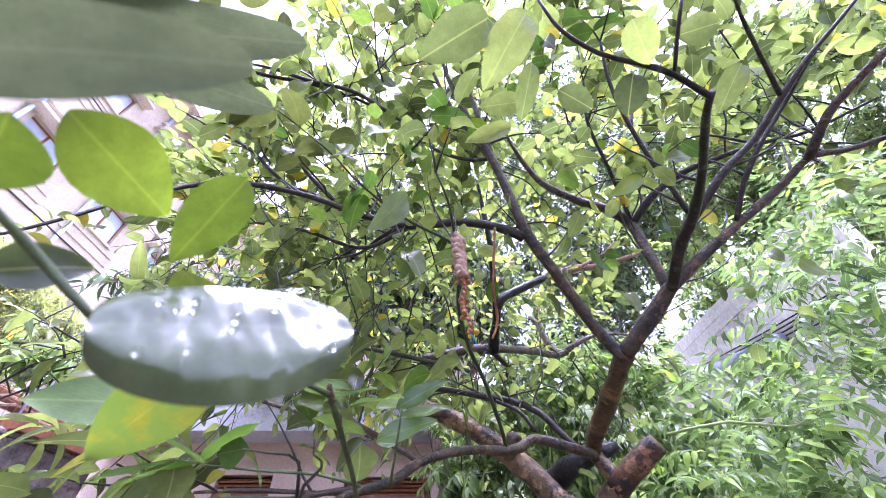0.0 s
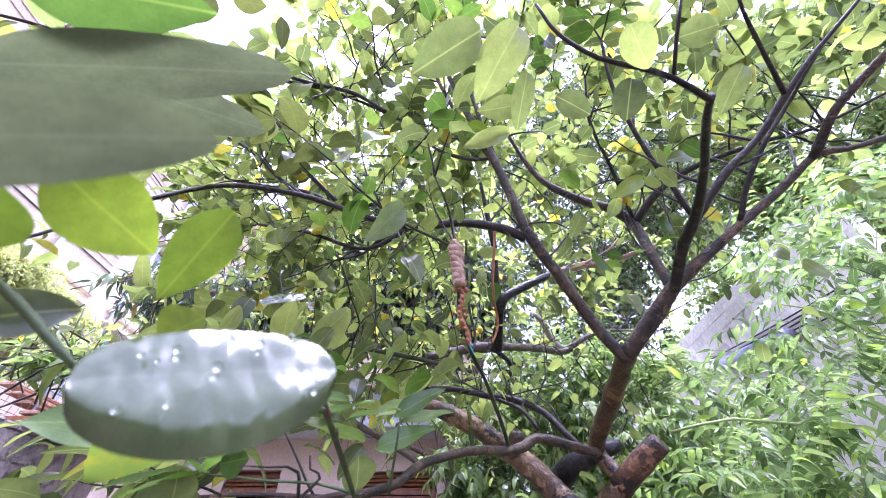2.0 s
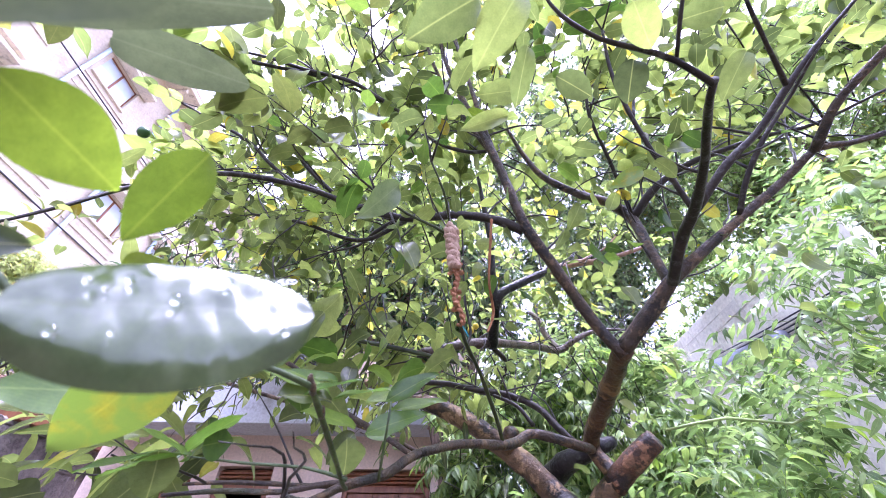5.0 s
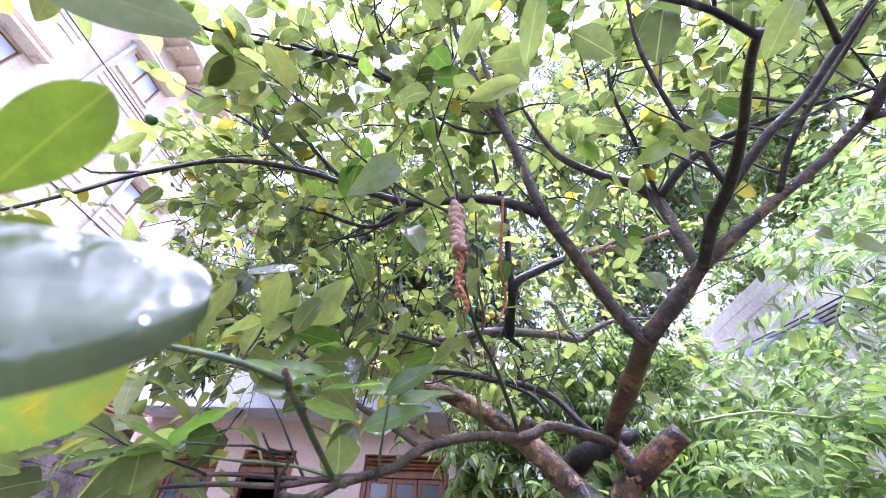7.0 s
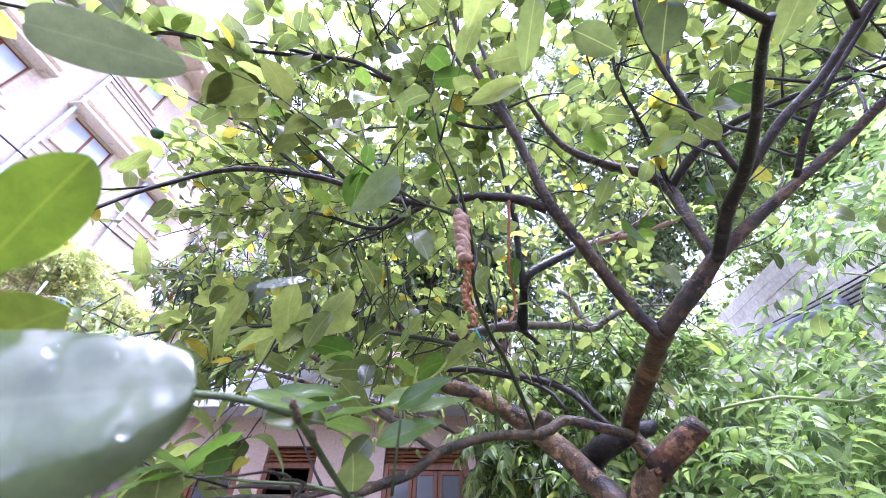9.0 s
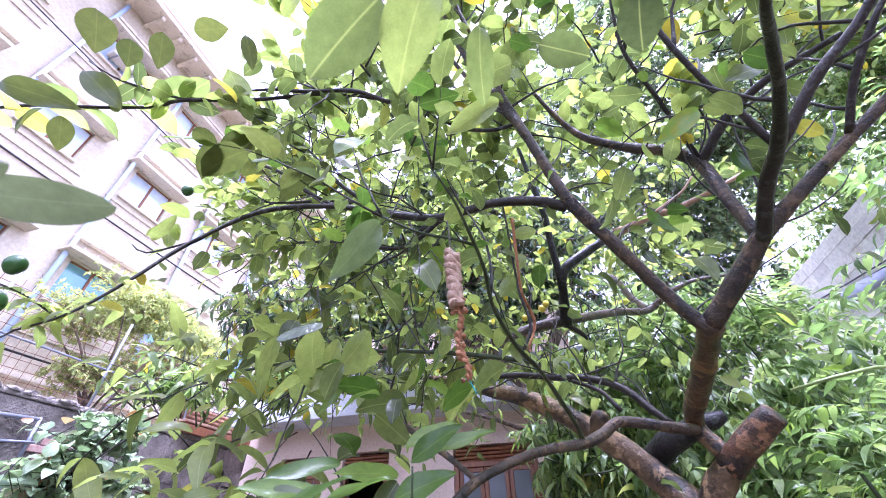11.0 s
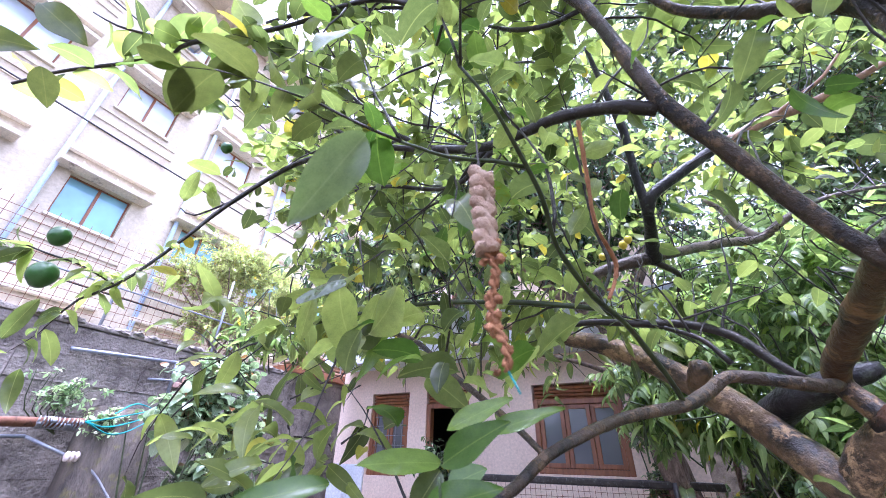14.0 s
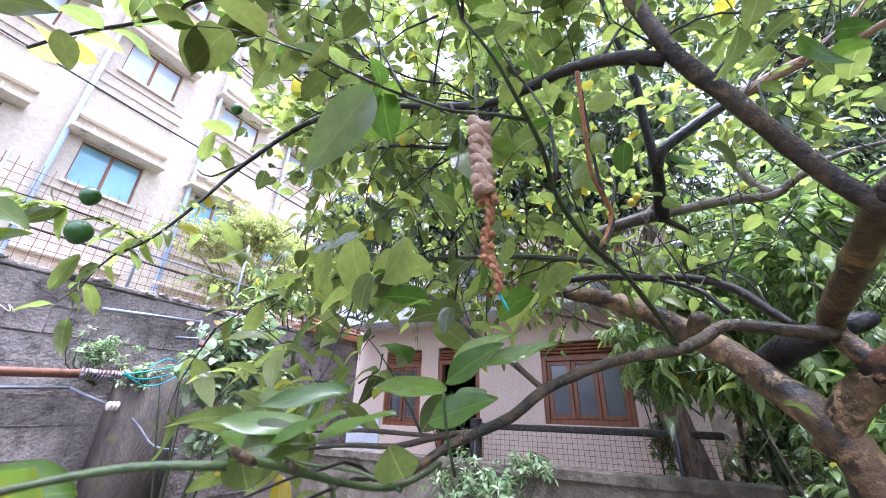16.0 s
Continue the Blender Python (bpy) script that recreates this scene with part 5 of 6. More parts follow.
single_leaf("large green leaf overhead", "leaf_lemon", (0.131, 0.362, 2.258), (0.044, 0.369, 2.220), 0.032, (0.24, -0.71, -0.66))
single_leaf("large green leaf overhead", "leaf_lemon", (0.289, 0.176, 2.243), (0.315, 0.221, 2.193), 0.048, (-0.55, -0.46, -0.70))
single_leaf("green leaf", "leaf_lemon", (0.315, 0.253, 2.232), (0.306, 0.296, 2.184), 0.048, (-0.43, -0.71, -0.55))
single_leaf("green leaf", "leaf_lemon", (0.400, 0.218, 2.302), (0.470, 0.193, 2.301), 0.048, (-0.18, -0.45, -0.87))
single_leaf("green leaf", "leaf_lemon", (0.578, 0.282, 2.353), (0.536, 0.339, 2.289), 0.044, (-0.46, -0.79, -0.40))
single_leaf("green leaf", "leaf_lemon", (0.549, 0.522, 2.384), (0.631, 0.504, 2.405), 0.036, (-0.13, -0.95, -0.29))
single_leaf("green leaf", "leaf_lemon", (0.191, 0.271, 2.211), (0.251, 0.293, 2.187), 0.040, (-0.18, -0.45, -0.87))
single_leaf("green leaf", "leaf_lemon", (0.166, 0.375, 2.387), (0.088, 0.360, 2.334), 0.048, (0.56, -0.43, -0.71))
single_leaf("green leaf", "leaf_fresh", (0.069, 0.492, 2.526), (0.131, 0.524, 2.519), 0.035, (0.14, -0.46, -0.88))
single_leaf("round green leaf", "leaf_olive", (-0.459, 0.109, 2.394), (-0.473, 0.149, 2.340), 0.052, (0.90, -0.19, -0.38))
single_leaf("round green leaf", "leaf_olive", (-0.449, 0.182, 2.476), (-0.469, 0.219, 2.422), 0.040, (0.84, -0.24, -0.48))
single_leaf("round green leaf", "leaf_olive", (-0.504, 0.172, 2.460), (-0.519, 0.200, 2.420), 0.040, (0.87, -0.20, -0.46))
single_leaf("round green leaf", "leaf_olive", (-0.589, 0.181, 2.408), (-0.543, 0.241, 2.359), 0.048, (0.64, -0.72, -0.28))
single_leaf("round green leaf", "leaf_olive", (-0.690, 0.230, 2.381), (-0.709, 0.268, 2.327), 0.040, (0.90, -0.15, -0.42))
single_leaf("round green leaf", "leaf_olive", (-0.669, 0.140, 2.336), (-0.563, 0.204, 2.312), 0.044, (0.33, -0.75, -0.57))
single_leaf("round green leaf", "leaf_olive", (-0.467, 0.218, 2.587), (-0.400, 0.237, 2.597), 0.048, (0.22, -0.26, -0.94))
single_leaf("round green leaf", "leaf_olive", (-0.368, 0.257, 2.589), (-0.368, 0.306, 2.531), 0.032, (0.68, -0.56, -0.48))
single_leaf("green leaf", "leaf_lemon", (-0.735, 0.535, 2.404), (-0.816, 0.557, 2.338), 0.028, (0.55, -0.32, -0.77))
single_leaf("broad green leaf on a low twig", "leaf_young", (-0.136, 0.690, 1.801), (-0.197, 0.593, 1.802), 0.036, (0.71, -0.43, 0.55))
single_leaf("broad green leaf on a low twig", "leaf_lemon", (-0.138, 0.693, 1.793), (-0.163, 0.667, 1.744), 0.036, (0.53, -0.83, 0.18))
single_leaf("narrow young green leaf", "leaf_young", (-0.122, 0.679, 1.839), (-0.037, 0.704, 1.883), 0.029, (0.10, -0.94, 0.34))
single_leaf("narrow young green leaf", "leaf_young", (-0.083, 0.704, 1.833), (0.024, 0.743, 1.874), 0.026, (0.16, -0.89, 0.43))
single_leaf("narrow young green leaf", "leaf_young", (-0.108, 0.655, 1.777), (-0.064, 0.669, 1.799), 0.035, (0.07, -0.91, 0.41))
single_leaf("green leaf", "leaf_lemon", (-0.374, 0.828, 2.131), (-0.420, 0.841, 2.005), 0.045, (0.57, -0.77, -0.29))
single_leaf("green leaf", "leaf_lemon", (-0.506, 0.756, 2.127), (-0.534, 0.770, 2.020), 0.035, (0.71, -0.65, -0.27))
single_leaf("green leaf on the near stem", "leaf_young", (-0.115, 0.459, 1.787), (-0.168, 0.399, 1.772), 0.021, (0.57, -0.63, 0.52))
single_leaf("green leaf on the near stem", "leaf_young", (-0.108, 0.416, 1.754), (-0.161, 0.358, 1.761), 0.021, (0.64, -0.51, 0.57))
single_leaf("green leaf on the near stem", "leaf_lemon", (-0.147, 0.378, 1.738), (-0.098, 0.399, 1.751), 0.035, (0.20, -0.81, 0.55))
single_leaf("bright green leaf on the near stem", "leaf_young", (-0.221, 0.316, 1.713), (-0.302, 0.261, 1.704), 0.045, (0.51, -0.80, 0.31))
single_leaf("green leaf on the near stem", "leaf_young", (-0.121, 0.379, 1.740), (-0.074, 0.407, 1.772), 0.026, (-0.22, -0.56, 0.80))
single_leaf("green leaf on the near stem", "leaf_young", (-0.099, 0.403, 1.744), (-0.046, 0.435, 1.773), 0.026, (-0.17, -0.50, 0.85))
single_leaf("green leaf on the near stem", "leaf_young", (-0.297, 0.518, 1.716), (-0.351, 0.489, 1.746), 0.032, (0.52, -0.11, 0.85))
single_leaf("green leaf on the near stem", "leaf_young", (-0.297, 0.514, 1.721), (-0.227, 0.483, 1.762), 0.035, (-0.52, -0.04, 0.85))
single_leaf("green leaf on the near stem", "leaf_young", (-0.291, 0.516, 1.719), (-0.385, 0.502, 1.697), 0.027, (-0.17, -0.33, 0.93))
single_leaf("green leaf on the near stem", "leaf_lemon", (-0.329, 0.512, 1.720), (-0.324, 0.527, 1.672), 0.045, (0.71, -0.69, -0.13))
single_leaf("green leaf on the near stem", "leaf_young", (-0.278, 0.510, 1.726), (-0.243, 0.508, 1.733), 0.040, (-0.04, -0.98, -0.22))
single_leaf("green leaf on the near stem", "leaf_lemon", (-0.105, 0.513, 1.737), (-0.105, 0.547, 1.698), 0.042, (0.58, -0.62, -0.53))
single_leaf("green leaf on the near stem", "leaf_lemon", (-0.193, 0.563, 1.950), (-0.238, 0.579, 1.897), 0.034, (0.04, -0.95, -0.31))
single_leaf("narrow green leaf", "leaf_young", (-0.071, 0.567, 1.801), (0.005, 0.541, 1.838), 0.032, (-0.37, -0.92, 0.11))
single_leaf("narrow green leaf", "leaf_young", (-0.096, 0.574, 1.759), (-0.009, 0.557, 1.787), 0.035, (-0.27, -0.92, 0.28))
single_leaf("green leaf", "leaf_fresh", (-1.068, 0.295, 2.169), (-0.965, 0.359, 2.107), 0.050, (0.64, -0.66, 0.38))
single_leaf("green leaf", "leaf_fresh", (-1.083, 0.326, 2.091), (-0.967, 0.364, 2.096), 0.030, (0.31, -0.94, -0.12))
single_leaf("green leaf", "leaf_lemon", (-0.973, 0.455, 2.081), (-1.029, 0.445, 1.991), 0.030, (0.82, -0.33, -0.47))

CLEAR_A, CLEAR_B = np.array([0.0, -0.05, 1.6]), np.array([0.14, 0.2, 1.8])


def clear_of_viewpoint(p, far):
    s = np.clip(((p - CLEAR_A) @ (CLEAR_B - CLEAR_A)) / ((CLEAR_B - CLEAR_A) @ (CLEAR_B - CLEAR_A)), 0, 1)
    return np.linalg.norm(p - CLEAR_A - s[..., None] * (CLEAR_B - CLEAR_A), axis=-1) > far


def bare_side(p):
    """The thin outer side of the crown towards the boundary wall, save for the fruiting tip."""
    return math.atan2(p[0] - 0.1, p[1] - 0.15) < radians(-52) and np.linalg.norm(np.array(p) - (-0.95, 0.42, 2.2)) > 0.2


def grow(rng, start, way, length, radius, gap, size, stems, leaves, droop=0.15, spread=0.9, bare=0.0):
    """A twig with leaves along it; adds to the lists of stems and leaves."""
    n = max(3, int(length / 0.04))
    p, d = np.array(start, float), np.array(way, float)
    d /= np.linalg.norm(d)
    pts = [(*p, radius)]
    since, turn = rng.uniform(0, gap), rng.uniform(0, 6.28)
    for k in range(n):
        d = d + rng.normal(0, 0.13, 3) + (0, 0, -droop * k / n * 0.3)
        d /= np.linalg.norm(d)
        p = p + d * length / n
        pts.append((*p, radius * (1 - 0.8 * (k + 1) / n)))
        since += length / n
        while since > gap:
            since -= gap
            turn += 2.4
            if k < bare * n:
                continue
            side = np.cross(d, (0.3, 0.2, 1.0))
            side /= np.linalg.norm(side)
            up = np.cross(side, d)
            way_l = d * 0.5 + spread * (math.cos(turn) * side + math.sin(turn) * up * 0.35) + rng.normal(0, 0.22, 3) + (0, 0, -droop)
            leaves.append((p, way_l, np.array([0, 0, 1.0]) + rng.normal(0, 0.5, 3), size * rng.uniform(0.5, 1.3)))
    leaves.append((p, d, np.array([0, 0, 1.0]) + rng.normal(0, 0.5, 3), size * rng.uniform(0.7, 1.1)))
    stems.append(np.array(pts))
    return p, d


def stem_mesh(name, stems, mat, parent, sides=5):
    vs, fs, base = [], [], 0
    for line in stems:
        v, f = tube(line, sides)
        vs.append(v)
        fs += [tuple(i + base for i in q) for q in f]
        base += len(v)
    return part(name, mesh_of(name, np.vstack(vs), fs, M[mat], True), parent, kind="stuff")


rng = np.random.default_rng(21)
stems, leaves = [], []
for mat, line in SKELETON:
    if mat in ("wet", "pale", "cut", "grey_bark", "stem") or line[0, 3] > 0.05:
        continue
    seg = np.linalg.norm(np.diff(line[:, :3], axis=0), axis=1)
    walked = np.concatenate([[0], np.cumsum(seg)])
    s = rng.uniform(0.05, 0.12)
    while s < walked[-1]:
        k = np.searchsorted(walked, s) - 1
        p, r = line[k, :3], line[k, 3]
        s += rng.uniform(0.05, 0.11) if r < 0.009 else rng.uniform(0.10, 0.2)
        if r > 0.022 or (line[0, 3] > 0.026 and r > 0.012) or (p[2] < 2.05 and p[0] > -0.1) or bare_side(p):
            continue
        if p[0] > 0.15 and p[1] < 1.05 and rng.random() < 0.6:
            continue
        d = line[min(k + 1, len(line) - 1), :3] - line[k, :3]
        way = d / (np.linalg.norm(d) + 1e-9) * 0.5 + rng.normal(0, 0.55, 3) + (0, 0.4 if r > 0.009 else 0.15, 0.4)
        thick = r > 0.009
        L = rng.uniform(0.3, 0.65) if thick or rng.random() < 0.35 else rng.uniform(0.12, 0.3)
        if not clear_of_viewpoint(p + way / np.linalg.norm(way) * np.linspace(0, L, 5)[:, None], 0.62).all():
            continue
        tip, d2 = grow(rng, p, way, L, 0.0042 if L > 0.3 else 0.0028, rng.uniform(0.028, 0.038), 0.073, stems, leaves, bare=0.5 if L > 0.3 else 0.15)
        if L > 0.3:
            mid = stems[-1][len(stems[-1]) // 2, :3]
            for q in range(2):
                grow(rng, mid if q else tip, d2 + rng.normal(0, 0.6, 3) + (0, 0, 0.2), rng.uniform(0.15, 0.3), 0.0026, 0.032, 0.073, stems, leaves, bare=0.3)
    if line[-1, 3] < 0.012 and not bare_side(line[-1, :3]) and clear_of_viewpoint(line[-1:, :3], 0.55).all():
        for k in range(3):
            way = line[-1, :3] - line[-4, :3]
            way = way / np.linalg.norm(way) + rng.normal(0, 0.4, 3)
            grow(rng, line[-1, :3], way, rng.uniform(0.15, 0.35), 0.003, 0.03, 0.075, stems, leaves)

# the outer crown
for k in range(CROWN):
    u = rng.normal(0, 1, 3)
    u /= np.linalg.norm(u)
    p = np.array([0.0, 1.5, 3.05]) + u * np.array([2.1, 1.6, 1.2]) * rng.uniform(0.55, 1.0)
    if p[2] < 2.3 or p[0] > 1.1 or (p[1] < 0.35) or bare_side(p) or not clear_of_viewpoint(p[None], 0.75).all():
        continue
    way = u + rng.normal(0, 0.5, 3)
    grow(rng, p, way, rng.uniform(0.18, 0.38), 0.0035, 0.03, 0.07, stems, leaves, bare=0.25)

for k in range(95):
    p = np.array([0.95, 0.6, 3.3]) + rng.uniform(-1, 1, 3) * (0.85, 0.4, 0.3)
    grow(rng, p, rng.normal(0, 0.6, 3) + (0.3, 0.1, 0.2), rng.uniform(0.15, 0.35), 0.0035, 0.034, 0.085, stems, leaves, bare=0.2)
for k in range(230):
    p = np.array([-0.7, 1.3, 3.3]) + rng.uniform(-1, 1, 3) * (0.8, 0.6, 0.5)
    if not bare_side(p):
        grow(rng, p, rng.normal(0, 0.6, 3) + (-0.1, 0.1, 0.1), rng.uniform(0.18, 0.36), 0.0032, 0.032, 0.074, stems, leaves, bare=0.2)
for k in range(18):
    p = np.array([-0.6, 0.93, 1.84]) + rng.uniform(-1, 1, 3) * (0.22, 0.16, 0.09)
    grow(rng, p, rng.normal(0, 0.6, 3) * (1, 1, 0.4) + (-0.1, -0.1, 0.1), rng.uniform(0.08, 0.2), 0.003, 0.03, 0.1, stems, leaves, droop=0.1, bare=0.1)
for k in range(34):
    p = np.array([-0.74, 0.99, 1.97]) + rng.uniform(-1, 1, 3) * (0.32, 0.3, 0.13)
    grow(rng, p, rng.normal(0, 0.6, 3) * (1, 1, 0.4) + (-0.3, 0.2, 0.05), rng.uniform(0.12, 0.3), 0.003, 0.03, 0.085, stems, leaves, bare=0.15)


def leaves_along(nodes, first, last, count, size, seed):
    """Leaves on short stalks along a thin twig, spread to both sides."""
    g = np.random.default_rng(seed)
    line = spline(nodes, 0.02)[:, :3]
    for k in range(count):
        i = int((first + (last - first) * (k + g.uniform(0.1, 0.9)) / count) * (len(line) - 2))
        d = line[i + 1] - line[i]
        d /= np.linalg.norm(d)
        side = np.cross(d, (0, 0, 1.0)) * (1 if k % 2 else -1)
        leaves.append((line[i], d * 0.4 + side * g.uniform(0.3, 0.9) + g.normal(0, 0.35, 3) + (0, 0, -0.15), np.array([0, 0, 1.0]) + g.normal(0, 0.45, 3), size * g.uniform(0.65, 1.2)))


UPPER_TWIG = [(-1.240, 0.237, 2.672, 0.004), (-0.983, 0.340, 2.725, 0.005), (-0.781, 0.408, 2.777, 0.006), (-0.454, 0.581, 2.943, 0.006), (-0.144, 0.777, 3.026, 0.006)]
FRUIT_TWIG = [(-0.825, 0.866, 2.749, 0.009), (-0.948, 0.750, 2.533, 0.007), (-0.980, 0.660, 2.330, 0.005), (-1.019, 0.595, 2.193, 0.0035), (-1.086, 0.549, 2.133, 0.0028)]
leaves_along(UPPER_TWIG, 0.0, 0.95, 30, 0.1, 61)
leaves_along([(-0.780, 0.406, 2.780, 0.0038), (-0.844, 0.348, 2.768, 0.0036), (-0.904, 0.293, 2.771, 0.0028), (-0.953, 0.248, 2.800, 0.0022)], 0.1, 1.0, 8, 0.085, 62)
leaves_along(FRUIT_TWIG, 0.55, 1.0, 16, 0.075, 63)
leaves_along([(-1.047, 0.593, 2.181, 0.0025), (-1.058, 0.514, 2.205, 0.0023), (-1.071, 0.463, 2.210, 0.0018)], 0.0, 1.0, 9, 0.075, 64)
new_stems = []
rt = np.random.default_rng(17)
for mat, line in SKELETON:
    for k in range(2, len(line) - 1, 3):
        p, r = line[k, :3], line[k, 3]
        if p[0] < 0.1 or p[2] < 2.15 or p[1] < 0.5 or r > 0.03 or rt.random() < 0.15:
            continue
        way = rt.normal(0, 0.4, 3) + (0.25, 0.25, 0.85)
        L = rt.uniform(0.2, 0.6)
        if clear_of_viewpoint(p + way / np.linalg.norm(way) * np.linspace(0, L, 5)[:, None], 0.6).all():
            grow(rt, p, way, L, rt.uniform(0.003, 0.0055), 0.034, 0.07, new_stems, leaves if (p[2] > 2.45 and rt.random() < 0.75) or rt.random() < 0.2 else [], droop=0.05, bare=0.4)
places = np.array([q[0] for q in leaves])
keep = clear_of_viewpoint(places, 0.55)
thin = np.random.default_rng(6).random(len(places)) < 0.75
keep &= ~((places[:, 0] > 0.05) & (places[:, 1] < 1.5) & (places[:, 2] < 2.75) & thin)
around = np.degrees(np.arctan2(places[:, 0] - 0.1, places[:, 1] - 0.15))
height = np.degrees(np.arctan2(places[:, 2] - 1.7, np.hypot(places[:, 0] - 0.1, places[:, 1] - 0.15)))
keep &= ~((around < -47) & (height < 34) & (np.random.default_rng(9).random(len(places)) < 0.6) & (np.linalg.norm(places - np.array([-0.95, 0.42, 2.2]), axis=1) > 0.25))
low_gap = (height < 20) & (around > -44) & (np.linalg.norm(places - np.array([0.1, 0.15, 1.7]), axis=1) > 0.8)
keep &= ~(low_gap & (np.random.default_rng(10).random(len(places)) < 0.7))
far_off = np.linalg.norm(places - np.array([0.1, 0.15, 1.75]), axis=1)
keep &= ~((far_off < 1.15) & (around > -45) & (around < 8) & (height > 8) & (np.random.default_rng(15).random(len(places)) < 0.45))
keep &= ~((around < -22) & (height < 16) & (np.random.default_rng(19).random(len(places)) < 0.42))
keep &= ~((around > 8) & (height < 31) & (np.random.default_rng(13).random(len(places)) < 0.65))
leaves = [q for q, ok in zip(leaves, keep) if ok]
places = places[keep]
leaves = [(q[0], q[1], q[2], q[3] * (0.75 if np.linalg.norm(q[0] - np.array([-0.95, 0.42, 2.2])) < 0.35 else 1.0)) for q in leaves]
near = np.argsort(np.linalg.norm(places - np.array([0.1, 0.4, 2.2]), axis=1))
single = set(near[:280].tolist())
slim = ((around < 6) & (height < 27))[keep]
outer = ((around < -42) & (height > 24))[keep]
leaves = [(*q[:3], q[3] * (1.25 if thin_one else 1.0)) for q, thin_one in zip(leaves, slim)]
rot = frames_of(np.array([q[1] for q in leaves]), np.array([q[2] for q in leaves]))
for i in sorted(single):
    ob = new("leaf", leaf_mesh("leaf_olive" if outer[i] and i % 4 else "leaf_young" if i % 5 < 2 else "leaf_lemon", i % 4, SLIM if slim[i] else CITRUS))
    ob.parent = lemon
    ob.matrix_parent_inverse = Matrix.Translation(-lemon.location)
    m = (Matrix(rot[i].tolist()) * leaves[i][3]).to_4x4()
    m.translation = leaves[i][0]
    ob.matrix_basis = m
for shapes, narrow in ((CITRUS, False), (SLIM, True)):
    rest = [q for i, q in enumerate(leaves) if i not in single and slim[i] == narrow]
    leaf_cloud("crown", shapes, *[np.array([q[j] for q in rest]) for j in range(4)], "crown_lemon", lemon)
stems = [q for q in stems if not (math.atan2(q[-1, 0] - 0.1, q[-1, 1] - 0.15) < radians(-47) and q[-1, 2] < 2.6 and rt.random() < 0.6)]
stems = [q for q in stems if not ((q[:, 0] > 0.05) & (q[:, 1] < 1.5) & (q[:, 2] < 2.75)).any()]
stems = [q for q in stems if not (q[-1, 2] < 2.1 and q[-1, 1] > 0.6 and -0.8 < q[-1, 0] < 0.05 and rt.random() < 0.75)]
stem_mesh("twig", stems + new_stems, "dark", lemon)


def fruit(p, r, mat, label):
    bm = bmesh.new()
    bmesh.ops.create_uvsphere(bm, u_segments=20, v_segments=14, radius=r)
    for v in bm.verts:
        v.co.z *= 1.06 + (0.12 if v.co.z < -0.85 * r else 0)
    bmesh.ops.translate(bm, verts=bm.verts[:], vec=p)
    bm_part("fruit", bm, M[mat], lemon, label, True)


fruit((-0.990, 0.434, 2.229), 0.021, "fruit", "green lime with a wet skin")
fruit((-1.003, 0.446, 2.141), 0.027, "fruit", "green lime with a wet skin")
fruit((0.210, 2.066, 2.806), 0.020, "lemon_fruit", "ripe yellow lemon")
fruit((0.075, 2.034, 2.720), 0.018, "lemon_fruit", "ripe yellow lemon")
fruit((0.184, 2.141, 2.820), 0.022, "lemon_fruit", "ripe yellow lemon")
fruit((-1.056, 0.714, 2.781), 0.020, "fruit", "green lime")

# rope hanging from the tree
rope = thing("hanging_rope", (0.025, 0.45, 2.04), "frayed twisted coir rope hanging from a lemon twig", "rope")
for s in range(3):
    pts = []
    for k in range(40):
        q = k / 39
        a = q * 15 + s * 2.094
        rr = 0.0064 * (1 - 0.35 * q)
        pts.append((0.024 + 0.004 * q + rr * math.cos(a), 0.449 + rr * math.sin(a), 2.043 - 0.085 * q, 0.0062 * (1 + 0.22 * math.sin(a * 3 + s))))
    v, f = tube(spline(pts, 0.002), 8, 0.10, s)
    part("strand", mesh_of("strand", v, f, M["coir"], True), rope, "pale fuzzy twisted strand")
rk = np.random.default_rng(5)
for s in range(2):
    pts = []
    for k in range(46):
        q = k / 45
        a = q * 34 + s * 3.14
        rr = 0.002
        pts.append((0.028 + 0.008 * q + rr * math.cos(a) + 0.004 * math.sin(q * 9), 0.451 + rr * math.sin(a), 1.958 - 0.098 * q, 0.0021 * (1 + 0.35 * math.sin(a * 2))))
    v, f = tube(spline(pts, 0.002), 7, 0.15, s + 9)
    part("strand", mesh_of("strand", v, f, M["coir_red"], True), rope, "rusty brown thin strand")
for k in range(26):
    q = rk.uniform(0, 1)
    z = 1.955 - 0.10 * q if k > 8 else rk.uniform(1.945, 1.975)
    c = np.array([0.03 + 0.006 * q, 0.451, z]) + rk.normal(0, 0.004, 3)
    bm = bmesh.new()
    bmesh.ops.create_icosphere(bm, subdivisions=2, radius=rk.uniform(0.002, 0.0042), matrix=Matrix.Translation(c))
    for v in bm.verts:
        v.co += Vector(rk.normal(0, 0.0007, 3))
    bm_part("knot", bm, M["coir_red"], rope, smooth=True)
fibre = []
for k in range(420):
    q = rk.uniform(0, 1)
    a = rk.uniform(0, 6.28)
    c = np.array([0.024 + 0.004 * q, 0.449, 2.043 - 0.085 * q])
    out = np.array([math.cos(a), math.sin(a), rk.normal(0, 0.5)])
    p = c + out * 0.0085 * (1 - 0.3 * q)
    tip = p + out * rk.uniform(0.001, 0.004) + (0, 0, rk.normal(0, 0.0015))
    fibre.append(np.array([(*p, 0.00022), (*((p + tip) / 2 + rk.normal(0, 0.0005, 3)), 0.00018), (*tip, 0.00008)]))
stem_mesh("fibre", fibre, "coir", rope, 3)
rod("hanger", [(0.024, 0.449, 2.045), (0.022, 0.449, 2.075), (0.02, 0.45, 2.11)], 0.0011, "dark", rope, sides=6, step=0.01)
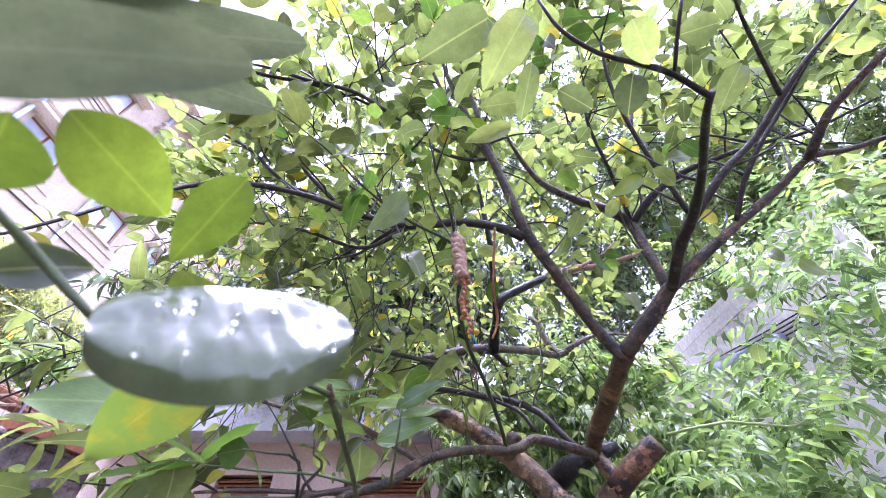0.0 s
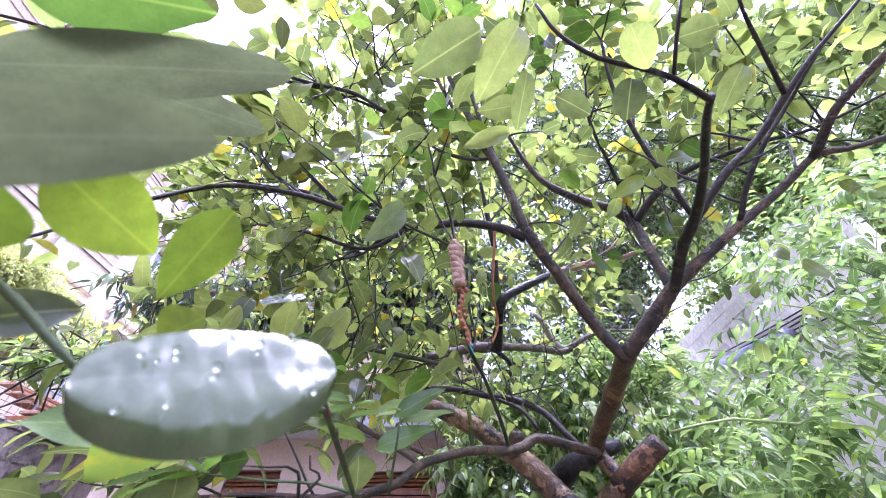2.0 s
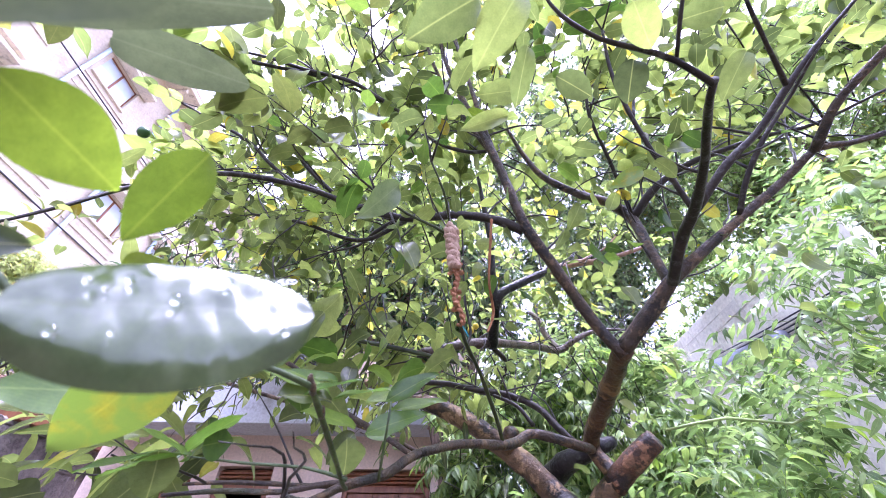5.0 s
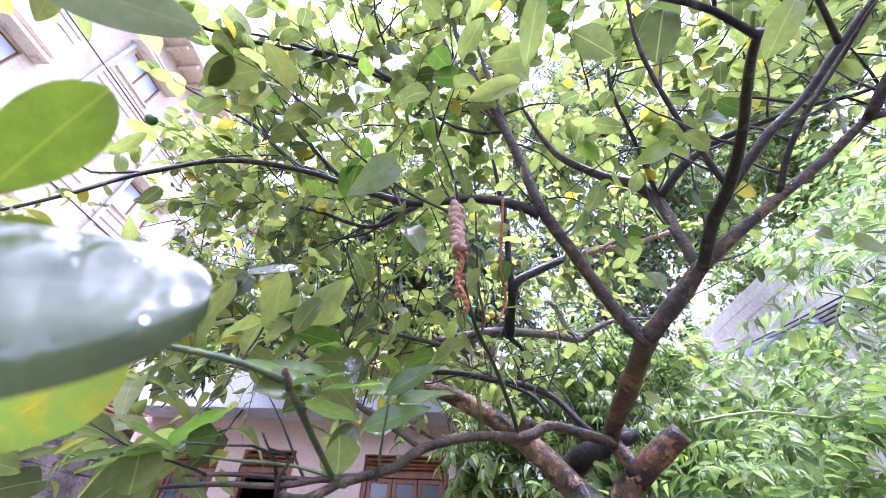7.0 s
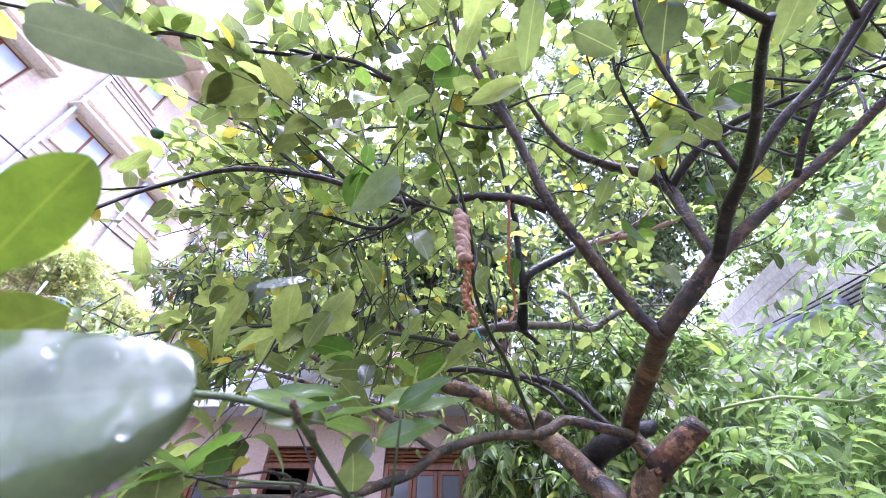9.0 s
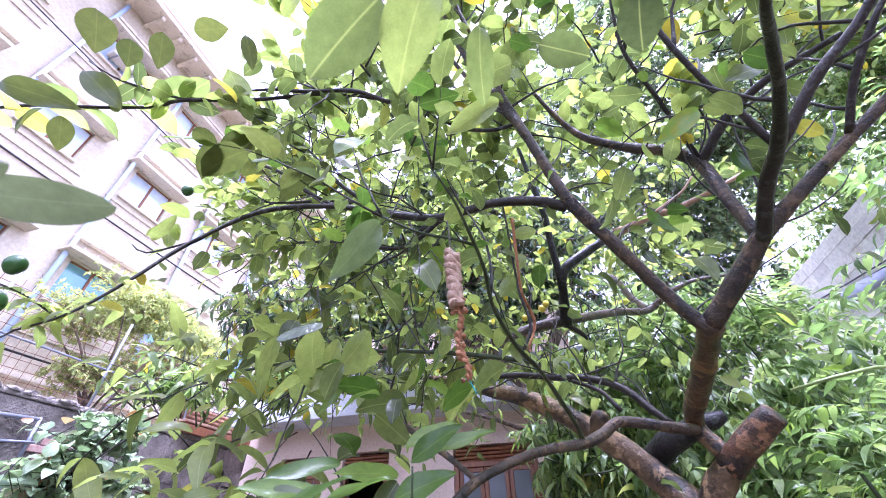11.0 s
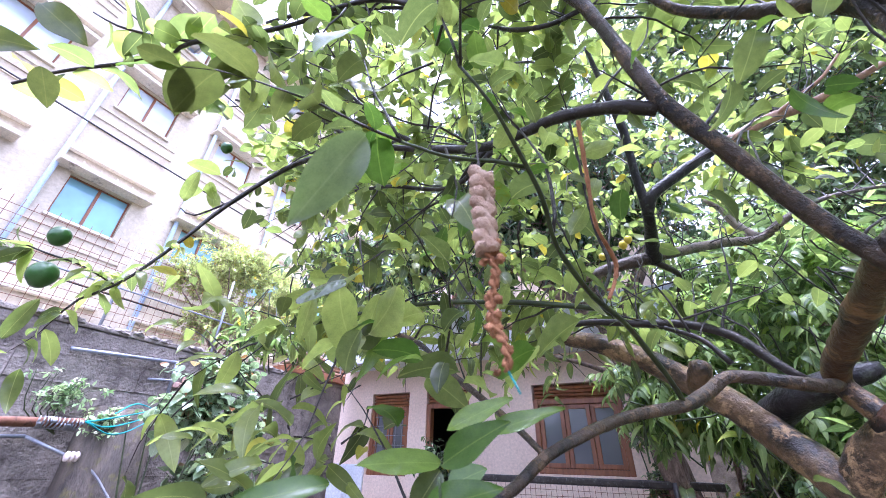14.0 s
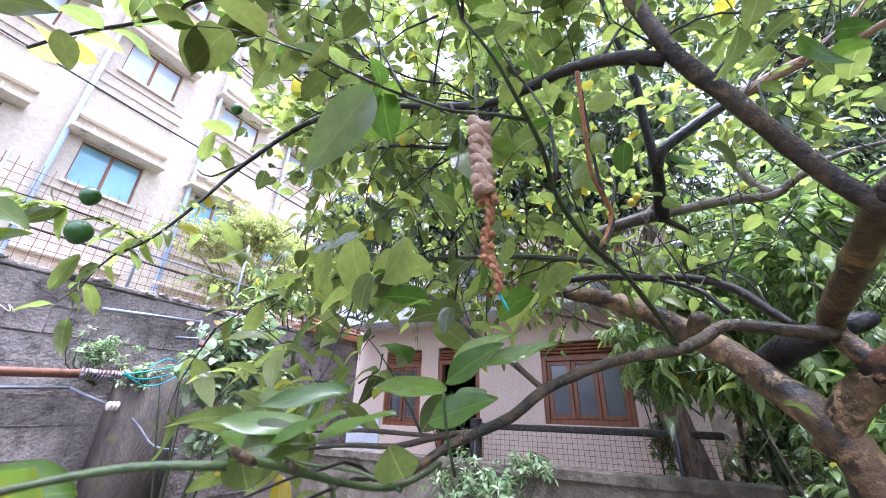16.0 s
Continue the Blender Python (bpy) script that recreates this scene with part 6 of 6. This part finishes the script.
rod("end_thread", [(0.038, 0.452, 1.862), (0.043, 0.452, 1.852), (0.046, 0.453, 1.845)], 0.0005, "teal", rope, "teal thread end", sides=5, step=0.004)


vine = thing("dried_vine", (0.113, 0.6, 2.08), "dry rusty-brown vine stem hanging in the lemon tree", "vine")
VINE = [(0.117, 0.582, 2.206), (0.113, 0.616, 2.150), (0.110, 0.657, 2.084), (0.123, 0.723, 2.052), (0.105, 0.709, 1.998)]
for k in range(3):
    a = k * 2.1
    v, f = tube(spline([(x + 0.0016 * math.cos(a + q * 1.7), y + 0.0016 * math.sin(a + q * 1.7), z, 0.0017 * (1 + 0.3 * math.sin(q * 2.3 + k))) for q, (x, y, z) in enumerate(VINE)], 0.006), 6, 0.22, k)
    part("strand", mesh_of("strand", v, f, M["coir_red"], True), vine)


# ---- background trees and shrubs ----
def leafy(name, mat, shapes, size, blobs, count, seed, parent, rosette=7, droop=0.5, stemmat="far_bark", hollow=0.45):
    """Clumps of leaves filling the outer part of the blobs (centre, radii)."""
    g = np.random.default_rng(seed)
    P, W, U, S, twigs = [], [], [], [], []
    vol = np.array([b[1][0] * b[1][1] * b[1][2] for b in blobs]) ** 0.67
    for k in range(count):
        c, r = blobs[g.choice(len(blobs), p=vol / vol.sum())]
        u = g.normal(0, 1, 3)
        u /= np.linalg.norm(u)
        q = np.array(c) + u * np.array(r) * (g.uniform(hollow, 1) * (0.85 + 0.3 * math.sin(5 * u[0] + 3 * u[2])))
        axis = u * 0.8 + g.normal(0, 0.5, 3) + (0, 0, 0.3)
        axis /= np.linalg.norm(axis)
        back = q - axis * size * 2.2
        twigs.append(np.array([(*back, size * 0.035), (*((q + back) / 2 + g.normal(0, size * 0.1, 3)), size * 0.03), (*q, size * 0.015)]))
        side = np.cross(axis, (0.2, 0.1, 1))
        side /= np.linalg.norm(side)
        up = np.cross(side, axis)
        for j in range(rosette):
            a = j * 2.4 + g.uniform(0, 0.6)
            w = axis * g.uniform(-0.1, 0.6) + math.cos(a) * side + math.sin(a) * up + (0, 0, -droop)
            P.append(q - axis * size * g.uniform(0, 1.2))
            W.append(w + g.normal(0, 0.15, 3))
            U.append(np.array([0, 0, 1]) + axis * 0.5 + g.normal(0, 0.3, 3))
            S.append(size * g.uniform(0.6, 1.1))
    leaf_cloud("crown", shapes, P, W, U, S, mat, parent, seed)
    stem_mesh("twig", twigs, stemmat, parent, 4)


def fronds(mat, length, leaflet, blobs, count, seed, parent, hollow=0.4, pairs=7, up=0.25, gap=None):
    """Pinnate leaves: a stalk with pairs of leaflets, filling blobs."""
    g = np.random.default_rng(seed)
    P, W, U, S, stalks = [], [], [], [], []
    for k in range(count):
        c, r = blobs[k % len(blobs)]
        u = g.normal(0, 1, 3)
        u /= np.linalg.norm(u)
        p = np.array(c) + u * np.array(r) * g.uniform(hollow, 1)
        if gap is not None:
            s = np.clip((p - gap[0]) @ (gap[1] - gap[0]) / ((gap[1] - gap[0]) @ (gap[1] - gap[0])), 0, 1)
            if np.linalg.norm(p - gap[0] - s * (gap[1] - gap[0])) < gap[2] + gap[3] * s:
                continue
        d = u * 0.7 + g.normal(0, 0.6, 3) + (0, 0, up)
        d /= np.linalg.norm(d)
        L = length * g.uniform(0.6, 1.2)
        line = [(*p, 0.0022)]
        side = np.cross(d, (0.1, 0.2, 1))
        side /= np.linalg.norm(side)
        for j in range(pairs):
            d = d + np.array([0, 0, -0.12])
            d /= np.linalg.norm(d)
            p = p + d * L / pairs
            line.append((*p, 0.0016))
            for sg in (-1, 1):
                P.append(p)
                W.append(d * 0.65 + sg * side * 0.8 + g.normal(0, 0.1, 3) + (0, 0, -0.4))
                U.append(np.cross(side, d) + g.normal(0, 0.25, 3))
                S.append(leaflet * g.uniform(0.7, 1.1) * (1 - 0.35 * abs(j / pairs - 0.45)))
        P.append(p), W.append(d), U.append(np.cross(side, d)), S.append(leaflet)
        stalks.append(np.array(line))
    leaf_cloud("foliage", PINNA, P, W, U, S, mat, parent, seed)
    stem_mesh("stalk", stalks, "stalk", parent, 4)


def tree_limb(parent, name, nodes, mat="far_bark", sides=12):
    line = spline(nodes, 0.12)
    v, f = tube(line, sides, 0.06, len(nodes))
    part(name, mesh_of(name, v, f, M[mat], True), parent)


mango = thing("mango_tree", (0.5, 5.0, 0), "tall mango tree, rough grey-brown trunk, long dark drooping leaves", "tree")
tree_limb(mango, "trunk", [(0.62, 5.0, -0.05, 0.2), (0.47, 4.97, 0.7, 0.16), (0.34, 4.95, 1.3, 0.14), (0.2, 4.95, 1.9, 0.13), (0.08, 4.95, 2.45, 0.125), (-0.15, 4.98, 3.4, 0.11), (-0.5, 5.0, 4.6, 0.08)])
tree_limb(mango, "limb", [(-0.14, 5.0, 3.3, 0.09), (-0.9, 4.8, 4.0, 0.09), (-1.8, 4.6, 4.6, 0.06), (-2.7, 4.4, 5.0, 0.03)])
tree_limb(mango, "limb", [(-0.1, 5.0, 3.0, 0.1), (0.4, 4.9, 3.9, 0.08), (0.9, 4.7, 4.9, 0.05), (1.2, 4.6, 5.8, 0.03)])
tree_limb(mango, "limb", [(-0.5, 5.0, 4.2, 0.08), (-0.6, 4.4, 5.0, 0.06), (-0.7, 3.8, 5.6, 0.03)])
leafy("mango", "crown_mango", LONG, 0.17, [((-1.3, 4.7, 5.0), (1.9, 1.2, 1.5)), ((0.2, 4.6, 5.0), (1.4, 1.2, 1.4)), ((-2.7, 4.0, 4.0), (0.9, 0.7, 1.0)), ((-1.0, 4.4, 6.2), (1.8, 1.3, 1.2)), ((-2.3, 4.3, 4.6), (0.9, 0.8, 1.0)), ((-3.05, 3.3, 4.05), (0.55, 0.5, 0.5))], 3500, 31, mango, 8, 0.7)
tree_limb(mango, "limb", [(-1.8, 4.6, 4.55, 0.04), (-2.5, 3.9, 4.3, 0.03), (-3.1, 3.3, 4.1, 0.018), (-3.4, 3.0, 3.95, 0.008)], sides=8)
# lighter than the mango crown: light on the shoot painted into its leaves
leafy("shoot", "crown_sunlit", LONG, 0.19, [((0.27, 3.65, 2.25), (0.28, 0.22, 0.2)), ((0.6, 3.5, 2.1), (0.3, 0.22, 0.2))], 45, 44, mango, 7, 0.9, "green")

tree_limb(mango, "limb", [(0.02, 4.95, 2.6, 0.03), (-0.6, 4.2, 2.75, 0.022), (-1.73, 2.37, 2.64, 0.012), (-2.33, 1.97, 2.59, 0.005)], sides=8)
# low branch likewise takes the leaf colour with light painted in
leafy("low_branch", "crown_sunlit", LONG, 0.15, [((-2.23, 1.97, 2.59), (0.5, 0.4, 0.2)), ((-1.78, 2.42, 2.69), (0.4, 0.35, 0.2))], 60, 47, mango, 7, 0.5, "green", hollow=0.1)

guava = thing("background_tree", (2.4, 6.0, 0), "dense dark green broadleaf tree behind the lemon tree", "tree")
tree_limb(guava, "trunk", [(2.5, 6.1, -0.05, 0.16), (2.4, 6.0, 1.2, 0.13), (2.2, 5.8, 2.6, 0.1), (2.0, 5.6, 4.2, 0.06)])
tree_limb(guava, "limb", [(2.3, 5.9, 2.0, 0.08), (2.9, 5.4, 3.2, 0.06), (3.3, 5.0, 4.4, 0.03)])
tree_limb(guava, "limb", [(2.3, 5.9, 2.2, 0.08), (1.5, 5.4, 3.2, 0.06), (1.0, 5.0, 4.4, 0.03)])
leafy("guava", "crown_dark", OVAL, 0.115, [((2.2, 5.4, 4.2), (1.5, 1.0, 1.5)), ((2.8, 5.2, 5.0), (0.8, 0.8, 1.4)), ((3.7, 4.5, 6.6), (0.8, 0.9, 1.0)), ((3.4, 5.8, 6.0), (0.9, 0.8, 0.9)), ((1.2, 5.4, 3.4), (0.9, 0.8, 0.9)), ((2.0, 5.2, 6.0), (1.6, 1.1, 1.1)), ((3.4, 5.2, 7.0), (1.8, 1.2, 1.6)), ((1.4, 5.2, 8.0), (1.8, 1.3, 1.3)), ((2.6, 5.0, 9.0), (1.8, 1.4, 1.2)), ((4.4, 4.8, 8.8), (1.4, 1.3, 1.3)), ((3.0, 4.4, 10.4), (2.0, 1.5, 1.1))], 5600, 32, guava, 8, 0.4)

tall = thing("broadleaf_tree", (6.4, 3.4, 0), "tall leafy tree with bright green leaves behind the pale wall", "tree")
tree_limb(tall, "trunk", [(6.5, 3.5, -0.05, 0.14), (6.45, 3.45, 2.0, 0.12), (6.4, 3.4, 4.0, 0.1), (6.3, 3.5, 6.0, 0.06), (6.2, 3.6, 7.8, 0.02)])
for k in range(5):
    a = k * 1.25
    tree_limb(tall, "limb", [(6.4, 3.4, 4.0 + 0.4 * k, 0.05), (6.3 + 0.6 * math.cos(a), 3.4 + 0.6 * math.sin(a), 5.0 + 0.4 * k, 0.03), (6.2 + 1.2 * math.cos(a), 3.4 + 1.2 * math.sin(a), 5.8 + 0.4 * k, 0.01)], sides=8)
leafy("tall", "crown_sunlit", OVAL, 0.13, [((6.2, 3.3, 5.8), (1.0, 1.2, 1.1)), ((6.1, 4.4, 6.9), (1.2, 1.2, 1.1)), ((6.5, 2.4, 6.4), (1.1, 1.2, 1.1)), ((5.9, 3.4, 8.2), (1.3, 1.3, 1.0)), ((5.9, 1.9, 7.7), (1.0, 1.1, 0.9)), ((5.6, 4.6, 7.8), (1.3, 1.3, 1.3)), ((6.0, 4.4, 5.9), (0.9, 1.5, 1.0)), ((6.0, 3.0, 9.2), (1.6, 1.6, 1.0)), ((5.9, 6.0, 6.0), (0.9, 1.5, 1.1)), ((5.9, 8.2, 5.6), (0.9, 1.5, 1.1)), ((5.9, 6.6, 7.6), (1.1, 1.8, 1.1))], 5600, 39, tall, 8, 0.4)

bush = thing("pinnate_shrub", (1.9, 2.6, 0), "bright green shrub with wet pinnate leaves", "shrub")
for k in range(7):
    a = k * 0.9
    tree_limb(bush, "stem", [(1.9 + 0.1 * math.cos(a), 2.7 + 0.1 * math.sin(a), -0.03, 0.025), (1.9 + 0.35 * math.cos(a), 2.6 + 0.3 * math.sin(a), 1.0, 0.018), (1.95 + 0.7 * math.cos(a), 2.5 + 0.6 * math.sin(a), 1.9, 0.008)], "green", 7)
OPENING = (np.array([0.89, 1.15, 2.28]), np.array([3.09, 3.97, 3.94]), 0.26, 0.24)
fronds("crown_bright", 0.42, 0.115, [((1.75, 2.3, 1.75), (0.6, 0.6, 0.65)), ((2.3, 1.9, 1.9), (0.7, 0.8, 0.8)), ((1.5, 2.9, 1.5), (0.6, 0.6, 0.6)), ((2.6, 2.4, 2.3), (0.6, 0.7, 0.6)), ((2.5, 1.8, 2.9), (0.7, 0.8, 0.6)), ((1.5, 2.5, 0.95), (0.6, 0.6, 0.5)), ((3.3, 2.2, 3.8), (0.5, 0.6, 0.6)), ((2.1, 1.9, 1.1), (0.6, 0.7, 0.5))], 680, 33, bush, pairs=7, gap=OPENING)
for nodes in ([(1.21, 2.15, 2.23, 0.0072), (1.54, 2.10, 2.28, 0.0078), (1.83, 2.06, 2.24, 0.0084), (1.93, 1.96, 2.29, 0.0078), (2.00, 1.88, 2.37, 0.0060)], [(1.79, 1.68, 2.73, 0.0036), (1.98, 1.67, 2.67, 0.0054), (2.13, 1.71, 2.56, 0.0060), (2.36, 1.73, 2.53, 0.0066)], [(1.90, 1.59, 2.68, 0.0024), (1.89, 1.67, 2.60, 0.0024), (1.99, 1.74, 2.51, 0.0024)]):
    tree_limb(bush, "stem", nodes, "stalk", 7)


def lobed_leaf(base, tip, lobe, parent):
    """A large compound leaf of long lobes along a midrib."""
    base, tip = np.array(base), np.array(tip)
    d = tip - base
    side = np.cross(d / np.linalg.norm(d), (0, 0, 1.0))
    P, W, U, S = [], [], [], []
    for k in range(7):
        q = 0.1 + 0.85 * k / 6
        p = base + d * q - np.array([0, 0, 0.05 * q * q])
        for sg in (-1, 1):
            P.append(p), W.append(d * 0.8 / np.linalg.norm(d) + sg * side + np.array([0, 0, -0.1])), U.append(np.array([0.0, -0.15, 1.0])), S.append(lobe * (1 - 0.5 * abs(q - 0.4)))
    P.append(base + d * 0.95), W.append(d), U.append(np.array([0, 0, 1.0])), S.append(lobe)
    leaf_cloud("lobed_leaf", PINNA, P, W, U, S, "crown_bright", parent, 4, kind="", label="large grey-green lobed leaf")
    rod("leaf_stalk", [tuple(base - d * 0.3 + (0, 0, -0.08)), tuple(base), tuple(base + d * 0.5 - (0, 0, 0.012)), tuple(tip - (0, 0, 0.05))], 0.003, "stem", parent, sides=6)


lobed_leaf((1.88, 1.35, 2.72), (1.47, 1.30, 2.70), 0.15, bush)
lobed_leaf((1.78, 1.53, 2.75), (1.55, 1.59, 2.68), 0.12, bush)

bush2 = thing("pinnate_shrub", (1.0, 4.0, 0), "light green pinnate shrub growing beside the wall", "shrub")
for k in range(5):
    a = k * 1.26
    tree_limb(bush2, "stem", [(1.1, 3.9, -0.03, 0.025), (1.1 + 0.3 * math.cos(a), 3.9 + 0.2 * math.sin(a), 1.1, 0.016), (1.1 + 0.6 * math.cos(a), 3.9 + 0.3 * math.sin(a), 2.2, 0.007)], "green", 7)
fronds("crown_bush", 0.36, 0.13, [((1.0, 3.9, 2.7), (0.7, 0.5, 0.6)), ((1.6, 3.6, 2.6), (0.6, 0.5, 0.7)), ((0.35, 3.9, 2.45), (0.35, 0.35, 0.3)), ((2.2, 3.4, 2.8), (0.6, 0.6, 0.8)), ((1.5, 3.7, 1.9), (0.6, 0.4, 0.4)), ((1.2, 3.9, 3.3), (0.7, 0.5, 0.4))], 800, 34, bush2, gap=OPENING)

gt = np.random.default_rng(71)
for k in range(18):
    p = np.array([gt.uniform(0.7, 2.3), gt.uniform(3.0, 3.6), gt.uniform(2.0, 3.0)])
    pts = [tuple(p)]
    d = gt.normal(0, 1, 3) * (1, 0.3, 0.7)
    for q in range(4):
        d = d / np.linalg.norm(d) + gt.normal(0, 0.45, 3) * (1, 0.3, 1)
        p = p + 0.16 * d / np.linalg.norm(d)
        pts.append(tuple(p))
    rod("tendril", pts, 0.004, "stalk", bush2, "thin pale green climbing tendril", sides=5)

shade = thing("shade_shrub", (1.2, 3.6, 0), "dark understorey shrub with bare stems", "shrub")
for k in range(6):
    a = k * 1.05
    tree_limb(shade, "stem", [(1.2, 3.5, -0.03, 0.02), (1.2 + 0.25 * math.cos(a), 3.5 + 0.2 * math.sin(a), 0.8, 0.012), (1.2 + 0.5 * math.cos(a), 3.5 + 0.3 * math.sin(a), 1.7, 0.005)], "pale", 6)
leafy("shade", "crown_dark", OVAL, 0.09, [((1.1, 3.7, 0.9), (0.5, 0.4, 0.7)), ((1.9, 3.2, 0.8), (0.6, 0.6, 0.7)), ((0.95, 3.3, 1.35), (0.4, 0.35, 0.45)), ((1.5, 3.9, 1.5), (0.6, 0.4, 0.5))], 460, 35, shade, 7, 0.4, "green")

feather = thing("feathery_tree", (-9.15, 5.85, 0), "light yellow-green feathery tree behind the boundary wall", "tree")
tree_limb(feather, "trunk", [(-9.15, 5.95, -0.05, 0.1), (-9.15, 5.90, 2.0, 0.08), (-9.20, 5.85, 3.8, 0.06), (-9.15, 5.85, 5.2, 0.03)])
for k in range(8):
    a = k * 0.8
    tree_limb(feather, "limb", [(-9.17, 5.85, 3.3 + 0.12 * k, 0.035), (-9.15 + 0.7 * math.cos(a), 5.95 + 0.8 * math.sin(a), 4.6 + 0.06 * k, 0.022), (-9.15 + 1.3 * math.cos(a), 5.95 + 1.6 * math.sin(a), 5.5 + 0.03 * k, 0.008)], sides=7)
leafy("feather", "crown_yellow", LEAFLET, 0.1, [((-9.15, 6.0, 6.35), (1.3, 1.6, 0.9)), ((-9.0, 7.7, 6.2), (0.9, 1.0, 0.7)), ((-8.85, 7.2, 5.5), (1.0, 1.1, 0.75)), ((-9.25, 4.9, 5.7), (0.9, 1.0, 0.6)), ((-8.95, 6.5, 4.9), (0.8, 1.1, 0.6)), ((-9.1, 5.5, 4.6), (0.7, 0.9, 0.45))], 3900, 36, feather, 10, 0.3, hollow=0.3)

creeper = thing("creeper_bush", (-4.4, 2.7, 0), "broad-leaved creeper climbing against the boundary wall", "shrub")
for k in range(6):
    a = k * 1.05
    tree_limb(creeper, "stem", [(-4.4, 2.8, -0.03, 0.02), (-4.4 + 0.2 * math.cos(a), 2.8 + 0.2 * math.sin(a), 1.0, 0.012), (-4.5 + 0.4 * math.cos(a), 2.9 + 0.5 * math.sin(a), 2.1, 0.005)], "green", 6)
leafy("creeper", "crown_round", ROUND, 0.14, [((-4.4, 3.0, 2.3), (0.4, 0.6, 0.55)), ((-4.5, 3.3, 2.75), (0.35, 0.55, 0.3)), ((-4.3, 3.1, 1.6), (0.35, 0.5, 0.45)), ((-4.6, 3.7, 2.2), (0.3, 0.5, 0.6)), ((-4.3, 3.5, 1.5), (0.4, 0.5, 0.5))], 430, 37, creeper, 5, 0.3, "green", hollow=0.2)
weed = thing("wall_weed", (-5.3, 2.1, 2.2), "pale small-leaved weed sprouting from the wall", "plant")
for k in range(5):
    tree_limb(weed, "stem", [(-5.45, 2.2, 1.95, 0.008), (-5.4, 2.1 - 0.06 * k, 2.15, 0.006), (-5.35, 2.1 - 0.13 * k + 0.2, 2.4 + 0.03 * k, 0.003)], "green", 5)
leafy("weed", "crown_pale", OVAL, 0.075, [((-5.33, 2.1, 2.35), (0.17, 0.42, 0.3)), ((-5.2, 2.5, 2.1), (0.22, 0.5, 0.26))], 130, 46, weed, 5, 0.2, "green", hollow=0.1)

pale_bush = thing("variegated_shrub", (-1.5, 4.2, 0), "small shrub with pale variegated leaves beside the low wall", "shrub")
for k in range(5):
    a = k * 1.26
    tree_limb(pale_bush, "stem", [(-1.5, 4.15, -0.03, 0.012), (-1.5 + 0.2 * math.cos(a), 4.15 + 0.1 * math.sin(a), 0.6, 0.008), (-1.5 + 0.5 * math.cos(a), 4.15 + 0.15 * math.sin(a), 1.25, 0.004)], "green", 6)
leafy("variegated", "crown_pale", OVAL, 0.085, [((-1.6, 4.15, 1.15), (0.75, 0.25, 0.3)), ((-1.1, 4.15, 1.35), (0.4, 0.2, 0.2)), ((-1.6, 4.1, 0.7), (0.7, 0.25, 0.5))], 300, 38, pale_bush, 7, 0.2, "green")

ivy = thing("window_creeper", (0.05, 5.6, 0.45), "dark green leafy creeper beside the brown window", "plant")
for k in range(4):
    tree_limb(ivy, "stem", [(0.05 + 0.08 * k, 5.7, 0.43, 0.012), (0.0 + 0.1 * k, 5.75, 1.5, 0.009), (-0.2 + 0.14 * k, 5.8, 2.75, 0.004)], "green", 6)
leafy("ivy", "crown_dark", OVAL, 0.1, [((0.05, 5.75, 2.3), (0.3, 0.2, 0.55)), ((0.15, 5.7, 1.6), (0.28, 0.2, 0.4))], 150, 51, ivy, 6, 0.4, "green", hollow=0.15)
pot_plant = thing("doorway_plant", (-2.75, 5.6, 0.45), "dark leafy plant standing before the open doorway", "plant")
for k in range(4):
    a = k * 1.6
    tree_limb(pot_plant, "stem", [(-2.75, 5.6, 0.43, 0.014), (-2.75 + 0.12 * math.cos(a), 5.6 + 0.1 * math.sin(a), 1.1, 0.01), (-2.75 + 0.3 * math.cos(a), 5.6 + 0.2 * math.sin(a), 1.85, 0.004)], "green", 6)
leafy("pot_plant", "crown_mango", OVAL, 0.11, [((-2.75, 5.6, 1.75), (0.42, 0.3, 0.4)), ((-2.6, 5.6, 1.3), (0.4, 0.3, 0.35))], 150, 52, pot_plant, 6, 0.3, "green", hollow=0.15)

hedge = thing("hedge", (3, 8.6, 0), "tall dense green hedge closing the back of the garden", "hedge")
for k in range(6):
    tree_limb(hedge, "stem", [(1.2 + k * 0.7, 8.6, -0.03, 0.05), (1.2 + k * 0.7, 8.6, 1.5, 0.04), (1.3 + k * 0.7, 8.5, 3.0, 0.02)], sides=7)
leafy("hedge", "crown_dark", OVAL, 0.17, [((1.6, 8.4, 1.2), (1.1, 0.6, 1.3)), ((3.4, 8.2, 1.4), (1.2, 0.7, 1.5)), ((2.5, 8.4, 3.0), (1.9, 0.7, 1.2)), ((4.0, 7.0, 2.0), (0.6, 1.4, 2.0))], 1900, 41, hedge, 7, 0.4)

# ---- pieces of the boundary wall ----
rb = np.random.default_rng(8)
block_mesh = []
for k in range(6):
    bm = box_bm((0, 0, 0), (0.032, 0.601, 0.300), 0.008)
    for v in bm.verts:
        v.co += Vector(rb.normal(0, 0.005, 3))
    me = bpy.data.meshes.new("block")
    bm.to_mesh(me)
    bm.free()
    me.materials.append(M["block"])
    block_mesh.append(me)
for r in range(10):
    for k in range(20):
        y = -3.2 + k * 0.6 + (0.3 if r % 2 else 0)
        ob = new("block", block_mesh[(r * 7 + k * 3) % 6])
        ob.parent = boundary
        ob.matrix_parent_inverse = Matrix.Translation(-boundary.location)
        ob.location = (WALL_X - 0.02 + rb.uniform(-0.004, 0.003), y, 0.03 + r * 0.302)
